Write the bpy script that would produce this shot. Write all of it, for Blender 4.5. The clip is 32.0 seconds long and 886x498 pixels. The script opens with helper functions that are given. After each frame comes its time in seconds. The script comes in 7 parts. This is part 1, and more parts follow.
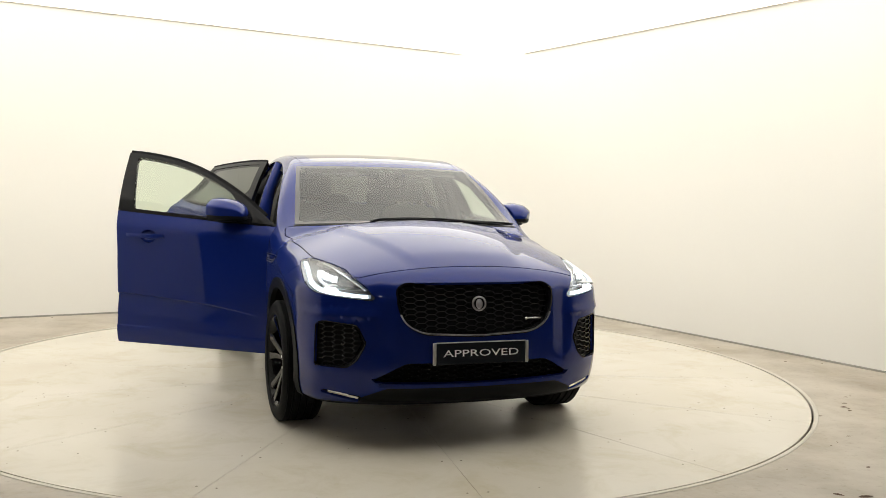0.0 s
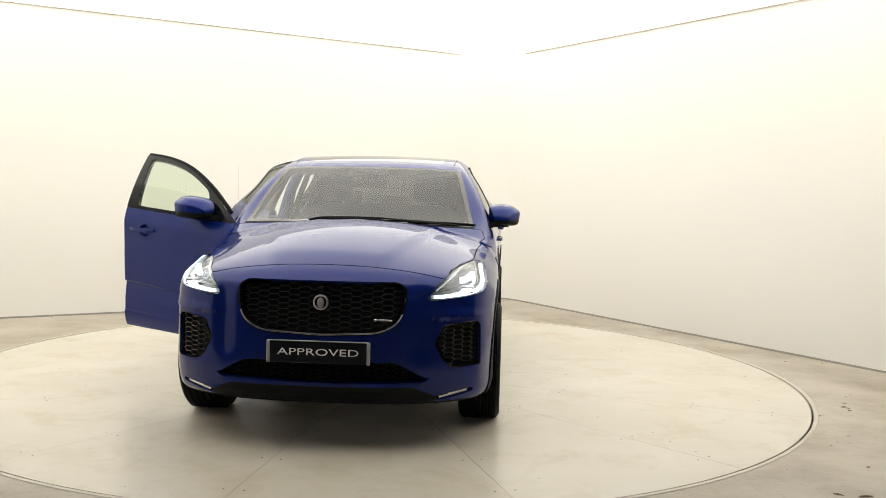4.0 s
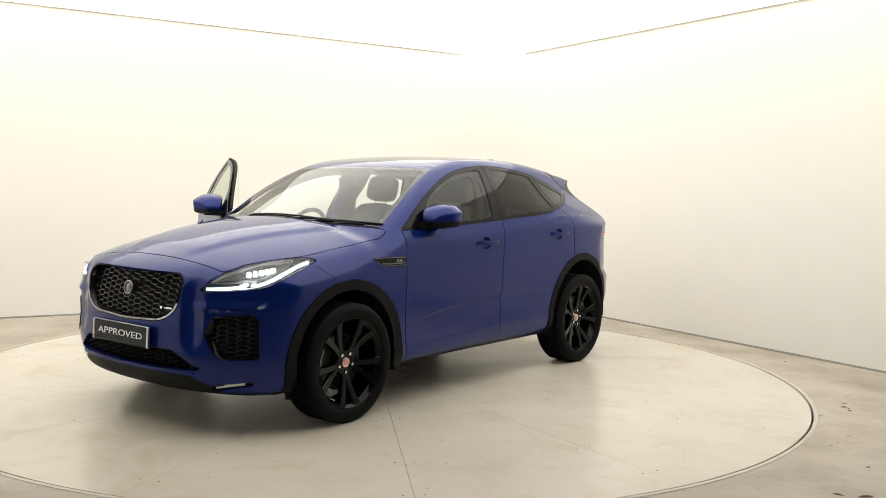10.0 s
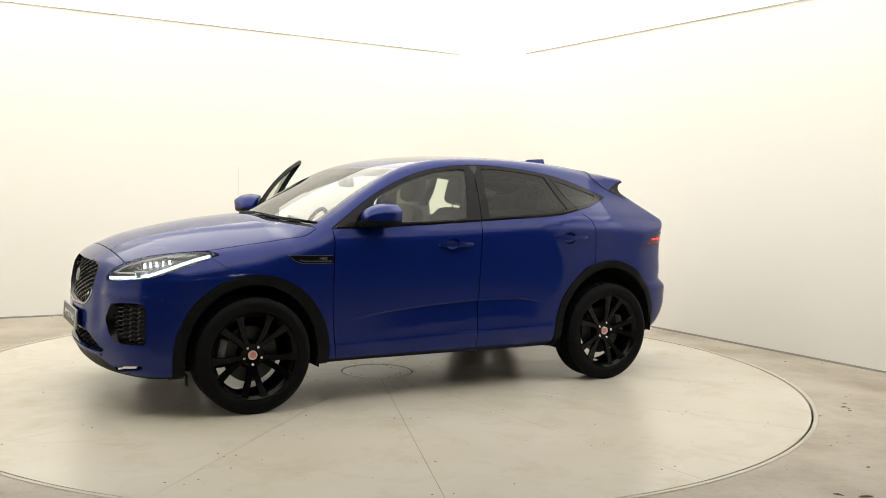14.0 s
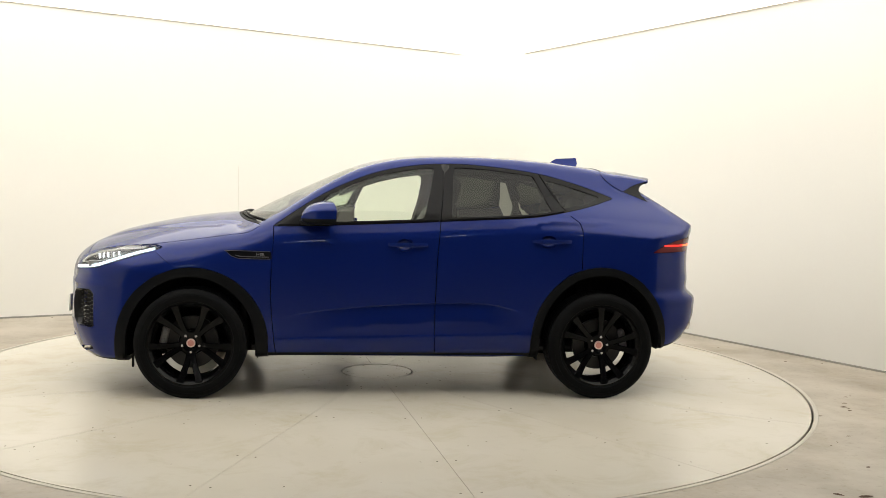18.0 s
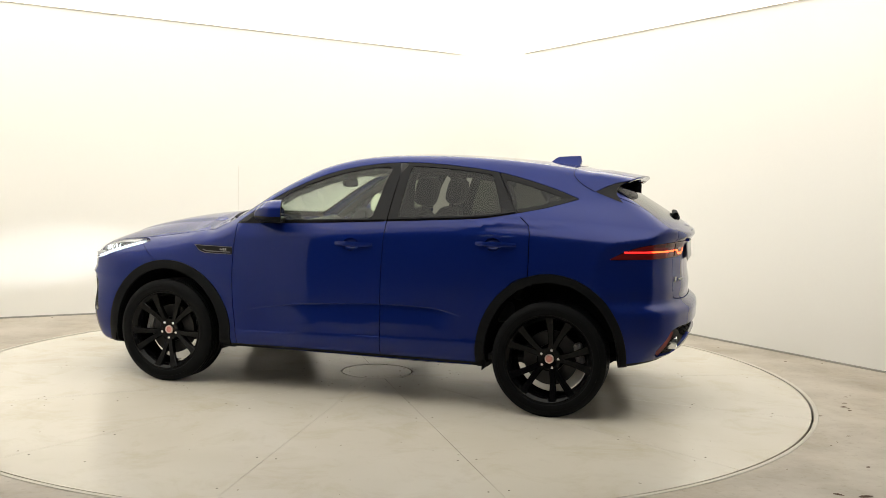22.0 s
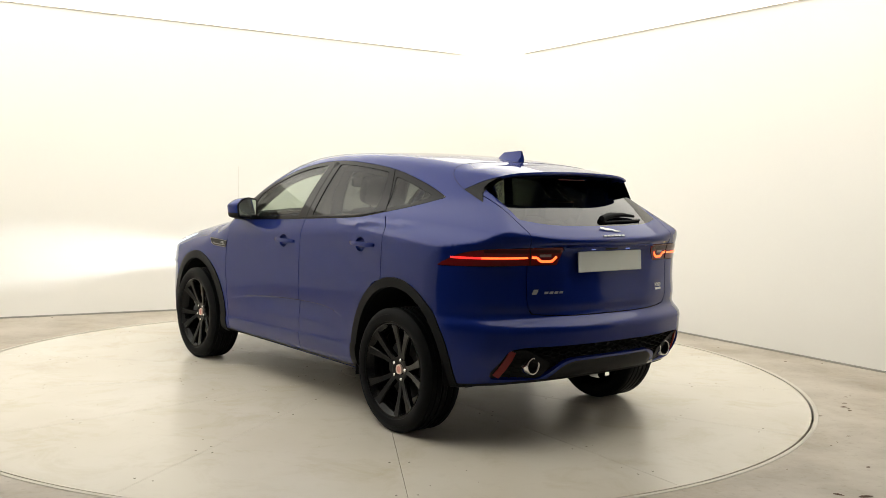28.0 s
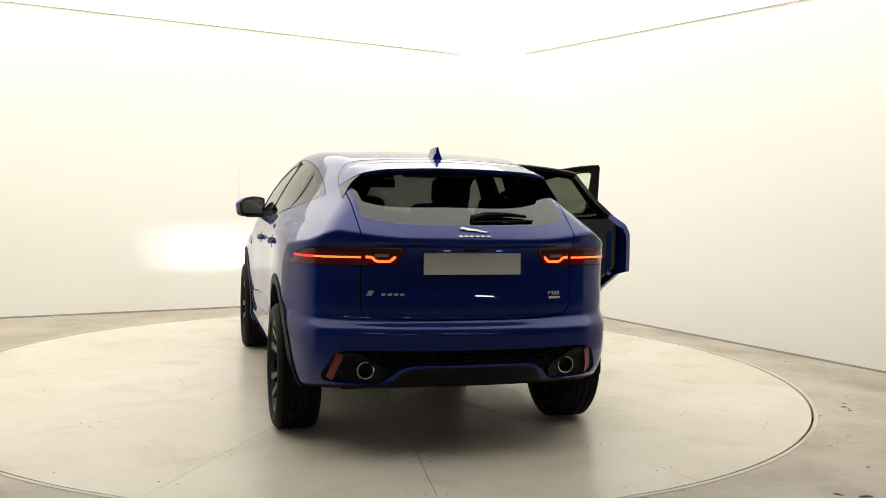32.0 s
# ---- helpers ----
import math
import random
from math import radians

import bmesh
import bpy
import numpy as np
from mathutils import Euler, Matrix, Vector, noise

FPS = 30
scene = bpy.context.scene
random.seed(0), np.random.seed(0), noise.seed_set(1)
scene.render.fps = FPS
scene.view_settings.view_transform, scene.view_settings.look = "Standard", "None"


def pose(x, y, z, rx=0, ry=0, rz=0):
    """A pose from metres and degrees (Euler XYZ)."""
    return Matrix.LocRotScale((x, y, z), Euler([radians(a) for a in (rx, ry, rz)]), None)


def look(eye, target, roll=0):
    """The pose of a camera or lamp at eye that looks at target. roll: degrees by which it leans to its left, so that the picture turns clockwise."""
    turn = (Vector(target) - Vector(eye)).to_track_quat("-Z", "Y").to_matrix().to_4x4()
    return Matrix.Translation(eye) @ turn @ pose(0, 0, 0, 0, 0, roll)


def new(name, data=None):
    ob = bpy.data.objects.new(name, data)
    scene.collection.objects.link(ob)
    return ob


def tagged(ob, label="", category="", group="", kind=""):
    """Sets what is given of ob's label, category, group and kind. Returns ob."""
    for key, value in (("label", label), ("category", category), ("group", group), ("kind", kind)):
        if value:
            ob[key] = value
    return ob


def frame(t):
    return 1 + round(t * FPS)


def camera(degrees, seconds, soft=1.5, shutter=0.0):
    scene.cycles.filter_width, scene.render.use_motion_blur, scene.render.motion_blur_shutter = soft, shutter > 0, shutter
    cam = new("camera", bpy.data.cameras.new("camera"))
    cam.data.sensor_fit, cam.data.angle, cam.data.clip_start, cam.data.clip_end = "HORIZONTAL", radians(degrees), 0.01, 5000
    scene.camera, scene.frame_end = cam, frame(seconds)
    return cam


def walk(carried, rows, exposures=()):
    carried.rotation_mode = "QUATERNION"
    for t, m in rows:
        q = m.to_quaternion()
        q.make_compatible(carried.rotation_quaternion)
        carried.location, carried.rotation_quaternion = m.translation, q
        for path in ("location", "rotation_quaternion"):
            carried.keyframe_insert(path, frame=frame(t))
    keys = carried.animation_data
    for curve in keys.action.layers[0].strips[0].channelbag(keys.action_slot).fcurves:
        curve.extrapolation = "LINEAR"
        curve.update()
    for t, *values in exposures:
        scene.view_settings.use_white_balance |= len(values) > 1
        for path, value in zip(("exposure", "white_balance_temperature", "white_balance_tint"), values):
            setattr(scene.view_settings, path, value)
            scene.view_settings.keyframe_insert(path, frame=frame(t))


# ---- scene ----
# Camera: on a stand in front of the opening of a photo bay, it never moves.
cam = camera(50.35, 32.0, soft=0.6)
EYE = Vector((0.0, -6.988, 1.423))
PAN, TILT, LEAN = radians(3.872), radians(-4.068), 1.372
AIM = EYE + Vector((math.sin(PAN) * math.cos(TILT), math.cos(PAN) * math.cos(TILT), math.sin(TILT)))
walk(cam, [(0.0, look(EYE, AIM, LEAN)), (32.0, look(EYE, AIM, LEAN))])

# The turntable turns clockwise at an even pace, the car stands on it.
START, PACE = -74.31, -5.750
OFFSET = (-0.111, -0.033)

# World: the bay is closed all round, only a faint grey is left outside.
world = bpy.data.worlds.new("world")
scene.world = world
world.use_nodes = True
world.node_tree.nodes["Background"].inputs[0].default_value = (0.05, 0.05, 0.05, 1)
world.node_tree.nodes["Background"].inputs[1].default_value = 0.3
scene.view_settings.exposure = 0.0
GLOW = 1.94         # luminous stretch ceiling
ROOM_TOP = 2.972    # at the far corner; the ceiling rises gently towards the opening

# ---- materials ----


def shade(name, colour, rough=0.5, metal=0.0, grain=0.0, scale=40.0, bump=0.0, coat=0.0, rough_var=0.0, blot=0.0, blot_scale=3.0, **extra):
    """A procedural surface: two scales of colour variation, varied gloss and fine relief."""
    m = bpy.data.materials.new(name)
    m.use_nodes = True
    t = m.node_tree
    b = t.nodes["Principled BSDF"]
    b.inputs["Base Color"].default_value = (*colour, 1)
    b.inputs["Roughness"].default_value = rough
    b.inputs["Metallic"].default_value = metal
    b.inputs["Coat Weight"].default_value = coat
    b.inputs["Coat Roughness"].default_value = 0.015
    for k, v in extra.items():
        b.inputs[k.replace("_", " ")].default_value = v
    if not (grain or bump or rough_var or blot):
        return m
    co = t.nodes.new("ShaderNodeTexCoord")
    fine = t.nodes.new("ShaderNodeTexNoise")
    fine.inputs["Scale"].default_value, fine.inputs["Detail"].default_value = scale, 6
    t.links.new(co.outputs["Object"], fine.inputs["Vector"])
    coarse = t.nodes.new("ShaderNodeTexNoise")
    coarse.inputs["Scale"].default_value, coarse.inputs["Detail"].default_value = blot_scale, 4
    t.links.new(co.outputs["Object"], coarse.inputs["Vector"])
    if grain or blot:
        total = t.nodes.new("ShaderNodeMath")
        total.operation = "MULTIPLY_ADD"
        total.inputs[1].default_value = grain
        lift = t.nodes.new("ShaderNodeMath")
        lift.operation = "MULTIPLY_ADD"
        lift.inputs[1].default_value, lift.inputs[2].default_value = blot, 1.0 - 0.5 * (grain + blot)
        t.links.new(coarse.outputs["Fac"], lift.inputs[0])
        t.links.new(fine.outputs["Fac"], total.inputs[0])
        t.links.new(lift.outputs[0], total.inputs[2])
        mul = t.nodes.new("ShaderNodeVectorMath")
        mul.operation = "SCALE"
        mul.inputs[0].default_value = colour
        t.links.new(total.outputs[0], mul.inputs["Scale"])
        t.links.new(mul.outputs[0], b.inputs["Base Color"])
    if rough_var:
        r = t.nodes.new("ShaderNodeMath")
        r.operation = "MULTIPLY_ADD"
        r.inputs[1].default_value, r.inputs[2].default_value = rough_var, rough - rough_var * 0.5
        t.links.new(coarse.outputs["Fac"], r.inputs[0])
        t.links.new(r.outputs[0], b.inputs["Roughness"])
    if bump:
        n = t.nodes.new("ShaderNodeBump")
        n.inputs["Strength"].default_value, n.inputs["Distance"].default_value = 0.4, bump
        t.links.new(fine.outputs["Fac"], n.inputs["Height"])
        t.links.new(n.outputs[0], b.inputs["Normal"])
    return m


def glow(name, colour, strength):
    m = shade(name, colour, 0.4)
    b = m.node_tree.nodes["Principled BSDF"]
    b.inputs["Emission Color"].default_value = (*colour, 1)
    b.inputs["Emission Strength"].default_value = strength
    return m


def pane(name, tint, rough=0.0, base=0.075):
    """Thin sheet of tinted glass: see-through by its tint, with a real mirror gloss."""
    m = bpy.data.materials.new(name)
    m.use_nodes = True
    t = m.node_tree
    t.nodes.clear()
    out = t.nodes.new("ShaderNodeOutputMaterial")
    mix = t.nodes.new("ShaderNodeMixShader")
    clear = t.nodes.new("ShaderNodeBsdfTransparent")
    clear.inputs[0].default_value = (*tint, 1)
    gloss = t.nodes.new("ShaderNodeBsdfGlossy")
    gloss.inputs["Roughness"].default_value = rough
    # the share of gloss rises towards grazing angles, alike from both sides of the sheet
    face = t.nodes.new("ShaderNodeLayerWeight")
    face.inputs["Blend"].default_value = 0.5
    power = t.nodes.new("ShaderNodeMath")
    power.operation = "POWER"
    power.inputs[1].default_value = 5.0
    t.links.new(face.outputs["Facing"], power.inputs[0])
    share = t.nodes.new("ShaderNodeMath")
    share.operation = "MULTIPLY_ADD"
    share.inputs[1].default_value, share.inputs[2].default_value = 1.0 - base, base
    t.links.new(power.outputs[0], share.inputs[0])
    t.links.new(share.outputs[0], mix.inputs[0])
    t.links.new(clear.outputs[0], mix.inputs[1])
    t.links.new(gloss.outputs[0], mix.inputs[2])
    t.links.new(mix.outputs[0], out.inputs[0])
    return m


PAINT = shade("blue metallic paint", (0.0050, 0.0160, 0.130), 0.36, 0.30, grain=0.10, scale=900, coat=0.9, Coat_IOR=1.36, Specular_IOR_Level=0.0)
GLOSS_BLACK = shade("gloss black", (0.005, 0.005, 0.006), 0.08, Specular_IOR_Level=0.15)
FRIT = shade("black enamel under glass", (0.012, 0.012, 0.013), 0.02, Specular_IOR_Level=0.9)
SATIN_BLACK = shade("grained black plastic", (0.0055, 0.006, 0.0068), 0.50, grain=0.2, scale=300, bump=0.0006, Specular_IOR_Level=0.09)
DARK = shade("dark void", (0.009, 0.009, 0.010), 0.8, Specular_IOR_Level=0.08)
RUBBER = shade("tyre rubber", (0.0040, 0.0043, 0.0048), 0.62, grain=0.3, scale=120, bump=0.0008, blot=0.3, Specular_IOR_Level=0.09)
RIM = shade("black enamel rim", (0.0032, 0.0034, 0.0038), 0.12, Specular_IOR_Level=0.14)
CHROME = shade("chrome", (0.75, 0.75, 0.76), 0.12, 1.0)
SILVER = shade("brushed silver", (0.55, 0.55, 0.56), 0.3, 1.0, rough_var=0.1)
STEEL = shade("worn brake steel", (0.035, 0.034, 0.034), 0.42, 0.8, grain=0.4, scale=90)
RED = shade("dull red enamel", (0.58, 0.24, 0.21), 0.3, coat=0.3)
COPPER = shade("rose badge ring", (0.75, 0.56, 0.50), 0.35, 0.4)
TAIL_RED = shade("red lamp plastic", (0.115, 0.006, 0.008), 0.12, coat=0.2, Specular_IOR_Level=0.3)
TAIL_DARK = shade("dark smoked lamp", (0.050, 0.005, 0.006), 0.15, coat=0.1, Specular_IOR_Level=0.2)
TAIL_SIDE = glow("lit tail light behind red lens", (1.0, 0.022, 0.020), 1.5)
TAIL_GLOW = glow("lit tail light", (1.0, 0.085, 0.018), 4.0)
LED = glow("lit running light", (0.93, 0.97, 1.0), 3.2)
LIGHT_GUIDE = glow("dimly lit milky light guide", (0.80, 0.91, 1.0), 0.28)
BEAM = glow("lit projector", (0.90, 0.95, 1.0), 3.2)
FILAMENT = glow("low beam source", (0.92, 0.96, 1.0), 85000.0)
SIGN_GREY = shade("dull badge silver", (0.42, 0.42, 0.43), 0.32, 0.5)
BADGE_SILVER = shade("bright badge silver", (0.66, 0.66, 0.67), 0.28, 0.35)
PLATE_LAMP = glow("lit number plate lamp", (0.25, 0.35, 1.0), 0.5)
PLATE_BACK = shade("black show plate", (0.010, 0.012, 0.016), 0.25, Specular_IOR_Level=0.2)
PLATE_TEXT = shade("white lettering", (0.75, 0.77, 0.78), 0.4)
PLATE_BLANK = shade("blank grey plate", (0.58, 0.60, 0.56), 0.35, grain=0.06, scale=15)
LEATHER = shade("dark grey leather", (0.028, 0.027, 0.028), 0.5, grain=0.3, scale=160, bump=0.001)
TRIM = shade("soft black trim", (0.02, 0.02, 0.021), 0.6, grain=0.2, scale=200, bump=0.0006)
LINER = shade("grey headlining", (0.13, 0.125, 0.12), 0.9, grain=0.1, scale=200)
SCREEN = pane("windscreen glass", (0.72, 0.76, 0.75), base=0.085)
GLASS = pane("green tinted glass", (0.70, 0.78, 0.66), base=0.045)
PRIVACY = pane("dark privacy glass", (0.155, 0.165, 0.147), base=0.03)
REAR_GLASS = pane("dark rear window glass", (0.085, 0.09, 0.08), base=0.075)
LAMP_GLASS = pane("clear lamp lens", (0.93, 0.95, 0.96), base=0.04)
MIRROR = shade("mirror glass", (0.55, 0.58, 0.57), 0.01, 1.0)
WALL = shade("white painted wall", (0.82, 0.805, 0.76), 0.75, grain=0.015, scale=60, blot=0.03, blot_scale=0.8)
HALL = shade("grey hall cladding", (0.12, 0.124, 0.13), 0.6, grain=0.2, scale=8)
LIGHT_SKIN = glow("luminous stretch ceiling", (1.0, 0.977, 0.913), GLOW)
STRIP = glow("fluorescent strip", (1.0, 0.98, 0.95), 42.0)
SEAM = shade("thin dark joint", (0.12, 0.10, 0.075), 0.8)
METAL_EDGE = shade("painted steel edge", (0.52, 0.485, 0.415), 0.45, grain=0.15, scale=50, blot=0.25)
LITTER = shade("dry leaf crumbs", (0.10, 0.06, 0.035), 0.9)


def floor_paint(name, colour, dirt, rough, gloss_var, scale, spread, detail):
    """Painted or bare screed: broad stains, fine speckle, patchy gloss."""
    m = bpy.data.materials.new(name)
    m.use_nodes = True
    t = m.node_tree
    b = t.nodes["Principled BSDF"]
    co = t.nodes.new("ShaderNodeTexCoord")
    big = t.nodes.new("ShaderNodeTexNoise")
    big.inputs["Scale"].default_value, big.inputs["Detail"].default_value, big.inputs["Roughness"].default_value = scale, detail, 0.6
    small = t.nodes.new("ShaderNodeTexNoise")
    small.inputs["Scale"].default_value, small.inputs["Detail"].default_value = (24, 8) if detail > 4 else (9, 2)
    for n in (big, small):
        t.links.new(co.outputs["Object"], n.inputs["Vector"])
    ramp = t.nodes.new("ShaderNodeValToRGB")
    ramp.color_ramp.elements[0].position, ramp.color_ramp.elements[0].color = spread[0], (*dirt, 1)
    ramp.color_ramp.elements[1].position, ramp.color_ramp.elements[1].color = spread[1], (*colour, 1)
    t.links.new(big.outputs["Fac"], ramp.inputs[0])
    spot = t.nodes.new("ShaderNodeValToRGB")
    spot.color_ramp.elements[0].position, spot.color_ramp.elements[0].color = 0.27, (0.72, 0.69, 0.64, 1)
    spot.color_ramp.elements[1].position, spot.color_ramp.elements[1].color = 0.42, (1, 1, 1, 1)
    t.links.new(small.outputs["Fac"], spot.inputs[0])
    mix = t.nodes.new("ShaderNodeMix")
    mix.data_type, mix.blend_type = "RGBA", "MULTIPLY"
    mix.inputs["Factor"].default_value = 0.6 if detail > 4 else 0.10
    t.links.new(ramp.outputs[0], mix.inputs["A"])
    t.links.new(spot.outputs[0], mix.inputs["B"])
    # yellowed patches and smears
    old = t.nodes.new("ShaderNodeTexNoise")
    old.inputs["Scale"].default_value, old.inputs["Detail"].default_value, old.inputs["Roughness"].default_value = 2.3, 7, 0.68
    old.inputs["Distortion"].default_value = 0.6
    t.links.new(co.outputs["Object"], old.inputs["Vector"])
    where = t.nodes.new("ShaderNodeValToRGB")
    where.color_ramp.elements[0].position, where.color_ramp.elements[0].color = 0.50, (1, 1, 1, 1)
    where.color_ramp.elements[1].position, where.color_ramp.elements[1].color = 0.72, (0.80, 0.75, 0.62, 1)
    t.links.new(old.outputs["Fac"], where.inputs[0])
    worn = t.nodes.new("ShaderNodeMix")
    worn.data_type, worn.blend_type = "RGBA", "MULTIPLY"
    worn.inputs["Factor"].default_value = 0.55
    t.links.new(mix.outputs["Result"], worn.inputs["A"])
    t.links.new(where.outputs[0], worn.inputs["B"])
    t.links.new(worn.outputs["Result"], b.inputs["Base Color"])
    r = t.nodes.new("ShaderNodeMath")
    r.operation = "MULTIPLY_ADD"
    r.inputs[1].default_value, r.inputs[2].default_value = gloss_var, rough - gloss_var * 0.5
    t.links.new(old.outputs["Fac"], r.inputs[0])
    t.links.new(r.outputs[0], b.inputs["Roughness"])
    n = t.nodes.new("ShaderNodeBump")
    n.inputs["Strength"].default_value, n.inputs["Distance"].default_value = 0.25, 0.001 if detail > 4 else 0.0001
    t.links.new(small.outputs["Fac"], n.inputs["Height"])
    t.links.new(n.outputs[0], b.inputs["Normal"])
    return m


DECK = floor_paint("cream floor paint on the deck", (0.655, 0.62, 0.543), (0.570, 0.520, 0.425), 0.25, 0.04, 0.9, (0.2, 0.75), 2)
CONCRETE = floor_paint("stained bare concrete", (0.47, 0.425, 0.358), (0.300, 0.255, 0.200), 0.50, 0.2, 1.3, (0.30, 0.60), 8)

# ---- helpers of this scene ----


def mesh_of(name, bm, material, smooth=True):
    me = bpy.data.meshes.new(name)
    bm.normal_update()
    bm.to_mesh(me)
    bm.free()
    me.materials.append(material)
    if smooth:
        me.polygons.foreach_set("use_smooth", [True] * len(me.polygons))
        me.set_sharp_from_angle(angle=radians(38))
    return me


def part(name, bm, material, parent, label=""):
    """Links a bmesh as one mesh object under a thing or under a part."""
    ob = new(name, mesh_of(name, bm, material))
    ob.parent = parent
    return tagged(ob, label)


def thing(name, bm, material, label, category, group="", kind=""):
    return tagged(new(name, mesh_of(name, bm, material)), label, category, group, kind)


def rounded_box(sx, sy, sz, r=0.01, seg=2, m=None):
    bm = bmesh.new()
    bmesh.ops.create_cube(bm, size=1, matrix=Matrix.Diagonal((sx, sy, sz, 1)))
    if r:
        bmesh.ops.bevel(bm, geom=bm.edges[:], offset=r, segments=seg, affect="EDGES", profile=0.5)
    if m is not None:
        bm.transform(m)
    return bm


def join(*bms):
    """One bmesh out of several."""
    first = bms[0]
    for other in bms[1:]:
        tmp = bpy.data.meshes.new("tmp")
        other.to_mesh(tmp)
        other.free()
        first.from_mesh(tmp)
        bpy.data.meshes.remove(tmp)
    return first


def lathe(profile, n=48, m=None):
    """Turns (radius, height) pairs about the z axis."""
    bm = bmesh.new()
    rings = []
    for r, h in profile:
        if r < 1e-6:
            rings.append([bm.verts.new((0, 0, h))])
        else:
            rings.append([bm.verts.new((r * math.cos(2 * math.pi * i / n), r * math.sin(2 * math.pi * i / n), h)) for i in range(n)])
    for a, b in zip(rings, rings[1:]):
        for i in range(n):
            j = (i + 1) % n
            q = [a[i % len(a)], a[j % len(a)], b[j % len(b)], b[i % len(b)]]
            q = [v for k, v in enumerate(q) if v not in q[:k]]
            if len(q) > 2:
                bm.faces.new(q)
    bmesh.ops.recalc_face_normals(bm, faces=bm.faces[:])
    if m is not None:
        bm.transform(m)
    return bm


def prism(outline, depth, m=None, bevel=0.0):
    """A plate cut to an outline in its xy plane, depth upwards along z."""
    bm = bmesh.new()
    f = bm.faces.new([bm.verts.new((x, y, 0)) for x, y in outline])
    if f.normal.z < 0:
        f.normal_flip()
    top = bmesh.ops.extrude_face_region(bm, geom=[f])["geom"]
    bmesh.ops.translate(bm, vec=(0, 0, depth), verts=[v for v in top if isinstance(v, bmesh.types.BMVert)])
    bmesh.ops.recalc_face_normals(bm, faces=bm.faces[:])
    if bevel:
        bmesh.ops.bevel(bm, geom=[e for e in bm.edges if abs(e.verts[0].co.z - e.verts[1].co.z) < 1e-6 and e.verts[0].co.z > depth * 0.5],
                        offset=bevel, segments=2, affect="EDGES")
    if m is not None:
        bm.transform(m)
    return bm


def tube(points, r, n=8, closed=False):
    """A round bar along a line of points; r may change along it."""
    bm = bmesh.new()
    pts = [Vector(p) for p in points]
    rad = r if isinstance(r, (list, tuple)) else [r] * len(pts)
    rings = []
    for i, p in enumerate(pts):
        a = pts[i - 1] if i or closed else p
        b = pts[(i + 1) % len(pts)] if i + 1 < len(pts) or closed else p
        d = (b - a).normalized()
        u = d.cross(Vector((0, 0, 1)) if abs(d.z) < 0.9 else Vector((1, 0, 0))).normalized()
        v = d.cross(u)
        rings.append([bm.verts.new(p + rad[i] * (math.cos(2 * math.pi * k / n) * u + math.sin(2 * math.pi * k / n) * v)) for k in range(n)])
    pairs = list(zip(rings, rings[1:])) + ([(rings[-1], rings[0])] if closed else [])
    for a, b in pairs:
        for k in range(n):
            bm.faces.new((a[k], a[(k + 1) % n], b[(k + 1) % n], b[k]))
    if not closed:
        bm.faces.new(rings[0][::-1])
        bm.faces.new(rings[-1])
    bmesh.ops.recalc_face_normals(bm, faces=bm.faces[:])
    return bm


def lettering(name, words, size, m, material, parent, depth=0.002, wide=1.0):
    """Raised letters in the built-in font, turned into a mesh; m puts the text's xy plane in place."""
    cu = bpy.data.curves.new(name, "FONT")
    cu.body, cu.size, cu.extrude, cu.align_x, cu.align_y, cu.resolution_u = words, size, depth, "CENTER", "CENTER", 3
    tmp = bpy.data.objects.new("tmp", cu)
    scene.collection.objects.link(tmp)
    me = bpy.data.meshes.new_from_object(tmp.evaluated_get(bpy.context.evaluated_depsgraph_get()))
    bpy.data.objects.remove(tmp)
    me.transform(m @ Matrix.Diagonal((wide, 1, 1, 1)))
    me.materials.clear()
    me.materials.append(material)
    ob = new(name, me)
    ob.parent = parent
    return ob


# ---- the bay: four white walls about the turntable, the near corner cut off by the opening ----
LEFT_N, RIGHT_N = Vector((-0.4366, 0.8996)), Vector((0.8763, 0.4818))
FAR, WEST, EAST = Vector((1.435, 4.798)), Vector((-4.998, 1.676)), Vector((4.978, -1.641))
JAMB_W, JAMB_E = Vector((-2.75, -2.95)), Vector((4.50, -2.40))
BEND = 0.55          # the far corner is rounded


def wall_run(name, plan, z0, z1, label, thick=0.12):
    """A wall along plan points, with its thickness on the outside (to the right of the way)."""
    bm = bmesh.new()
    n = len(plan)
    side = []
    for i in range(n):
        d = (plan[min(i + 1, n - 1)] - plan[max(i - 1, 0)]).normalized()
        side.append(Vector((d.y, -d.x)))
    rows = []
    for p, s in zip(plan, side):
        q = p + s * thick
        rows.append([bm.verts.new((*p, z0)), bm.verts.new((*p, z1)), bm.verts.new((*q, z1)), bm.verts.new((*q, z0))])
    for a, b in zip(rows, rows[1:]):
        for k in range(4):
            bm.faces.new((a[k], b[k], b[(k + 1) % 4], a[(k + 1) % 4]))
    bm.faces.new(rows[0])
    bm.faces.new(rows[-1][::-1])
    bmesh.ops.recalc_face_normals(bm, faces=bm.faces[:])
    return thing(name, bm, WALL, label, "wall", kind="structure")


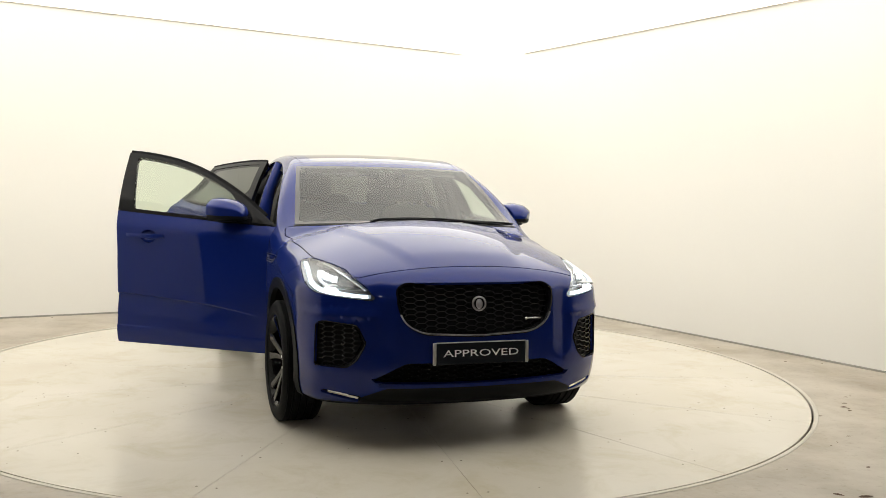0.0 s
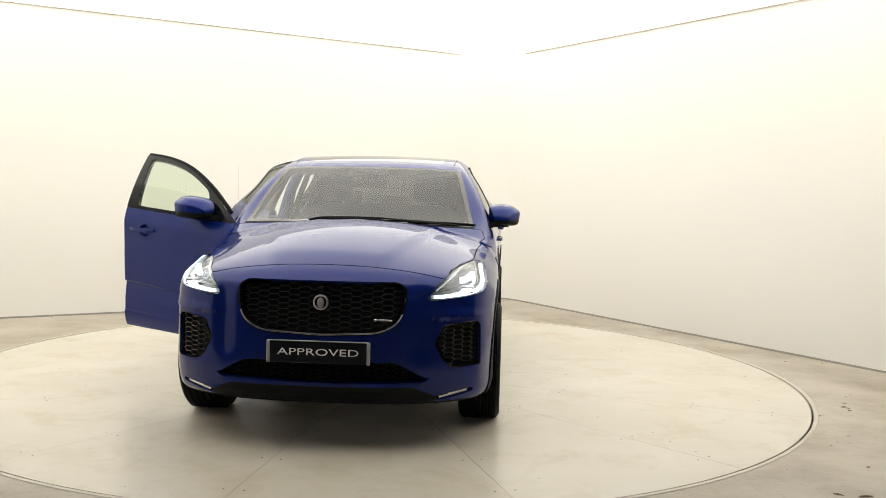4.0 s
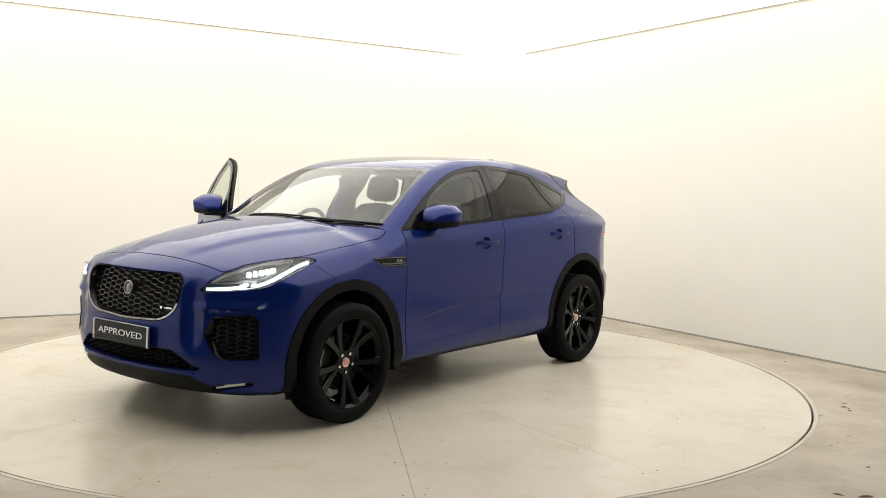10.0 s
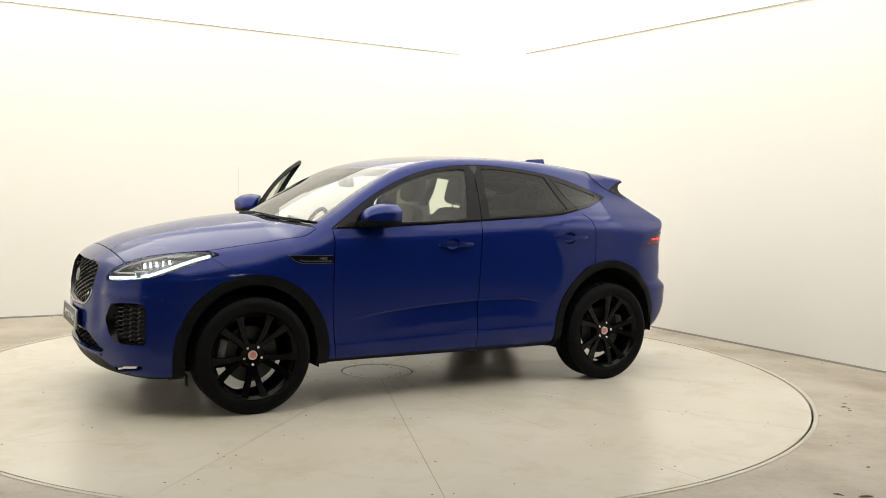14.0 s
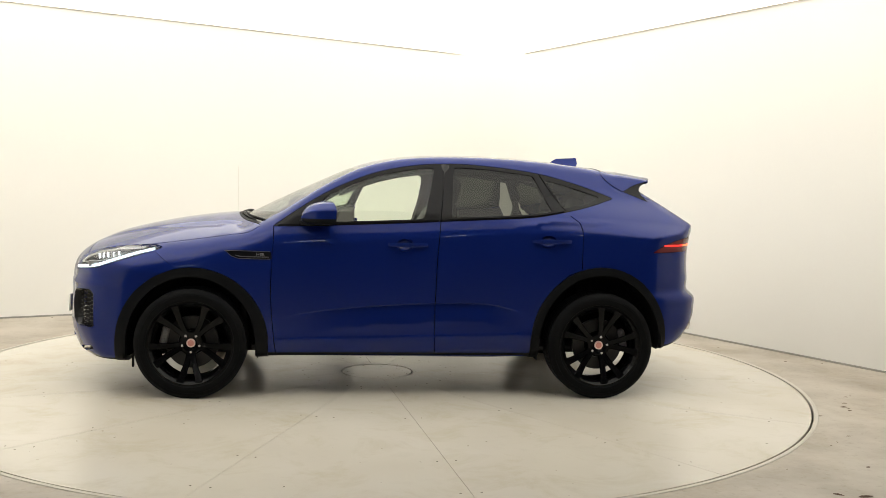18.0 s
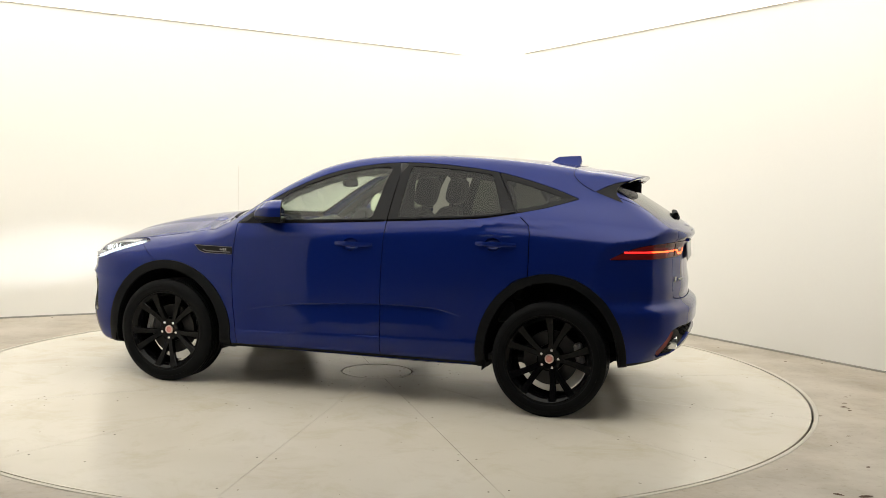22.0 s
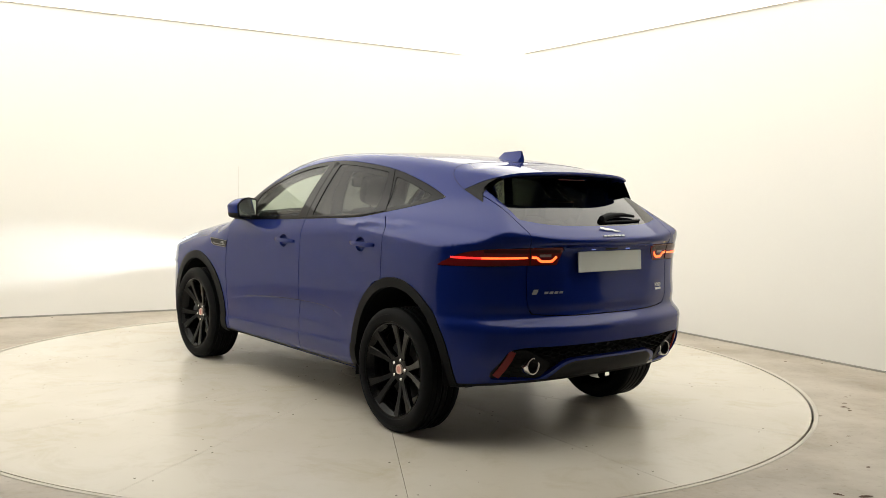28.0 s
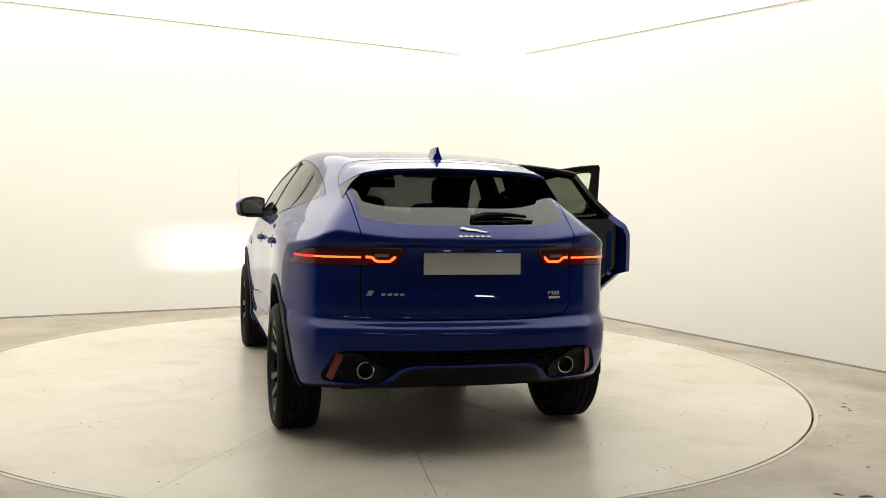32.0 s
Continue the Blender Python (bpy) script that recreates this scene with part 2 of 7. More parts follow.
along_l, along_r = (WEST - FAR).normalized(), (EAST - FAR).normalized()
corner = [FAR + along_r * BEND, FAR + along_l * BEND]
arc = []
for i in range(13):
    w = i / 12
    arc.append((1 - w) ** 2 * corner[0] + 2 * w * (1 - w) * (FAR * 0.8 + 0.1 * (corner[0] + corner[1])) + w * w * corner[1])
wall_run("wall_back", [EAST] + arc + [WEST], 0.0, ROOM_TOP + 0.32, "white painted wall with a rounded corner, brightly lit")
wall_run("wall_west", [WEST, JAMB_W], 0.0, ROOM_TOP + 0.32, "white painted side wall beside the opening")
wall_run("wall_east", [JAMB_E, EAST], 0.0, ROOM_TOP + 0.32, "white painted side wall beside the opening")
wall_run("wall_lintel", [JAMB_W, JAMB_E], 2.36, ROOM_TOP + 0.32, "white painted beam above the opening")


def shrunk(p, d):
    return p + (Vector((0, 0)) - p).normalized() * d


def ceiling_at(p):
    """Height of the stretch ceiling over a place in plan."""
    return ROOM_TOP + 0.0170 * (p - FAR).dot(along_r) + 0.0122 * (p - FAR).dot(along_l)


# the luminous ceiling, with a thin dark shadow gap along the walls
def slab(name, plan, z0, z1, material, label, category):
    bm = bmesh.new()
    lo = [bm.verts.new((*p, z0(p) if callable(z0) else z0)) for p in plan]
    hi = [bm.verts.new((*p, z0(p) + z1 if callable(z0) else z1)) for p in plan]
    bm.faces.new(lo)
    bm.faces.new(hi)
    for i in range(len(plan)):
        j = (i + 1) % len(plan)
        bm.faces.new((lo[i], lo[j], hi[j], hi[i]))
    bmesh.ops.recalc_face_normals(bm, faces=bm.faces[:])
    return thing(name, bm, material, label, category, kind="structure")


ring_plan = [EAST] + arc + [WEST, JAMB_W, JAMB_E]
slab("ceiling", [shrunk(p, 0.012) for p in ring_plan], ceiling_at, 0.03, LIGHT_SKIN, "white glowing stretch ceiling over the whole bay", "ceiling")
# edge profile of the ceiling, along both long walls
for k, (a, b) in enumerate(((arc[-1], WEST), (EAST, arc[0]))):
    bm = bmesh.new()
    d = (b - a).normalized()
    s = Vector((d.y, -d.x))
    inward = s if s.dot(-a) > 0 else -s
    bar = [a + inward * 0.002, b + inward * 0.002, b + inward * 0.016, a + inward * 0.016]
    lo = [bm.verts.new((*p, ceiling_at(p) - 0.007)) for p in bar]
    hi = [bm.verts.new((*p, ceiling_at(p) - 0.001)) for p in bar]
    bm.faces.new(lo)
    bm.faces.new(hi)
    for i in range(4):
        bm.faces.new((lo[i], lo[(i + 1) % 4], hi[(i + 1) % 4], hi[i]))
    bmesh.ops.recalc_face_normals(bm, faces=bm.faces[:])
    thing("trim", bm, shade("beige edge profile", (0.58, 0.52, 0.45), 0.7), "thin dark edge profile between wall and ceiling", "trim", kind="structure")

# baseboard joint along the walls: a narrow dirty grey line at the floor
base = [EAST] + arc + [WEST]
bm = bmesh.new()
rows = []
for i, p in enumerate(base):
    d = (base[min(i + 1, len(base) - 1)] - base[max(i - 1, 0)]).normalized()
    s = Vector((-d.y, d.x))
    rows.append([bm.verts.new((*(p + s * o), z)) for o, z in ((0.0, 0.0), (0.010, 0.0), (0.010, 0.014), (0.0, 0.016))])
for a, b in zip(rows, rows[1:]):
    for k in range(4):
        bm.faces.new((a[k], b[k], b[(k + 1) % 4], a[(k + 1) % 4]))
bmesh.ops.recalc_face_normals(bm, faces=bm.faces[:])
thing("baseboard", bm, shade("grey sealant", (0.30, 0.29, 0.26), 0.7, grain=0.4, scale=14), "grey sealant joint along the foot of the walls", "baseboard", kind="structure")

# panel joint in the back wall
joint_at = FAR + along_l * 3.30
inn = -LEFT_N
bm = rounded_box(0.003, 0.004, 0.62, 0, m=Matrix.Translation((joint_at.x + inn.x * 0.001, joint_at.y + inn.y * 0.001, 1.23)))
thing("wall_joint", bm, shade("hairline joint", (0.66, 0.64, 0.58), 0.8), "hairline vertical joint in the white wall", "trim", kind="structure")

# ---- floor of the bay and of the hall behind the camera ----
R_DECK, R_GAP, R_RING = 3.028, 3.043, 3.076
bm = bmesh.new()
N = 180
outer = [(14, -16), (14, 8), (-14, 8), (-14, -16)]
inner = [bm.verts.new((R_RING * math.cos(2 * math.pi * i / N), R_RING * math.sin(2 * math.pi * i / N), 0)) for i in range(N)]
mid = [bm.verts.new((6.0 * math.cos(2 * math.pi * i / N), 6.0 * math.sin(2 * math.pi * i / N), 0)) for i in range(N)]
far = [bm.verts.new((22.0 * math.cos(2 * math.pi * i / N), 22.0 * math.sin(2 * math.pi * i / N), 0)) for i in range(N)]
pit = [bm.verts.new((R_RING * math.cos(2 * math.pi * i / N), R_RING * math.sin(2 * math.pi * i / N), -0.12)) for i in range(N)]
hub = bm.verts.new((0, 0, -0.12))
for i in range(N):
    j = (i + 1) % N
    bm.faces.new((inner[i], inner[j], mid[j], mid[i]))
    bm.faces.new((mid[i], mid[j], far[j], far[i]))
    bm.faces.new((pit[i], pit[j], inner[j], inner[i]))
    bm.faces.new((hub, pit[j], pit[i]))
bmesh.ops.recalc_face_normals(bm, faces=bm.faces[:])
for f in bm.faces:
    f.smooth = False
thing("floor", bm, CONCRETE, "stained bare concrete floor round the turntable", "floor", kind="structure")
bm = lathe([(R_GAP + 0.004, -0.05), (R_GAP + 0.004, 0.001), (R_GAP + 0.007, 0.004), (R_RING - 0.004, 0.004), (R_RING, 0.0)], 180)
thing("turntable_frame", bm, METAL_EDGE, "painted steel ring set in the floor round the turntable", "turntable frame", kind="structure")

# hall behind the camera: grey, with a few strip lights
HALL_BOX = [Vector((9.5, -14.5)), Vector((9.5, 6.6)), Vector((-9.5, 6.6)), Vector((-9.5, -14.5))]
for k in range(4):
    a, b = HALL_BOX[k], HALL_BOX[(k + 1) % 4]
    w = wall_run("wall_hall", [a, b], 0.0, 5.2, "grey cladding of the hall outside the bay")
    w.data.materials[0] = HALL
slab("ceiling_hall", [p * 1.02 for p in HALL_BOX], 5.2, 5.3, HALL, "grey ceiling of the hall outside the bay", "ceiling")
for x, y, z in ((-5.2, -9.0, 3.3), (-3.2, -11.5, 3.3), (-0.8, -9.6, 3.3), (1.9, -11.5, 3.3), (3.6, -9.2, 3.3), (6.2, -10.6, 3.3)):
    lamp = thing("strip_light", rounded_box(0.75, 0.09, 0.06, 0.012, m=Matrix.Translation((x, y, z))), STRIP, "lit white strip light hung in the grey hall", "strip light", "strip lights in the hall")
    for d in (-0.3, 0.3):
        part("suspension_rod", tube([(x + d, y, z), (x + d, y, 5.22)], 0.006), SATIN_BLACK, lamp)

# ---- the turntable: fourteen deck panels about a round centre plate ----
turntable = tagged(new("turntable"), "cream painted round turntable with radial joints", "turntable")
SECTORS, FIRST = 14, 71.2
for k in range(SECTORS):
    a0, a1 = radians(FIRST + k * 360 / SECTORS), radians(FIRST + (k + 1) * 360 / SECTORS)
    bm = bmesh.new()
    lo_ring, n = [], 14
    rim = []
    for i in range(n + 1):
        a = a0 + (a1 - a0) * i / n
        rim.append((R_DECK * math.cos(a), R_DECK * math.sin(a)))
    nub = []
    for i in range(5):
        a = a1 + (a0 - a1) * i / 4
        nub.append((0.262 * math.cos(a), 0.262 * math.sin(a)))
    g = 0.0012
    mid_a = (a0 + a1) / 2
    shift = g / math.sin((a1 - a0) / 2)
    pts = [(x + shift * math.cos(mid_a), y + shift * math.sin(mid_a)) for x, y in rim + nub]
    deck = part("deck_panel", prism(pts, 0.04, Matrix.Translation((0, 0, -0.04))), DECK, turntable)
    deck.data.polygons.foreach_set("use_smooth", [False] * len(deck.data.polygons))
    # pairs of screw heads along the joint
    for r in (0.55, 1.42, 2.30, 2.80):
        for s in (-1, 1):
            a = a0 + s * 0.05 / r
            part("screw", lathe([(0.0, 0.001), (0.0045, 0.001), (0.006, 0.0)], 8, Matrix.Translation((r * math.cos(a), r * math.sin(a), 0.0))), SEAM, turntable)
part("centre_plate", lathe([(0.0, -0.001), (0.256, -0.001), (0.257, -0.03)], 64), DECK, turntable, "round centre plate")
part("deck_edge", lathe([(R_DECK + 0.002, -0.05), (R_DECK + 0.002, -0.003), (R_DECK + 0.0045, -0.003), (R_DECK + 0.0045, -0.05)], 180), DARK, turntable)
part("under_deck", lathe([(0.0, -0.05), (R_DECK - 0.02, -0.05), (R_DECK - 0.02, -0.06), (0.0, -0.06)], 90), DARK, turntable)
# ---- the car: x forward from the middle of the wheelbase, y to its left, z up from the ground ----
car = tagged(new("car"), "blue compact SUV with black wheels, both doors of one side open", "car")


def spline(xs, ys):
    """Natural cubic through the points, straight on beyond both ends."""
    x, y = np.array(xs, float), np.array(ys, float)
    if x[0] > x[-1]:
        x, y = x[::-1], y[::-1]
    n = len(x)
    h = np.diff(x)
    A = np.eye(n)
    r = np.zeros(n)
    for i in range(1, n - 1):
        A[i, i - 1:i + 2] = h[i - 1], 2 * (h[i - 1] + h[i]), h[i]
        r[i] = 6 * ((y[i + 1] - y[i]) / h[i] - (y[i] - y[i - 1]) / h[i - 1])
    m = np.linalg.solve(A, r)

    def at(q):
        q = np.asarray(q, float)
        k = np.clip(np.searchsorted(x, q) - 1, 0, n - 2)
        qc = np.clip(q, x[0], x[-1])
        a, b = x[k + 1] - qc, qc - x[k]
        v = (m[k] * a ** 3 + m[k + 1] * b ** 3) / (6 * h[k]) + (y[k] / h[k] - m[k] * h[k] / 6) * a + (y[k + 1] / h[k] - m[k + 1] * h[k] / 6) * b
        s0 = (y[1] - y[0]) / h[0] - h[0] * m[1] / 6
        s1 = (y[-1] - y[-2]) / h[-1] + h[-1] * m[-2] / 6
        return v + np.where(q < x[0], (q - x[0]) * s0, 0) + np.where(q > x[-1], (q - x[-1]) * s1, 0)
    return at


def steady(X, Y, q):
    """Monotone cubic through knots that differ from sample to sample: X, Y are lists of arrays."""
    n = len(X)
    h = [X[i + 1] - X[i] for i in range(n - 1)]
    d = [(Y[i + 1] - Y[i]) / h[i] for i in range(n - 1)]
    m = [d[0]]
    for i in range(1, n - 1):
        w1, w2 = 2 * h[i] + h[i - 1], h[i] + 2 * h[i - 1]
        same = d[i - 1] * d[i] > 0
        with np.errstate(divide="ignore", invalid="ignore"):
            hm = (w1 + w2) / (w1 / d[i - 1] + w2 / d[i])
        m.append(np.where(same, np.nan_to_num(hm), 0))
    m.append(d[-1])
    out = Y[0] + (q - X[0]) * m[0]
    for i in range(n - 1):
        t = np.clip((q - X[i]) / h[i], 0, 1)
        v = ((1 + 2 * t) * (1 - t) ** 2 * Y[i] + t * (1 - t) ** 2 * h[i] * m[i] + t * t * (3 - 2 * t) * Y[i + 1] + t * t * (t - 1) * h[i] * m[i + 1])
        out = np.where(q >= X[i], v, out)
    return np.where(q > X[-1], Y[-1] + (q - X[-1]) * m[-1], out)


# centre profile from the grille over bonnet, windscreen, roof and rear glass to the tail edge
TOP = spline([2.26, 2.18, 2.08, 1.95, 1.75, 1.55, 1.35, 1.20], [0.82, 0.905, 0.965, 1.015, 1.07, 1.112, 1.143, 1.160])
SCREEN_LINE = spline([1.10, 0.85, 0.60, 0.40, 0.28, 0.15, 0.0, -0.20, -0.42, -0.80, -1.20, -1.50, -1.80],
                     [1.145, 1.272, 1.392, 1.482, 1.530, 1.566, 1.594, 1.612, 1.618, 1.609, 1.577, 1.539, 1.495])
TAIL_LINE = spline([-1.40, -1.60, -1.80, -2.00, -2.12, -2.20], [1.585, 1.470, 1.355, 1.232, 1.150, 1.08])
CROWN = spline([2.2, 1.9, 1.5, 1.25, 1.1, 0.9, 0.6, 0.27, -0.3, -1.0, -1.6, -2.0, -2.2], [0.10, 0.11, 0.117, 0.110, 0.095, 0.105, 0.070, 0.042, 0.040, 0.045, 0.060, 0.06, 0.06])
# half widths at several heights along the car
W_SILL = spline([2.0, 1.3, 0.5, -0.5, -1.3, -2.0], [0.80, 0.84, 0.825, 0.825, 0.84, 0.78])
W_LOW = spline([2.0, 1.7, 1.3, 0.6, -0.4, -1.3, -1.7, -2.0], [0.885, 0.902, 0.910, 0.902, 0.905, 0.918, 0.910, 0.885])
W_MID = spline([2.0, 1.3, 0.7, 0.2, -0.4, -0.9, -1.3, -2.0], [0.882, 0.918, 0.910, 0.907, 0.909, 0.917, 0.930, 0.895])
W_SHOULDER = spline([2.0, 1.6, 1.2, 0.8, 0.2, -0.4, -0.9, -1.3, -1.7, -2.1], [0.82, 0.868, 0.895, 0.904, 0.907, 0.910, 0.917, 0.924, 0.905, 0.84])
W_BELT = spline([2.0, 1.6, 1.2, 0.8, 0.2, -0.4, -0.9, -1.3, -1.7, -2.1], [0.70, 0.78, 0.838, 0.868, 0.873, 0.879, 0.874, 0.842, 0.785, 0.72])
W_GLASS = spline([1.4, 0.9, 0.5, 0.0, -0.4, -0.9, -1.3, -1.46, -1.7, -2.1], [0.66, 0.74, 0.772, 0.786, 0.788, 0.762, 0.700, 0.664, 0.605, 0.52])
W_RAIL = spline([1.0, 0.5, 0.0, -0.4, -0.9, -1.3, -1.6, -2.1], [0.56, 0.635, 0.662, 0.664, 0.628, 0.560, 0.50, 0.42])
Z_SHOULDER = spline([2.0, 1.4, 0.8, 0.0, -0.8, -1.3, -2.1], [0.93, 0.965, 0.995, 1.035, 1.085, 1.085, 1.03])
Z_BELT = spline([2.0, 1.4, 0.8, 0.0, -0.6, -1.0, -1.4, -2.1], [1.04, 1.085, 1.115, 1.15, 1.18, 1.205, 1.205, 1.15])
# front and rear profiles in the middle of the car, and how the ends sweep back towards the sides
NOSE = spline([0.20, 0.26, 0.33, 0.40, 0.52, 0.65, 0.78, 0.88, 0.95, 1.02], [2.10, 2.175, 2.215, 2.235, 2.240, 2.235, 2.225, 2.200, 2.15, 2.06])
SWEEP_F = spline([0.0, 0.2, 0.4, 0.56, 0.68, 0.78, 0.85, 0.91], [0.0, 0.008, 0.033, 0.080, 0.140, 0.215, 0.305, 0.45])
REAR = spline([0.28, 0.36, 0.44, 0.54, 0.62, 0.675, 0.712, 0.76, 0.85, 0.95, 1.04, 1.10, 1.17], [-2.00, -2.075, -2.135, -2.168, -2.172, -2.160, -2.118, -2.112, -2.108, -2.105, -2.110, -2.120, -2.128])
SWEEP_R = spline([0.0, 0.2, 0.4, 0.57, 0.68, 0.76, 0.83, 0.90], [0.0, 0.006, 0.026, 0.068, 0.105, 0.155, 0.235, 0.40])
FLOOR_LINE = spline([2.2, 1.8, 0.9, -0.9, -1.8, -2.15], [0.225, 0.225, 0.262, 0.262, 0.33, 0.36])


# the door crease, which swells and dies away along the side, and the lower edge line
CREASE = spline([0.85, 0.75, 0.47, 0.12, -0.23, -0.47, -0.64, -0.71, -0.80], [0.515, 0.534, 0.579, 0.611, 0.629, 0.631, 0.618, 0.602, 0.580])
LOW_EDGE = spline([0.74, -0.24, -0.84], [0.381, 0.409, 0.427])


def crease_depth(x):
    return 0.0160 * step(0.80, 0.10, x) * (1 - step(-0.48, -0.80, x))


def width_at(x, z):
    o = np.zeros_like(x + z)
    zs = Z_SHOULDER(x)
    zb = Z_BELT(x)
    zl = LOW_EDGE(x)
    X = [o + 0.20, o + zl - 0.085, o + zl, o + zl + 0.012, o + 0.62, o + 0.80, zs + o, zb + o, o + 1.345, o + 1.535, o + 1.70]
    rail = W_RAIL(x)
    Y = [W_SILL(x) - 0.06 + o, W_LOW(x) - 0.012 + o, W_LOW(x) + 0.002 + o, W_LOW(x) - 0.003 + o, W_MID(x) - 0.001 + o, W_MID(x) + 0.004 + o,
         W_SHOULDER(x) + o, W_BELT(x) + o, W_GLASS(x) + o, rail + o, rail - 0.13 + o]
    # a sharp haunch line runs back from above the rear door handle
    haunch = 0.007 * np.maximum(0, 1 - np.abs(z - 1.176 + 0.16 * np.maximum(0, x + 0.98)) / 0.026) * step(-0.70, -0.92, x) * (1 - step(-1.30, -1.50, x))
    # under the crease the side steps in and flares out again
    d = CREASE(x) - z
    scallop = crease_depth(x) * np.clip(d / 0.006, 0, 1) * np.maximum(0, 1 - d / 0.125)
    return steady(X, Y, z) + haunch - scallop


def soft_max(a, b, k):
    h = np.maximum(k - np.abs(a - b), 0) / k
    return np.maximum(a, b) + h * h * k * 0.25


def step(a, b, x):
    t = np.clip((x - a) / (b - a), 0, 1)
    return t * t * (3 - 2 * t)


def top_at(x, y):
    """Height of bonnet, glass and roof over a place in plan."""
    y = np.abs(y)
    bonnet = TOP(x)
    upper = SCREEN_LINE(x)
    z = np.where(x > 0.6, soft_max(np.where(x > 0.9, np.minimum(bonnet, 1.163), bonnet * 0), upper, 0.02), upper)
    rear = TAIL_LINE(x)
    z = np.where(x < -0.9, -soft_max(-z, -rear, 0.05), z)
    z = z - CROWN(x) * (y / 0.75) ** 2.2
    # two raised folds run up the bonnet towards the pillars
    fold = 0.30 + (2.05 - x) * 0.27
    ridge = 0.010 * (1 - step(fold - 0.05, fold + 0.045, y)) * step(1.0, 1.15, x) * (1 - step(1.90, 2.10, x))
    return z + ridge


def nose_at(y, z):
    y = np.abs(y)
    # a hollow runs down beside the grille, a fold stands out over the side intakes
    hollow = 0.012 * np.exp(-((y - 0.525) / 0.060) ** 2) * step(0.44, 0.56, z) * (1 - step(0.84, 0.95, z))
    fold = 0.017 * np.maximum(0, 1 - np.where(z > 0.718, (z - 0.718) / 0.045, (0.718 - z) / 0.018)) * step(0.50, 0.62, y)
    return NOSE(z) - SWEEP_F(y) - hollow + fold


def rear_at(y, z):
    y = np.abs(y)
    # the number plate sits in a shallow hollow that narrows downwards
    edge = 0.36 - (1.08 - z) * 0.18
    hollow = 0.009 * (1 - step(edge - 0.05, edge + 0.06, y)) * step(0.78, 0.93, z) * (1 - step(1.050, 1.080, z))
    # the tailgate ends in a lip above the plate
    lip = 0.022 * step(1.080, 1.116, z) * (1 - 0.85 * step(0.46, 0.70, y))
    return REAR(z) + SWEEP_R(y) + hollow - lip


def body_field(x, y, z):
    """Negative inside the closed body."""
    y = np.abs(y)
    a = y - width_at(x, z)
    b = (z - top_at(x, y)) * np.where((x < 1.1) & (x > 0.25), 0.9, 1.0)
    c = x - nose_at(y, z)
    d = rear_at(y, z) - x
    k = 0.10 - 0.045 * step(1.0, 0.6, x)
    f = soft_max(a, b, k)
    f = soft_max(f, c, 0.07)
    f = soft_max(f, d, 0.045 - 0.027 * step(0.98, 1.10, z))
    return soft_max(f, FLOOR_LINE(x) - z, 0.05)


def slope(P, e=0.0015):
    g = np.empty_like(P)
    for i in range(3):
        d = np.zeros(3)
        d[i] = e
        g[:, i] = (body_field(*(P + d).T) - body_field(*(P - d).T)) / (2 * e)
    return g


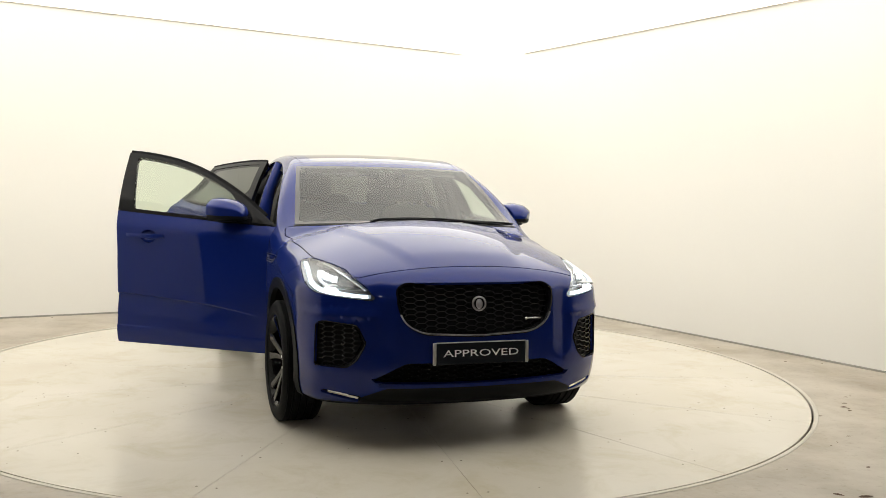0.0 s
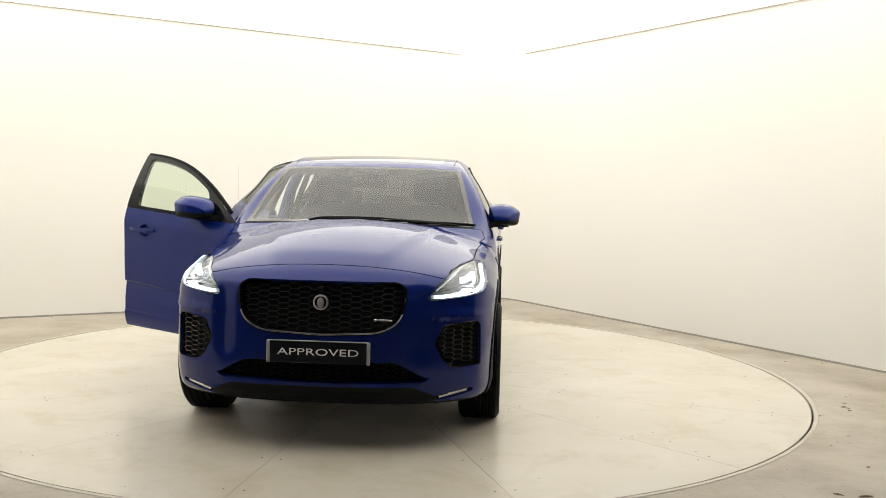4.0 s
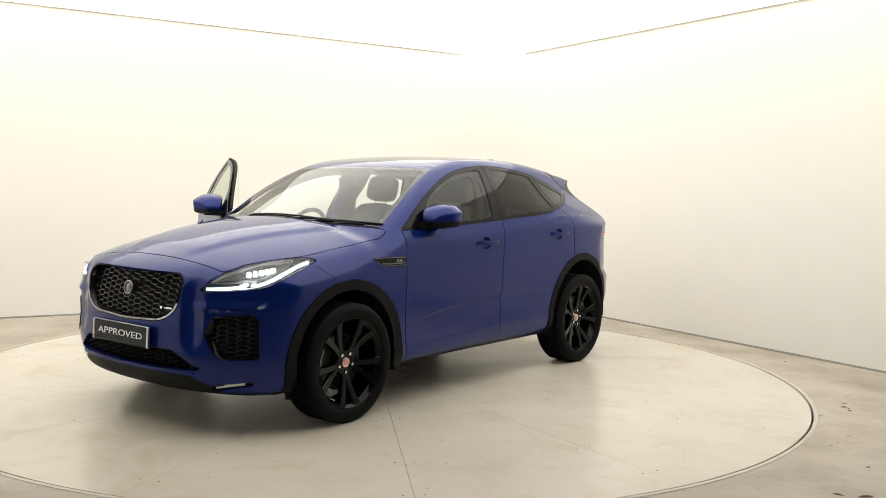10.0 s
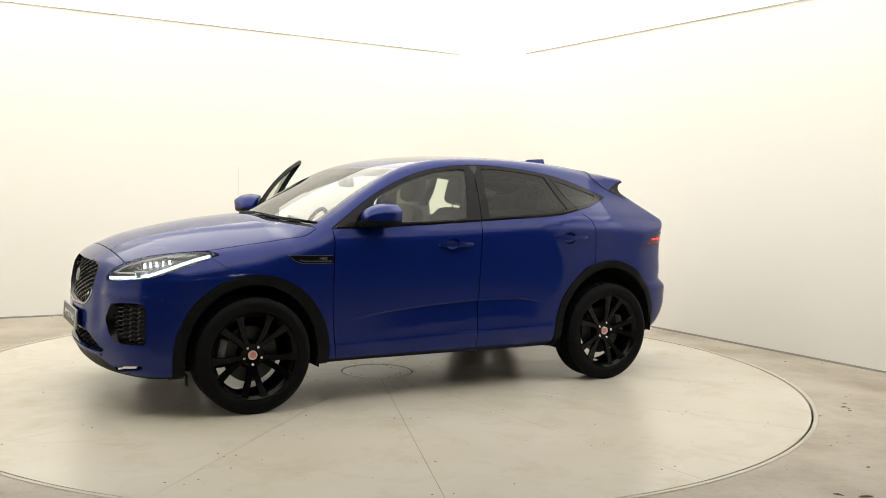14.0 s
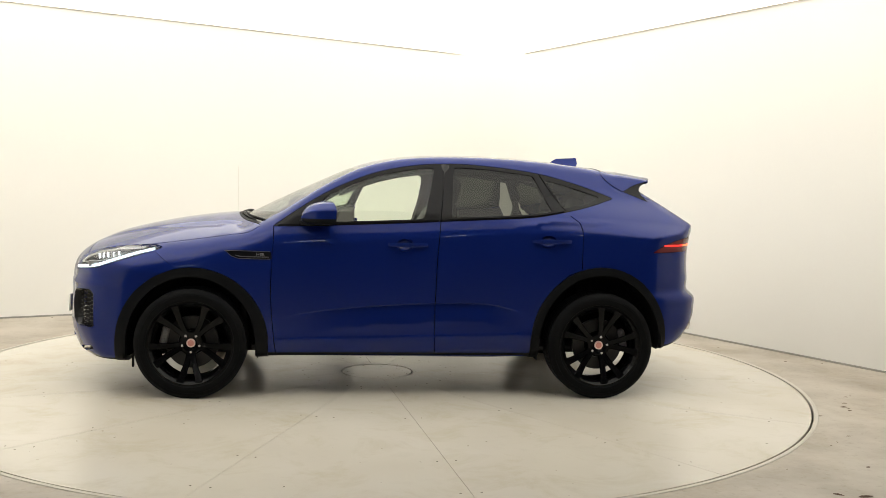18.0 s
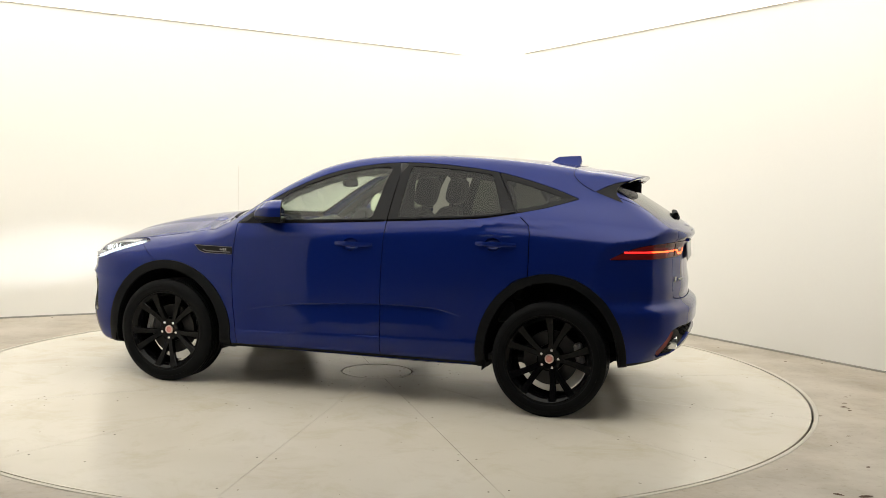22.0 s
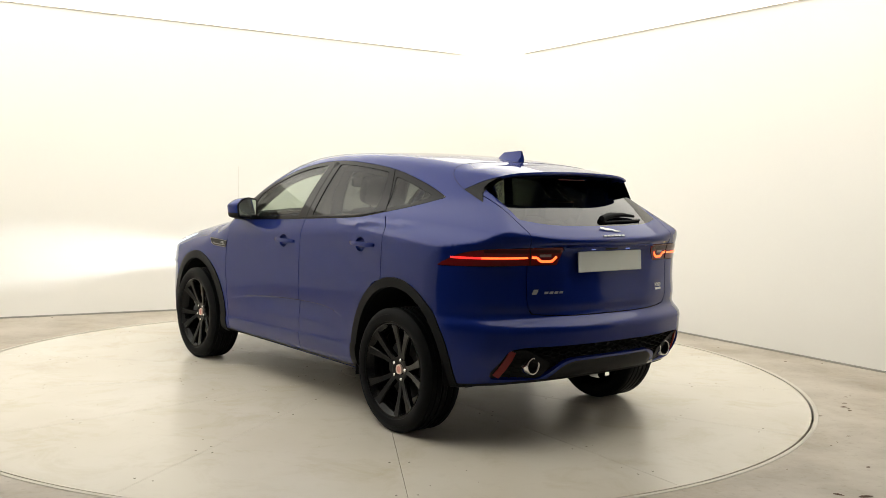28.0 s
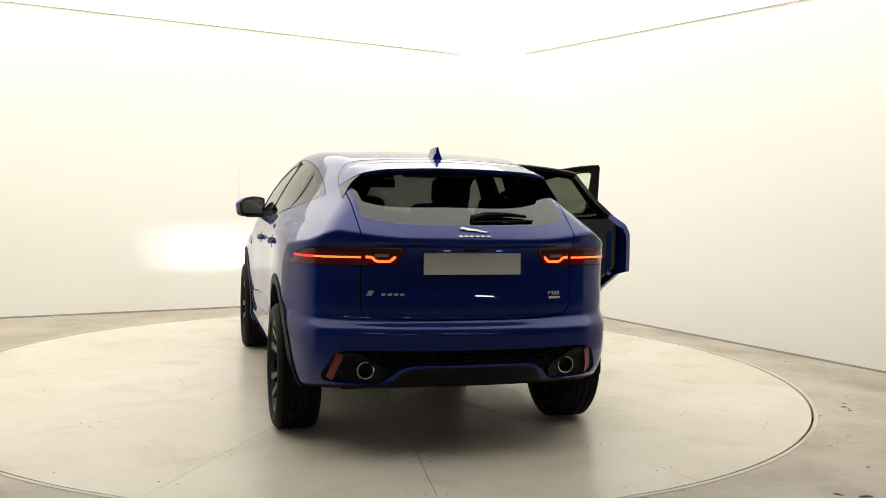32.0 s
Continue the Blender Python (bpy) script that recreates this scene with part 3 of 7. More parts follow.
def build_skin(h=0.022):
    """Wraps the field in a net of quads, pulls the corners on to it, and mirrors it."""
    xs, ys, zs = np.arange(-2.26, 2.34, h), np.arange(-h / 2, 1.0, h), np.arange(0.16, 1.70, h)
    X, Y, Z = xs[:, None, None], ys[None, :, None], zs[None, None, :]
    f = body_field(np.broadcast_to(X, (len(xs), len(ys), len(zs))).reshape(-1), np.broadcast_to(Y, (len(xs), len(ys), len(zs))).reshape(-1),
                   np.broadcast_to(Z, (len(xs), len(ys), len(zs))).reshape(-1)).reshape(len(xs), len(ys), len(zs))
    inside = f < 0
    cell = np.zeros(tuple(n - 1 for n in f.shape), bool)
    for i in (0, 1):
        for j in (0, 1):
            for k in (0, 1):
                v = inside[i:f.shape[0] - 1 + i, j:f.shape[1] - 1 + j, k:f.shape[2] - 1 + k]
                cell |= v != inside[:-1, :-1, :-1]
    idx = -np.ones(cell.shape, int)
    idx[cell] = np.arange(cell.sum())
    ci, cj, ck = np.nonzero(cell)
    acc, cnt = np.zeros((len(ci), 3)), np.zeros(len(ci))
    for axis in range(3):
        for u in (0, 1):
            for w in (0, 1):
                o0 = [u, w]
                o0.insert(axis, 0)
                o1 = list(o0)
                o1[axis] = 1
                f0, f1 = f[ci + o0[0], cj + o0[1], ck + o0[2]], f[ci + o1[0], cj + o1[1], ck + o1[2]]
                on = (f0 < 0) != (f1 < 0)
                t = np.where(on, f0 / np.where(on, f0 - f1, 1), 0)
                P = np.stack([xs[ci + o0[0]], ys[cj + o0[1]], zs[ck + o0[2]]], 1)
                P[:, axis] += t * h
                acc[on] += P[on]
                cnt[on] += 1
    V = acc / cnt[:, None]
    faces = []
    for axis in range(3):
        s0 = [slice(None)] * 3
        s1 = [slice(None)] * 3
        s0[axis], s1[axis] = slice(None, -1), slice(1, None)
        a, b = inside[tuple(s0)], inside[tuple(s1)]
        e = np.argwhere(a != b)
        o = [k for k in range(3) if k != axis]
        e = e[(e[:, o[0]] > 0) & (e[:, o[1]] > 0) & (e[:, o[0]] < f.shape[o[0]] - 1) & (e[:, o[1]] < f.shape[o[1]] - 1)]
        flip = a[tuple(e.T)]
        q = []
        for du, dv in ((-1, -1), (0, -1), (0, 0), (-1, 0)):
            c = e.copy()
            c[:, o[0]] += du
            c[:, o[1]] += dv
            q.append(idx[tuple(c.T)])
        q = np.stack(q, 1)
        if axis == 1:
            flip = ~flip
        q[~flip] = q[~flip][:, ::-1]
        faces.append(q)
    Q = np.concatenate(faces)
    mid = cj == 0
    V[mid, 1] = 0
    for _ in range(6):
        g = slope(V)
        g[mid, 1] = 0
        s = body_field(*V.T)
        d = g * (s / np.maximum((g * g).sum(1), 0.05))[:, None]
        n = np.linalg.norm(d, axis=1)
        V -= d * np.minimum(1, h / np.maximum(n, 1e-9))[:, None]
    # short side of each quad splits it
    d0 = np.linalg.norm(V[Q[:, 0]] - V[Q[:, 2]], axis=1)
    d1 = np.linalg.norm(V[Q[:, 1]] - V[Q[:, 3]], axis=1)
    s = d0 <= d1
    F = np.concatenate([Q[s][:, [0, 1, 2]], Q[s][:, [0, 2, 3]], Q[~s][:, [1, 2, 3]], Q[~s][:, [1, 3, 0]]])
    return V, F


def cut(V, F, g):
    """Splits the triangles along the line g = 0."""
    g = np.where(np.abs(g) < 1e-5, 1e-5, g)
    s = g > 0
    m = s[F]
    k = m.sum(1)
    plain = (k == 0) | (k == 3)
    T, mt = F[~plain], m[~plain]
    lone = np.where(mt.sum(1) == 1, mt.argmax(1), (~mt).argmax(1))
    r = np.arange(len(T))
    a, b, c = T[r, lone], T[r, (lone + 1) % 3], T[r, (lone + 2) % 3]
    E = np.concatenate([np.stack([a, b], 1), np.stack([a, c], 1)])
    E.sort(axis=1)
    U, inv = np.unique(E, axis=0, return_inverse=True)
    inv = inv.reshape(-1)
    t = g[U[:, 0]] / (g[U[:, 0]] - g[U[:, 1]])
    P = V[U[:, 0]] + (V[U[:, 1]] - V[U[:, 0]]) * t[:, None]
    ab, ac = len(V) + inv[:len(T)], len(V) + inv[len(T):]
    new_f = np.concatenate([F[plain], np.stack([a, ab, ac], 1), np.stack([ab, b, c], 1), np.stack([ab, c, ac], 1)])
    return np.concatenate([V, P]), new_f


def rounded(points, n=10, closed=True):
    """A smooth closed outline through a few points (Catmull-Rom)."""
    p = np.array(points, float)
    out = []
    m = len(p)
    for i in range(m):
        a, b, c, d = p[(i - 1) % m], p[i], p[(i + 1) % m], p[(i + 2) % m]
        for j in range(n):
            t = j / n
            out.append(0.5 * ((2 * b) + (c - a) * t + (2 * a - 5 * b + 4 * c - d) * t * t + (3 * b - a - 3 * c + d) * t ** 3))
    return np.array(out)


def eased(points, r=0.02, n=4):
    """An outline with straight sides and rounded corners."""
    p = np.array(points, float)
    m = len(p)
    out = []
    for i in range(m):
        a, b, c = p[i - 1], p[i], p[(i + 1) % m]
        u, w = a - b, c - b
        lu, lw = np.linalg.norm(u), np.linalg.norm(w)
        q = min(r, lu * 0.45, lw * 0.45)
        s, e = b + u / lu * q, b + w / lw * q
        for j in range(n + 1):
            t = j / n
            out.append((1 - t) ** 2 * s + 2 * t * (1 - t) * b + t * t * e)
    return np.array(out)


def area_field(outline, u, v):
    """Signed distance to an outline in a plane; negative inside."""
    p = np.asarray(outline, float)
    q = np.roll(p, -1, axis=0)
    best = np.full(u.shape, 1e9)
    inside = np.zeros(u.shape, bool)
    for (ax, ay), (bx, by) in zip(p, q):
        ex, ey = bx - ax, by - ay
        L = ex * ex + ey * ey
        if L < 1e-12:
            continue
        t = np.clip(((u - ax) * ex + (v - ay) * ey) / L, 0, 1)
        best = np.minimum(best, (u - ax - t * ex) ** 2 + (v - ay - t * ey) ** 2)
        if by != ay:
            hit = ((ay > v) != (by > v)) & (u < (bx - ax) * (v - ay) / (by - ay) + ax)
            inside ^= hit
    return np.where(inside, -1, 1) * np.sqrt(best)


# ---- lines that divide the skin, in side view (x, z), front and rear view (y, z) or plan (x, y) ----
DLO_LOW = spline([0.83, 0.37, 0.0, -0.55, -0.80, -0.95, -1.10, -1.25, -1.46], [1.112, 1.132, 1.150, 1.182, 1.197, 1.212, 1.240, 1.272, 1.335])
DLO_TOP = spline([0.83, 0.69, 0.54, 0.38, 0.20, 0.0, -0.20, -0.40, -0.75, -0.98, -1.14, -1.30, -1.46], [1.115, 1.215, 1.312, 1.395, 1.467, 1.516, 1.541, 1.546, 1.520, 1.486, 1.446, 1.398, 1.338])
xs_low = np.linspace(0.825, -1.455, 46)
DLO = np.concatenate([np.stack([xs_low, DLO_LOW(xs_low)], 1), np.stack([xs_low[::-1], DLO_TOP(xs_low[::-1])], 1)])


def pane_outline(x0t, x0b, x1t, x1b, inset_t=0.024, inset_b=0.020):
    """A side window between two slanting uprights; t top, b bottom; from front to back."""
    n = 16
    low = [(x0b + (x1b - x0b) * i / n) for i in range(n + 1)]
    top = [(x1t + (x0t - x1t) * i / n) for i in range(n + 1)]
    return eased([(x, float(DLO_LOW(x)) + inset_b) for x in low] + [(x, float(DLO_TOP(x)) - inset_t) for x in top], 0.012, 2)


PANE_F = eased([(0.60, float(DLO_LOW(0.60)) + 0.020)] + [(x, float(DLO_LOW(x)) + 0.020) for x in np.linspace(0.5, -0.15, 9)]
               + [(x, float(DLO_TOP(x)) - 0.026) for x in np.linspace(-0.225, 0.50, 12)], 0.028, 4)
PANE_R = pane_outline(-0.355, -0.325, -0.90, -1.005)
PANE_Q = eased([(-1.085, float(DLO_LOW(-1.085)) + 0.025), (-1.25, float(DLO_LOW(-1.25)) + 0.022), (-1.355, 1.333), (-1.36, 1.345), (-1.25, float(DLO_TOP(-1.25)) - 0.035),
                (-1.10, float(DLO_TOP(-1.10)) - 0.034), (-0.985, float(DLO_TOP(-0.985)) - 0.036)], 0.02, 3)
DOOR_F = eased([(0.828, 1.135), (0.822, 1.04), (0.832, 0.90), (0.838, 0.72), (0.832, 0.55), (0.815, 0.38), (0.795, 0.230), (0.4, 0.230), (-0.232, 0.230),
                (-0.228, 0.62), (-0.236, 0.90), (-0.250, 1.10), (-0.270, 1.30), (-0.300, 1.60), (-0.1, 1.63), (0.3, 1.55), (0.6, 1.36)], 0.02, 3)
DOOR_R = eased([(-0.232, 0.230), (-0.228, 0.62), (-0.236, 0.90), (-0.250, 1.10), (-0.270, 1.30), (-0.300, 1.60), (-0.75, 1.60), (-0.915, 1.535), (-1.03, 1.34), (-1.115, 1.225), (-1.185, 1.172),
                (-1.200, 1.12), (-1.200, 0.855), (-1.12, 0.83), (-1.0, 0.72), (-0.925, 0.60), (-0.885, 0.46), (-0.875, 0.230)], 0.012, 3)
BONNET_SIDE = spline([2.12, 2.02, 1.94, 1.82, 1.69, 1.60, 1.50, 1.38, 1.20, 1.07, 0.98, 0.93], [0.850, 0.880, 0.920, 0.955, 0.972, 0.980, 0.993, 1.010, 1.036, 1.055, 1.074, 1.102])
GRILLE = eased([(-0.40, 0.892), (0.40, 0.892), (0.452, 0.862), (0.445, 0.76), (0.405, 0.668), (0.31, 0.620), (0.0, 0.606), (-0.31, 0.620), (-0.405, 0.668), (-0.445, 0.76), (-0.452, 0.862)], 0.05, 5)
INTAKE = eased([(0.640, 0.672), (0.800, 0.686), (0.832, 0.668), (0.836, 0.440), (0.690, 0.440), (0.640, 0.480), (0.594, 0.575)], 0.018, 3)
LOW_GRILLE = eased([(-0.40, 0.475), (0.40, 0.475), (0.565, 0.382), (0.54, 0.366), (0.0, 0.358), (-0.54, 0.366), (-0.565, 0.382)], 0.03, 3)
SKID = eased([(-0.49, 0.338), (0.49, 0.338), (0.625, 0.275), (0.60, 0.19), (-0.60, 0.19), (-0.625, 0.275)], 0.03, 3)
FOG = eased([(0.60, 0.262), (0.64, 0.258), (0.80, 0.296), (0.80, 0.318), (0.61, 0.288)], 0.01, 2)
# the lamp wraps the corner: u runs along it from the inner tip to the outer one
LAMP = eased([(0.0, 0.797), (-0.006, 0.813), (0.04, 0.866), (0.115, 0.905), (0.225, 0.940), (0.36, 0.961), (0.49, 0.973), (0.60, 0.976), (0.655, 0.960), (0.57, 0.924), (0.45, 0.880), (0.345, 0.841), (0.29, 0.826), (0.20, 0.817), (0.10, 0.807)], 0.02, 3)
LAMP_AXIS = (-0.8817, 0.4717)
MESH_R = eased([(-0.62, 0.566), (0.62, 0.566), (0.70, 0.552), (0.762, 0.425), (0.742, 0.388), (0.47, 0.374), (0.375, 0.468), (0.31, 0.486), (-0.31, 0.486), (-0.375, 0.468), (-0.47, 0.374), (-0.742, 0.388), (-0.762, 0.425), (-0.70, 0.552)], 0.03, 3)
DIFFUSER = eased([(-0.30, 0.473), (0.30, 0.473), (0.36, 0.452), (0.43, 0.362), (0.42, 0.25), (-0.42, 0.25), (-0.43, 0.362), (-0.36, 0.452)], 0.03, 3)
TAIL_UP = spline([0.38, 0.64, 0.95, 1.10, 1.22, 1.34], [1.089, 1.086, 1.077, 1.062, 1.033, 0.985])
TAIL_LOW = spline([0.38, 0.64, 0.95, 1.34], [0.993, 0.993, 0.988, 0.980])
ARCH = {1: (1.341, 0.355, 0.408, 0.428), -1: (-1.341, 0.362, 0.412, 0.465)}
CLAD = {1: (1.335, 0.355, 0.482, 0.487), -1: (-1.338, 0.362, 0.467, 0.518)}
GAP = 0.0028
BOWLS = ((-0.022, 1.006), (-0.972, 1.043))      # dished hollows behind the door handles

V, F = build_skin()


def fields(V, want=None):
    """All the dividing fields at the given points, or the one that is wanted (the rest then unworked)."""
    def area(key, outline, u, v):
        return area_field(outline, u, v) if want in (None, key) else 1.0

    x, y, z = V[:, 0], np.abs(V[:, 1]), V[:, 2]
    ys = V[:, 1]
    r = {}
    for s in (1, -1):
        n = "front" if s > 0 else "rear"
        for key, (cx, cz, rx, rz) in (("arch_" + n, ARCH[s]), ("clad_" + n, CLAD[s])):
            q = np.where(z < cz, np.abs(x - cx) / rx, np.sqrt(((x - cx) / rx) ** 2 + ((z - cz) / rz) ** 2))
            r[key] = np.where(y > 0.62, (q - 1) * rx, 1.0)
    side = y > 0.35
    r["dlo"] = np.where(side, area("dlo", DLO, x, z), 1.0)
    r["pane_f"] = np.where(side, area("pane_f", PANE_F, x, z), 1.0)
    r["pane_r"] = np.where(side, area("pane_r", PANE_R, x, z), 1.0)
    r["pane_q"] = np.where(side, area("pane_q", PANE_Q, x, z), 1.0)
    r["door_f"] = np.where(side, area("door_f", DOOR_F, x, z), 1.0)
    r["door_r"] = np.where(side, area("door_r", DOOR_R, x, z), 1.0)
    r["sill"] = np.where(np.abs(x) < 1.0, z - 0.296, 1.0)
    r["bowl"] = np.where(side, np.minimum(*[np.hypot(x - hx, (z - hz) * 1.28) - 0.055 for hx, hz in BOWLS]), 1.0)
    front, back = x > 1.4, x < -1.3
    r["grille"] = np.where(x > 1.9, area("grille", GRILLE, ys, z), 1.0)
    r["intake"] = np.where(x > 1.7, area("intake", INTAKE, y, z), 1.0)
    r["low_grille"] = np.where(x > 1.9, area("low_grille", LOW_GRILLE, ys, z), 1.0)
    r["skid"] = np.where(x > 1.8, area("skid", SKID, ys, z), 1.0)
    r["fog"] = np.where(x > 1.7, area("fog", FOG, y, z), 1.0)
    u = (x - 2.13) * LAMP_AXIS[0] + (y - 0.562) * LAMP_AXIS[1]
    r["lamp"] = np.where(front & (y > 0.35), area("lamp", LAMP, u, z), 1.0)
    # bonnet: above its side line, behind its front line, before the cowl
    front_line = 2.072 - 0.032 * (y / 0.62) ** 2.2 - np.where(y > 0.62, (y - 0.62) * 0.9, 0)
    cowl = 1.125 - 0.19 * (y / 0.76) ** 2
    side_line = BONNET_SIDE(x) - z
    if want in (None, "bonnet"):      # true distance along the skin, which lies nearly flat there
        k = (x > 0.85) & (np.abs(side_line) < 0.03)
        g = slope(np.stack([x[k], y[k], z[k]], 1))
        side_line[k] /= np.maximum(np.hypot(g[:, 0], g[:, 1]) / np.linalg.norm(g, axis=1), 0.15)
    r["bonnet"] = np.maximum(np.maximum(x - front_line, cowl - x), side_line)
    r["bonnet"] = np.where(x > 0.85, r["bonnet"], 1.0)
    # windscreen
    low = 1.098 - 0.185 * (y / 0.76) ** 2
    high = 0.315 - 0.05 * (y / 0.635) ** 2
    edge = 0.752 - 0.127 * (0.919 - x) / 0.652
    r["screen"] = np.where(z > 0.9, np.maximum(np.maximum(x - low, high - x), y - edge), 1.0)
    r["screen"] = np.where(x > 0.1, r["screen"], 1.0)
    r["frit"] = r["screen"] + 0.030
    r["cowl"] = np.where((x > 0.8) & (z > 0.95), np.maximum(np.maximum(x - cowl, low - x), y - 0.76), 1.0)
    # roof panel between the rails, glass roof in it
    rail = W_RAIL(x) - 0.082
    r["roof"] = np.where((z > 1.3), np.maximum(np.maximum(y - rail, x - high), -1.402 - x), 1.0)
    r["sunroof"] = np.where(z > 1.3, area("sunroof", eased([(0.16, -0.50), (0.16, 0.50), (-1.05, 0.46), (-1.05, -0.46)], 0.08, 4), x, ys), 1.0)
    # fender and front bumper part along a slanting line under the lamp
    r["bumper_f"] = np.where(front, np.maximum((1.60 - x) + (0.955 - z) * -1.35, z - 1.2), 1.0)
    # tailgate with its glass, tail lights, rear bumper
    gate_y = 0.572 + np.clip(z - 1.09, 0, 1) * 0.09 - 0.03 * step(0.80, 0.72, z)
    r["gate"] = np.where(back & (z > 0.6), np.maximum(np.maximum(y - gate_y, 0.716 - z + 0.02 * (y / 0.55) ** 4), x + 1.402), 1.0)
    r["glass_r"] = np.where(back & (z > 1.0), np.maximum(np.maximum(y - (0.555 + np.clip(z - 1.2, 0, 1) * 0.03), 1.198 + 0.035 * (y / 0.56) ** 4 - z), x + 1.56), 1.0)
    w = y + (x + 2.13)
    r["tail"] = np.where(back & (y > 0.3), np.maximum(np.maximum(z - TAIL_UP(w), TAIL_LOW(w) - z), 0.388 + (1.09 - z) * 0.62 - w), 1.0)
    r["mesh_r"] = np.where(back, area("mesh_r", MESH_R, ys, z), 1.0)
    r["diffuser"] = np.where(back, area("diffuser", DIFFUSER, ys, z), 1.0)
    r["bumper_r"] = np.where(back, np.maximum(z - np.where(w < 0.75, 0.716, np.where(x < -1.62, 0.716 + np.clip((w - 0.75) * 0.42, 0, 0.26), 0.98)), x + 1.585 - (0.98 - z) * 0.22), 1.0)
    r["wing_end"] = np.where(z > 0.5, 0.80 - x, 1.0)
    r["pillar_foot"] = np.where(x > 0.7, z - 1.13, 1.0)
    r["under"] = z - (FLOOR_LINE(x) + 0.022)
    return r


# (field, half width of the gap): zero for a plain change of material
DIVIDE = [("arch_front", 0), ("arch_rear", 0), ("clad_front", 0.001), ("clad_rear", 0.001), ("dlo", 0.0015), ("pane_f", 0), ("pane_r", 0), ("pane_q", 0),
          ("door_f", GAP), ("door_r", GAP), ("sill", 0), ("bowl", 0), ("grille", 0), ("intake", 0), ("low_grille", 0), ("skid", 0), ("fog", 0), ("lamp", 0.002),
          ("bonnet", GAP), ("screen", 0), ("frit", 0), ("roof", 0.002), ("sunroof", 0), ("bumper_f", 0.002), ("gate", GAP), ("glass_r", 0), ("tail", 0.0015),
          ("mesh_r", 0), ("diffuser", 0), ("bumper_r", 0), ("under", 0), ("wing_end", 0), ("pillar_foot", 0)]
for key, gap in DIVIDE:
    for o in ((-gap, gap) if gap else (0,)):
        V, F = cut(V, F, fields(V, key)[key] - o)
# extra cuts along the creases of the doors keep them sharp
def crease_fields(V):
    on = (np.abs(V[:, 0] - 0.02) < 0.80) & (np.abs(V[:, 1]) > 0.6)
    d = V[:, 2] - CREASE(V[:, 0])
    e = V[:, 2] - LOW_EDGE(V[:, 0])
    return [np.where(on, q, 1.0) for q in (d - 0.004, d, d + 0.006, d + 0.010, e - 0.016, e - 0.012, e, e + 0.004)]


for k in range(8):
    V, F = cut(V, F, crease_fields(V)[k])
near_crease = np.min(np.abs(np.stack(crease_fields(V))), axis=0) < 0.02
V[near_crease, 1] = width_at(V[near_crease, 0], V[near_crease, 2])
MID = V[F].mean(1)
R = fields(MID)
inn = {k: R[k] < -g for k, g in DIVIDE}
near = {k: (np.abs(R[k]) <= g) for k, g in DIVIDE if g}
MY = np.abs(MID[:, 1])
PART = np.full(len(F), "", dtype=object)


def claim(name, cond):
    PART[(PART == "") & cond] = name


claim("void", inn["arch_front"] | inn["arch_rear"])
claim("void", inn["grille"] | inn["intake"] | inn["low_grille"] | inn["fog"])
claim("void", inn["mesh_r"])
claim("void", inn["bowl"])
claim("arch_trim_f", inn["clad_front"])
claim("arch_trim_r", inn["clad_rear"])
claim("void", (near["clad_front"] | near["clad_rear"]))
claim("under", inn["under"])
claim("skid", inn["skid"])
claim("diffuser", inn["diffuser"])
claim("void", near["lamp"] | near["tail"])
claim("lamp", inn["lamp"])
claim("tail", inn["tail"])
in_dlo = inn["dlo"]
claim("pane_f", in_dlo & inn["pane_f"])
claim("pane_r", in_dlo & inn["pane_r"])
claim("pane_q", in_dlo & inn["pane_q"])
claim("void", near["door_f"] & (MID[:, 2] > 0.297) & (R["dlo"] > -0.5) & (R["door_r"] > -0.01) & ((R["dlo"] < 0.002) | (MID[:, 2] < DLO_LOW(MID[:, 0]) + 0.004)))
claim("void", near["door_r"] & (MID[:, 2] > 0.297) & ((R["dlo"] < 0.002) | (MID[:, 2] < 1.215)))
claim("void", near["dlo"])
claim("frame_f", in_dlo & inn["door_f"])
claim("frame_r", in_dlo & inn["door_r"])
claim("frame_q", in_dlo)
claim("void", near["bonnet"])
claim("bonnet", inn["bonnet"])
claim("screen", inn["frit"])
claim("frit", inn["screen"])
claim("cowl", (R["cowl"] < 0))
claim("void", near["gate"] & (MID[:, 0] < -1.545))
claim("glass_r", inn["gate"] & inn["glass_r"])
claim("gate", inn["gate"])
claim("void", near["roof"] & (MID[:, 0] > -1.36))
claim("sunroof", inn["roof"] & inn["sunroof"])
claim("roof", inn["roof"])
claim("sill", inn["sill"] & (MY > 0.5))
claim("door_f", inn["door_f"] & (MID[:, 2] < DLO_LOW(MID[:, 0]) + 0.01))
claim("door_r", inn["door_r"] & (MID[:, 2] < 1.30))
claim("void", near["bumper_f"])
claim("bumper_f", inn["bumper_f"])
claim("bumper_r", inn["bumper_r"])
claim("wing", MID[:, 0] > 0.80)
claim("body_side", MY > -1)
# the bonnet line would let the wing's top run on to the pillar: leave the pillar with the body side
PART[(PART == "wing") & (MID[:, 2] > 1.13)] = "body_side"
NORMAL = slope(V)
NORMAL /= np.linalg.norm(NORMAL, axis=1)[:, None]


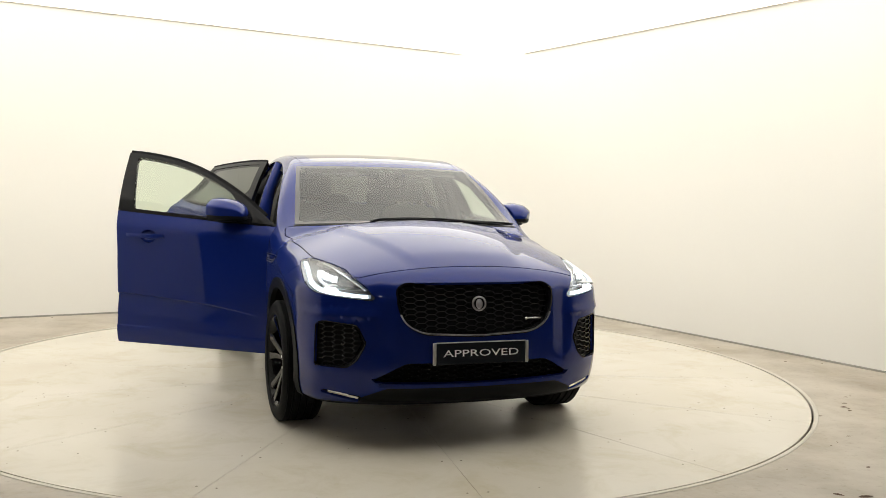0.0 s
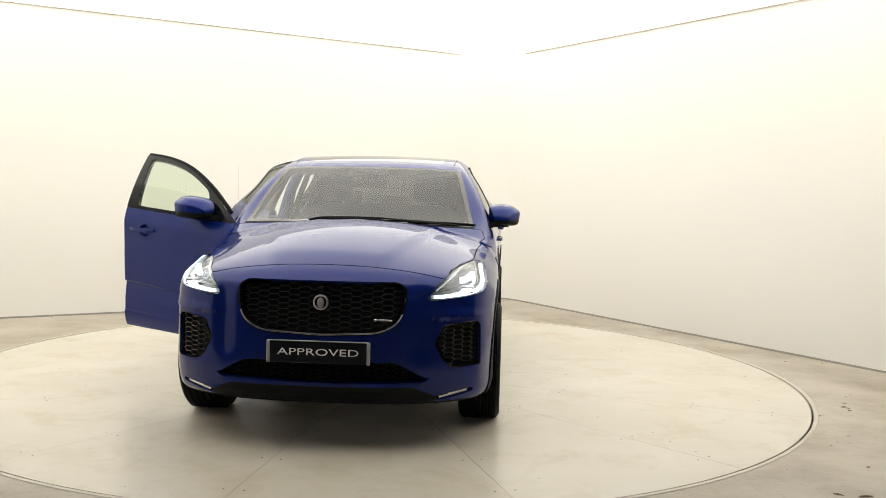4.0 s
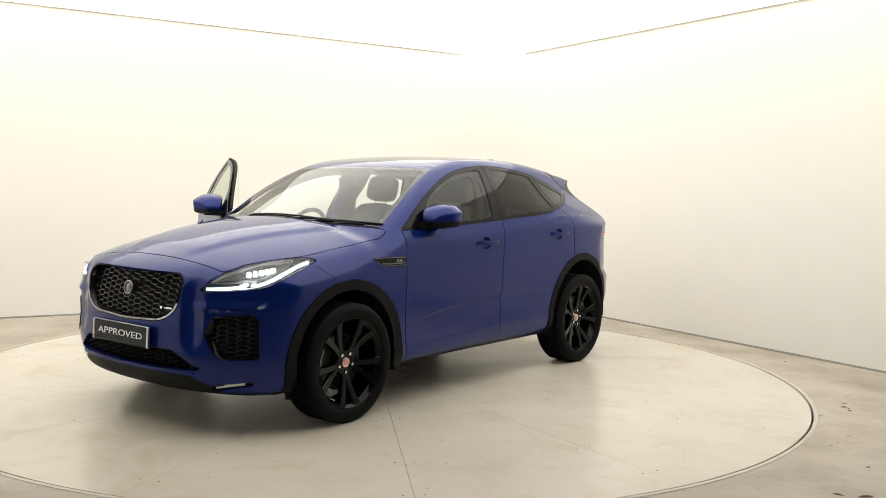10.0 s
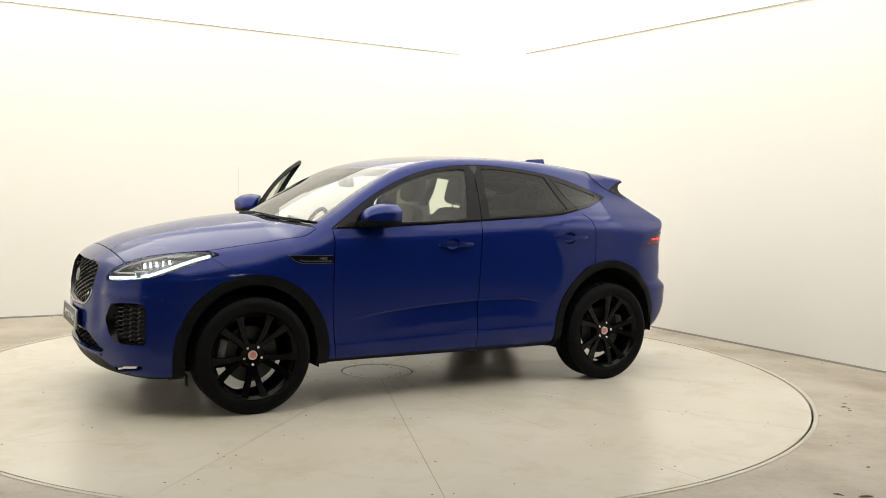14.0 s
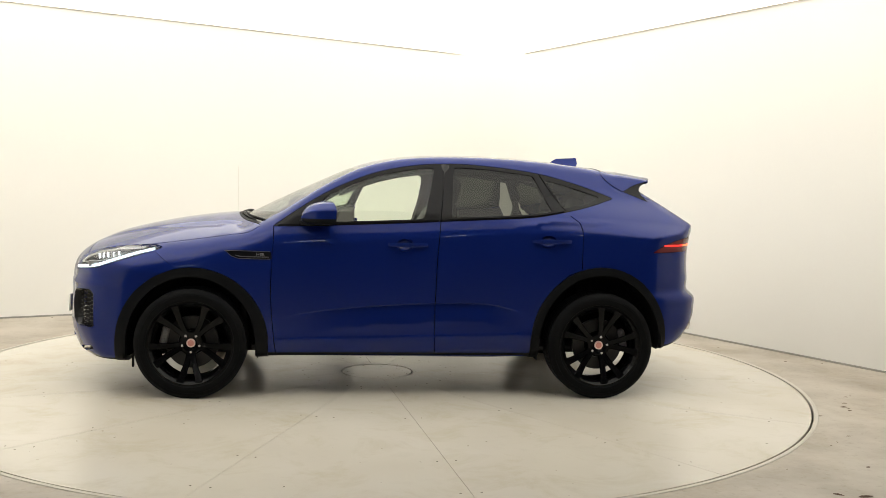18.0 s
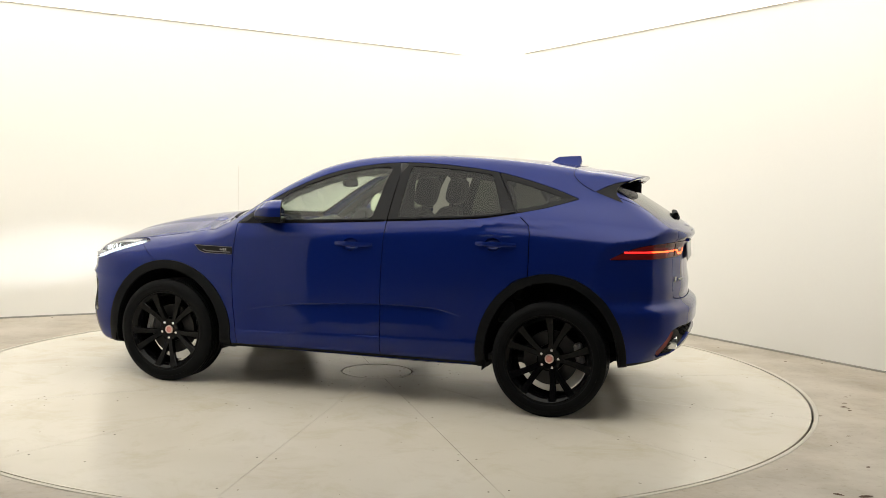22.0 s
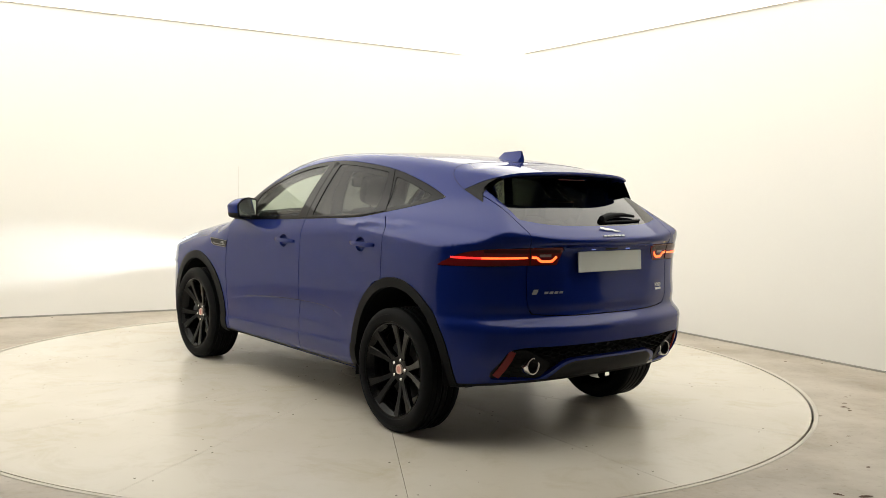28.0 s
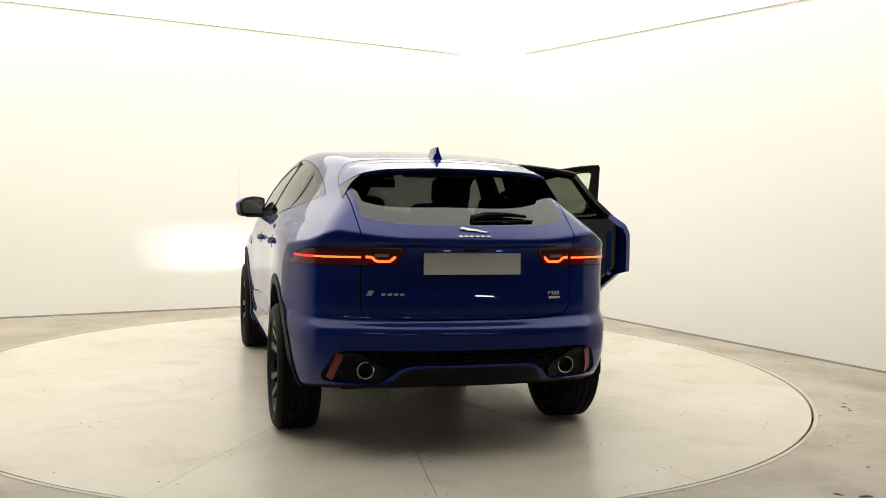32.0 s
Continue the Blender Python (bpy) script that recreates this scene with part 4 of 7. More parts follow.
def panel(name, region, material, parent, side=0, flange=0.022, lift=0.0, label=""):
    """One sheet of the skin as a part: its edges are turned inwards, so that the joints have depth."""
    pick = PART == region
    if side:
        pick &= MID[:, 1] * side > 0
    f = F[pick]
    ids, inv = np.unique(f, return_inverse=True)
    f = inv.reshape(-1, 3)
    v, n = V[ids] + NORMAL[ids] * lift, NORMAL[ids]
    e = np.concatenate([f[:, [0, 1]], f[:, [1, 2]], f[:, [2, 0]]])
    key = np.sort(e, 1)
    u, first, count = np.unique(key, axis=0, return_index=True, return_counts=True)
    edge = e[first[count == 1]]
    if side == 0:      # no flange along the mirror line
        edge = edge[~((np.abs(v[edge[:, 0], 1]) < 1e-4) & (np.abs(v[edge[:, 1], 1]) < 1e-4))]
    verts, norms, faces = [v], [n], [f.tolist()]
    if flange and len(edge):
        a, b = edge[:, 0], edge[:, 1]
        d = v[b] - v[a]
        out = np.cross(d, (n[a] + n[b]) / 2)
        out /= np.maximum(np.linalg.norm(out, axis=1), 1e-9)[:, None]
        va, vb = v[a], v[b]
        ia, ib = va - n[a] * flange, vb - n[b] * flange
        k, m = len(v), len(a)
        verts += [va, vb, ib, ia]
        norms += [out, out, out, out]
        i = np.arange(m)
        faces.append(np.stack([k + i + m, k + i, k + i + 3 * m, k + i + 2 * m], 1).tolist())
    verts, norms = np.concatenate(verts), np.concatenate(norms)
    me = bpy.data.meshes.new(name)
    me.from_pydata(verts.tolist(), [], sum(faces, []))
    me.materials.append(material)
    me.polygons.foreach_set("use_smooth", [True] * len(me.polygons))
    me.normals_split_custom_set_from_vertices(norms.tolist())
    ob = new(name, me)
    ob.parent = parent
    return tagged(ob, label)


def mirrored_skin():
    """The skin covers the left half only so far: add the right half."""
    global V, F, MID, PART, NORMAL, MY
    k = len(V)
    V = np.concatenate([V, V * (1, -1, 1)])
    NORMAL = np.concatenate([NORMAL, NORMAL * (1, -1, 1)])
    F = np.concatenate([F, (F + k)[:, ::-1]])
    MID = np.concatenate([MID, MID * (1, -1, 1)])
    PART = np.concatenate([PART, PART])
    # weld the middle line
    on = np.abs(V[:k, 1]) < 1e-6
    swap = np.arange(2 * k)
    swap[k:][on] = np.arange(k)[on]
    NORMAL[:k][on, 1] = 0
    F = swap[F]
    MY = np.abs(MID[:, 1])


mirrored_skin()


def opened(ob, hinge, degrees, rise=0.0):
    """Swings a door about its hinge."""
    h = Matrix.Translation((*hinge, 0.7))
    ob.matrix_basis = h @ pose(0, 0, 0, 0, 0, degrees) @ pose(0, 0, 0, 0, rise, 0) @ h.inverted()


panel("bonnet", "bonnet", PAINT, car, label="blue bonnet with two raised folds")
front_bumper = panel("front_bumper", "bumper_f", PAINT, car, label="blue front bumper")
panel("skid_plate", "skid", SATIN_BLACK, car, label="black lower lip")
panel("windscreen", "screen", SCREEN, car, flange=0.006).visible_shadow = False
panel("windscreen_border", "frit", FRIT, car, flange=0.006, label="black border of the windscreen")
panel("cowl", "cowl", SATIN_BLACK, car, label="black wiper cowl")
panel("roof", "roof", PAINT, car)
panel("glass_roof", "sunroof", FRIT, car, label="dark glass roof panel")
tailgate = panel("tailgate", "gate", PAINT, car, label="blue tailgate")
rear_window = panel("rear_window", "glass_r", REAR_GLASS, car, flange=0.006)
rear_window.visible_shadow = False
rear_bumper = panel("rear_bumper", "bumper_r", PAINT, car, label="blue rear bumper")
panel("diffuser", "diffuser", SATIN_BLACK, car, label="black diffuser")
panel("underbody", "under", DARK, car)
DOORS = {}
for s in (1, -1):
    panel("wing", "wing", PAINT, car, s, label="blue front wing")
    panel("body_side", "body_side", PAINT, car, s, label="blue roof rail and rear quarter")
    panel("quarter_trim", "frame_q", GLOSS_BLACK, car, s, 0.012)
    panel("quarter_window", "pane_q", PRIVACY, car, s, 0.004, -0.003).visible_shadow = False
    panel("sill", "sill", SATIN_BLACK, car, s, label="black sill")
    panel("wheel_arch_trim", "arch_trim_f", SATIN_BLACK, car, s, 0.03, 0.006, "black front wheel arch trim")
    panel("wheel_arch_trim", "arch_trim_r", SATIN_BLACK, car, s, 0.03, 0.006, "black rear wheel arch trim")
    for which in ("f", "r"):
        door = panel("front_door" if which == "f" else "rear_door", "door_" + which, PAINT, car, s, 0.045,
                     label=("closed blue door" if s > 0 else "open blue door"))
        panel("window_frame", "frame_" + which, GLOSS_BLACK, door, s, 0.03, label="black window frame")
        panel("door_glass", "pane_" + which, GLASS if which == "f" else PRIVACY, door, s, 0.004, -0.004).visible_shadow = False
        DOORS[which, s] = door
OPEN_F, OPEN_R = ((0.82, -0.87), 60.8, 1.4), ((-0.25, -0.88), 33.0)
opened(DOORS["f", -1], *OPEN_F)
opened(DOORS["r", -1], *OPEN_R)
# ---- places on the skin ----


def root(fn, a, b):
    """Where fn changes its sign between a and b."""
    fa = fn(a)
    for _ in range(40):
        m = 0.5 * (a + b)
        if (fn(m) > 0) == (fa > 0):
            a = m
        else:
            b = m
    return 0.5 * (a + b)


def sheet_table(make, us, vs, near, far):
    """A table of where the skin lies along one way, for a grid of two other measures; returns its reader."""
    U, W = (g.reshape(-1) for g in np.meshgrid(us, vs, indexing="ij"))
    a, b = np.full(U.shape, near), np.full(U.shape, far)
    for _ in range(26):
        m = 0.5 * (a + b)
        out = body_field(*make(U, W, m)) > 0
        a, b = np.where(out, m, a), np.where(out, b, m)
    T = (0.5 * (a + b)).reshape(len(us), len(vs))

    def read(u, v):
        i = min(max((u - us[0]) / (us[1] - us[0]), 0), len(us) - 1.001)
        j = min(max((v - vs[0]) / (vs[1] - vs[0]), 0), len(vs) - 1.001)
        k, l = int(i), int(j)
        p, q = i - k, j - l
        return float((T[k, l] * (1 - p) + T[k + 1, l] * p) * (1 - q) + (T[k, l + 1] * (1 - p) + T[k + 1, l + 1] * p) * q)
    return read


HEIGHTS = np.arange(0.20, 1.20, 0.0125)
ACROSS = np.arange(0.0, 0.95, 0.0125)
front_table = sheet_table(lambda u, v, m: (m, u, v), ACROSS, HEIGHTS, 2.5, 1.0)
rear_table = sheet_table(lambda u, v, m: (m, u, v), ACROSS, HEIGHTS, -2.5, -1.0)
side_table = sheet_table(lambda u, v, m: (u, m, v), np.arange(-2.1, 2.1, 0.02), np.arange(0.25, 1.58, 0.0125), 1.3, 0.2)
top_table = sheet_table(lambda u, v, m: (u, v, m), np.arange(-2.2, 2.1, 0.0125), np.arange(0.0, 0.8, 0.02), 1.9, 0.6)
lamp_table = sheet_table(lambda u, v, m: (2.13 + u * LAMP_AXIS[0] + m * LAMP_AXIS[1], 0.562 + u * LAMP_AXIS[1] - m * LAMP_AXIS[0], v),
                         np.arange(-0.04, 0.70, 0.0125), np.arange(0.76, 1.02, 0.0125), 0.5, -0.6)


def skin_front(y, z):
    return front_table(abs(y), z)


def skin_rear(y, z):
    return rear_table(abs(y), z)


def skin_side(x, z):
    return side_table(x, z)


def skin_top(x, y):
    return top_table(x, abs(y))


def lamp_point(u, z):
    """A place on the front corner, by the lamp's own length u and the height."""
    t = lamp_table(u, z)
    return Vector((2.13 + u * LAMP_AXIS[0] + t * LAMP_AXIS[1], 0.562 + u * LAMP_AXIS[1] - t * LAMP_AXIS[0], z))


LAMP_OUT = Vector((LAMP_AXIS[1], -LAMP_AXIS[0], 0.0))


def tail_point(w, z):
    """A place on the rear corner, by w, which grows from the middle outwards round the corner."""
    if w < 0.95:
        y = root(lambda q: q + skin_rear(q, z) + 2.13 - w, 0.2, 0.88)
        return Vector((skin_rear(y, z), y, z))
    x = root(lambda q: skin_side(q, z) + q + 2.13 - w, -2.04, -1.2)
    return Vector((x, skin_side(x, z), z))


def ribbon(points, out, height, depth, m=None):
    """A bar of given height and depth that follows points; out is the way it faces at each point."""
    bm = bmesh.new()
    rows = []
    for i, (p, o) in enumerate(zip(points, out)):
        p, o = Vector(p), Vector(o).normalized()
        d = (Vector(points[min(i + 1, len(points) - 1)]) - Vector(points[max(i - 1, 0)])).normalized()
        up = o.cross(d).normalized() * height * 0.5
        rows.append([bm.verts.new(q) for q in (p + up, p - up, p - up - o * depth, p + up - o * depth)])
    for a, b in zip(rows, rows[1:]):
        for k in range(4):
            bm.faces.new((a[k], a[(k + 1) % 4], b[(k + 1) % 4], b[k]))
    bm.faces.new(rows[0])
    bm.faces.new(rows[-1][::-1])
    bmesh.ops.recalc_face_normals(bm, faces=bm.faces[:])
    return bm


def both(bm):
    """The same shape and its mirror image across the car's middle, for the two sides."""
    tmp = bm.copy()
    bmesh.ops.scale(tmp, vec=(1, -1, 1), verts=tmp.verts[:])
    bmesh.ops.reverse_faces(tmp, faces=tmp.faces[:])
    return bm, tmp


# ---- wheels ----
R_TYRE, AXLE = 0.353, {1: (1.341, 0.352), -1: (-1.341, 0.353)}


def make_tyre():
    side = [(0.262, -0.105), (0.275, -0.116), (0.300, -0.121), (0.322, -0.119), (0.338, -0.111), (0.348, -0.100)]
    tread = []
    for y in (-0.092, -0.052, -0.012, 0.028, 0.066):
        tread += [(0.3535, y), (0.3535, y + 0.026), (0.3465, y + 0.0275), (0.3465, y + 0.0325)]
    prof = side + tread + [(0.3535, 0.098), (0.348, 0.103), (0.338, 0.113), (0.325, 0.1205), (0.316, 0.1225), (0.3155, 0.1205), (0.306, 0.1225), (0.288, 0.1195),
                           (0.279, 0.1165), (0.277, 0.112), (0.268, 0.108), (0.262, 0.100)]
    return lathe(prof, 72)


def make_rim():
    """Barrel and five pairs of spokes; z points outwards."""
    bm = lathe([(0.258, -0.10), (0.235, -0.075), (0.230, 0.02), (0.240, 0.075), (0.252, 0.090), (0.264, 0.096), (0.270, 0.102), (0.268, 0.109), (0.262, 0.110), (0.257, 0.104),
                (0.246, 0.094), (0.236, 0.080), (0.226, 0.02), (0.228, -0.07)], 72)
    hub = lathe([(0.0, 0.052), (0.040, 0.056), (0.052, 0.062), (0.072, 0.060), (0.080, 0.048), (0.082, 0.010), (0.0, 0.0)], 40)
    return join(bm, hub)


def make_spoke(s):
    """One of a pair of spokes, at the top of the wheel: a flat face with chamfered flanks."""
    bm = bmesh.new()
    rows = []
    for r, off, w, z, th in ((0.045, 0.20, 0.017, 0.058, 0.035), (0.085, 0.150, 0.0150, 0.064, 0.036), (0.13, 0.172, 0.0158, 0.074, 0.036), (0.18, 0.208, 0.0178, 0.086, 0.034),
                             (0.222, 0.232, 0.0205, 0.096, 0.032), (0.246, 0.243, 0.0235, 0.102, 0.030), (0.262, 0.248, 0.0285, 0.106, 0.024)):
        c = math.pi / 2 + s * off
        u, v = Vector((math.cos(c), math.sin(c), 0)), Vector((-math.sin(c), math.cos(c), 0))
        p = u * r + Vector((0, 0, z))
        rows.append([bm.verts.new(q) for q in (p + v * w * 0.90, p + v * w * 1.16 - Vector((0, 0, 0.007)), p + v * w * 0.85 - Vector((0, 0, th)), p - v * w * 0.85 - Vector((0, 0, th)),
                                               p - v * w * 1.16 - Vector((0, 0, 0.007)), p - v * w * 0.90)])
    for p, q in zip(rows, rows[1:]):
        for i in range(6):
            bm.faces.new((p[i], p[(i + 1) % 6], q[(i + 1) % 6], q[i]))
    bm.faces.new(rows[0])
    bm.faces.new(rows[-1][::-1])
    bmesh.ops.recalc_face_normals(bm, faces=bm.faces[:])
    return bm


SPOKES = [mesh_of("spoke", make_spoke(s), RIM) for s in (-1, 1)]
RIM_MESH, TYRE_MESH = mesh_of("wheel", make_rim(), RIM), mesh_of("tyre", make_tyre(), RUBBER)
CAP_MESH = mesh_of("hub_cap", lathe([(0.0, 0.0635), (0.020, 0.0635), (0.0205, 0.066), (0.0275, 0.0655), (0.0285, 0.055)], 36), COPPER)
BADGE_MESH = mesh_of("badge", lathe([(0.0, 0.067), (0.012, 0.0665), (0.0185, 0.064), (0.0195, 0.0636)], 28), RED)
NUT_MESH = mesh_of("wheel_nut", lathe([(0.0, 0.068), (0.0075, 0.0675), (0.010, 0.065), (0.0105, 0.05)], 6), CHROME)
SHIELD_MESH = mesh_of("brake_shield", lathe([(0.0, -0.036), (0.135, -0.036), (0.140, -0.05), (0.0, -0.06)], 40), DARK)
DISC_MESH = mesh_of("brake_disc", lathe([(0.085, -0.01), (0.088, 0.012), (0.168, 0.012), (0.170, 0.010), (0.170, -0.012), (0.168, -0.014), (0.085, -0.014)], 56), STEEL)


CALIPER = shade("cast grey caliper", (0.20, 0.20, 0.20), 0.45, 0.5, grain=0.3, scale=60)


def wheel(sign, s, turn):
    x, z = AXLE[sign]
    ob = new("wheel", RIM_MESH)
    ob.parent = car
    tagged(ob, "gloss black alloy wheel with five split spokes")
    ob.matrix_basis = Matrix.Translation((x, s * 0.824, z)) @ pose(0, 0, 0, -90 * s) @ pose(0, 0, 0, 0, 0, turn)

    def bit(name, me, m=None, label=""):
        b = new(name, me)
        b.parent = ob
        if m is not None:
            b.matrix_basis = m
        return tagged(b, label)
    bit("tyre", TYRE_MESH)
    for k in range(5):
        for me in SPOKES:
            bit("spoke", me, pose(0, 0, 0, 0, 0, 72 * k))
    bit("hub_cap", CAP_MESH, label="rose-coloured hub cap ring")
    bit("badge", BADGE_MESH, label="round red emblem")
    for k in range(5):
        a = radians(18 + 72 * k)
        bit("wheel_nut", NUT_MESH, Matrix.Translation((0.057 * math.cos(a), 0.057 * math.sin(a), 0.0)))
    bit("brake_shield", SHIELD_MESH)
    bit("brake_disc", DISC_MESH, Matrix.Translation((0, 0, 0.0)))
    # the caliper hugs the front or rear of the disc
    cal = join(rounded_box(0.050, 0.13, 0.060, 0.014, 2, pose(0.178, 0, -0.004, 0, 0, 0)), rounded_box(0.022, 0.045, 0.014, 0.005, 2, pose(0.178, 0.035, 0.030, 0, 0, 0)),
               rounded_box(0.022, 0.045, 0.014, 0.005, 2, pose(0.178, -0.035, 0.030, 0, 0, 0)))
    c = new("brake_caliper", mesh_of("brake_caliper", cal, CALIPER))
    c.parent = ob
    c.matrix_basis = pose(0, 0, 0, 0, 0, -turn + (-12 if s * sign > 0 else 192) * s)


wheel(1, 1, 0)
wheel(1, -1, 8)
wheel(-1, 1, 22)
wheel(-1, -1, 40)

# arch liners: dark tubs over the wheels
for sign in (1, -1):
    cx, cz, rx, rz = ARCH[sign]
    for s in (1, -1):
        bm = bmesh.new()
        rows = []
        for i in range(25):
            a = math.pi * (i / 24)
            px, pz = cx + (rx + 0.012) * math.cos(a), cz + (rz + 0.012) * math.sin(a)
            rows.append([bm.verts.new((px, s * y, pz)) for y in (0.50, 0.70, 0.902)])
        lo = [[bm.verts.new((r[0].co.x, s * y, 0.25 if sign > 0 or r is rows[0] else 0.335)) for y in (0.50, 0.70, 0.902)] for r in (rows[0], rows[-1])]
        rows = [lo[0]] + rows + [lo[1]]
        for a, b in zip(rows, rows[1:]):
            for k in range(2):
                bm.faces.new((a[k], a[k + 1], b[k + 1], b[k]))
        bm.faces.new([r[0] for r in rows])
        bmesh.ops.recalc_face_normals(bm, faces=bm.faces[:])
        part("arch_liner", bm, DARK, car)
# axle beam, exhaust box and floor pan seen under the car
for x, z in ((-1.34, 0.30), (1.34, 0.29)):
    part("subframe", rounded_box(0.5, 1.2, 0.10, 0.03, 2, Matrix.Translation((x, 0, z))), DARK, car)
part("mud_flap", rounded_box(0.012, 0.03, 0.07, 0.003, 1, Matrix.Translation((1.72, 0.80, 0.215))), SATIN_BLACK, car)
part("mud_flap", rounded_box(0.012, 0.03, 0.07, 0.003, 1, Matrix.Translation((1.72, -0.80, 0.215))), SATIN_BLACK, car)
# ---- front: grille, intakes, lamps, plate ----


def ring_on_front(outline, width, depth, back=0.0):
    """A frame that follows an outline in the front view, on the skin; width may be given point by point."""
    c = np.mean(outline, axis=0)
    bm = bmesh.new()
    rows = []
    n = len(outline)
    for i, (y, z) in enumerate(outline):
        a, b = outline[i - 1], outline[(i + 1) % n]
        d = np.array(b) - np.array(a)
        d = d / max(np.linalg.norm(d), 1e-9)
        inward = np.array((-d[1], d[0]))
        if np.dot(inward, c - (y, z)) < 0:
            inward = -inward
        w = width(y, z) if callable(width) else width
        x = skin_front(y, z) - back
        yi, zi = y + inward[0] * w, z + inward[1] * w
        rows.append([bm.verts.new(p) for p in ((x, y, z), (x + 0.004, y + inward[0] * w * 0.4, z + inward[1] * w * 0.4), (x - depth * 0.3, yi, zi), (x - depth, yi, zi))])
    for i in range(n):
        a, b = rows[i], rows[(i + 1) % n]
        for k in range(3):
            bm.faces.new((a[k], a[k + 1], b[k + 1], b[k]))
    bmesh.ops.recalc_face_normals(bm, faces=bm.faces[:])
    return bm


def honeycomb(outline, surface, pitch_y, pitch_z, bar, depth, facing=1, margin=0.0):
    """Bars of a stretched honeycomb with flat tops: columns at pitch_y, cells pitch_z high, in the front or rear view."""
    o = np.asarray(outline)
    y0, y1, z0, z1 = o[:, 0].min(), o[:, 0].max(), o[:, 1].min(), o[:, 1].max()
    segs = []
    flat = 0.33 * pitch_y
    for i in range(int((y1 - y0) / pitch_y) + 3):
        for j in range(-1, int((z1 - z0) / pitch_z) + 3):
            cy, cz = y0 + (i - 0.5) * pitch_y, z0 + (j - 0.5 * (i % 2)) * pitch_z
            segs.append(((cy - flat, cz), (cy + flat, cz)))
            for up in (-0.5, 0.5):
                segs.append(((cy + flat, cz), (cy + pitch_y - flat, cz + up * pitch_z)))
    mid = np.array([((a[0] + b[0]) / 2, (a[1] + b[1]) / 2) for a, b in segs])
    keep = area_field(o, mid[:, 0], mid[:, 1]) < margin
    bm = bmesh.new()
    for (a, b), k in zip(segs, keep):
        if not k:
            continue
        d = Vector((0, b[0] - a[0], b[1] - a[1])).normalized()
        up = Vector((facing, 0, 0)).cross(d) * bar * 0.5
        pa, pb = Vector((surface(*a), *a)) - d * bar * 0.3, Vector((surface(*b), *b)) + d * bar * 0.3
        back = Vector((-depth * facing, 0, 0))
        q = [bm.verts.new(p) for p in (pa + up, pa - up, pb - up, pb + up, pa + up * 1.9 + back, pa - up * 1.9 + back, pb - up * 1.9 + back, pb + up * 1.9 + back)]
        for f in ((0, 1, 2, 3), (0, 4, 5, 1), (3, 2, 6, 7)):
            bm.faces.new([q[i] for i in f])
    bmesh.ops.recalc_face_normals(bm, faces=bm.faces[:])
    return bm


def backing(outline, surface, off):
    bm = bmesh.new()
    f = bm.faces.new([bm.verts.new((surface(y, z) - off, y, z)) for y, z in outline])
    bmesh.ops.triangulate(bm, faces=[f], ngon_method="EAR_CLIP")
    bmesh.ops.recalc_face_normals(bm, faces=bm.faces[:])
    return bm


def front_plane(y, z):
    return 2.228 - SWEEP_F(abs(y)).item() - 0.055 * max(0.0, (z - 0.66) / 0.22) ** 1.5


EMBLEM_GREY = shade("dull grey emblem metal", (0.30, 0.29, 0.30), 0.35, 0.8)
GRILLE_BLACK = shade("satin black grille", (0.020, 0.020, 0.022), 0.24, Specular_IOR_Level=0.5)
FOG_LENS = shade("clear fog lens", (0.8, 0.82, 0.82), 0.2)
part("grille_surround", ring_on_front(GRILLE[::2], 0.024, 0.06), GLOSS_BLACK, car, "gloss black grille surround")
part("grille_mesh", honeycomb(GRILLE, lambda y, z: front_plane(y, z) - 0.022, 0.055, 0.0295, 0.0052, 0.020, 1, -0.006), GRILLE_BLACK, car, "black honeycomb grille")
part("grille_backing", backing(GRILLE[::2], lambda y, z: front_plane(y, z), 0.07), DARK, car)
lip = [(y, z) for y, z in GRILLE if z < 0.72]
lip.sort()
part("grille_trim", ribbon([(skin_front(y, z) + 0.003, y, z + 0.010) for y, z in lip], [(1, 0, 0)] * len(lip), 0.008, 0.008), SILVER, car, "satin silver strip under the grille")
emblem = part("emblem", lathe([(0.0, 0.004), (0.028, 0.003), (0.031, 0.004)], 36, Matrix.Translation((2.207, 0, 0.782)) @ pose(0, 0, 0, 0, 82, 0)), GLOSS_BLACK, car, "round dark emblem in a chrome ring")
part("emblem_ring", lathe([(0.030, 0.0), (0.031, 0.007), (0.036, 0.008), (0.040, 0.005), (0.041, 0.0)], 44, Matrix.Translation((2.207, 0, 0.782)) @ pose(0, 0, 0, 0, 82, 0)), EMBLEM_GREY, emblem)
part("emblem_relief", lathe([(0.0, 0.010), (0.010, 0.009), (0.017, 0.006), (0.019, 0.003)], 20, Matrix.Translation((2.207, 0, 0.780)) @ pose(0, 0, 0, 0, 82, 0) @ Matrix.Diagonal((1.45, 1.05, 1, 1))), EMBLEM_GREY, emblem)
part("camera_pod", rounded_box(0.02, 0.03, 0.022, 0.006, 2, Matrix.Translation((2.205, 0, 0.852))), SATIN_BLACK, car)
part("grille_plaque", join(rounded_box(0.006, 0.080, 0.010, 0.002, 1, Matrix.Translation((2.183, 0.335, 0.693))), rounded_box(0.007, 0.018, 0.016, 0.003, 1, Matrix.Translation((2.191, 0.286, 0.693)))), CHROME, car, "small chrome plaque")
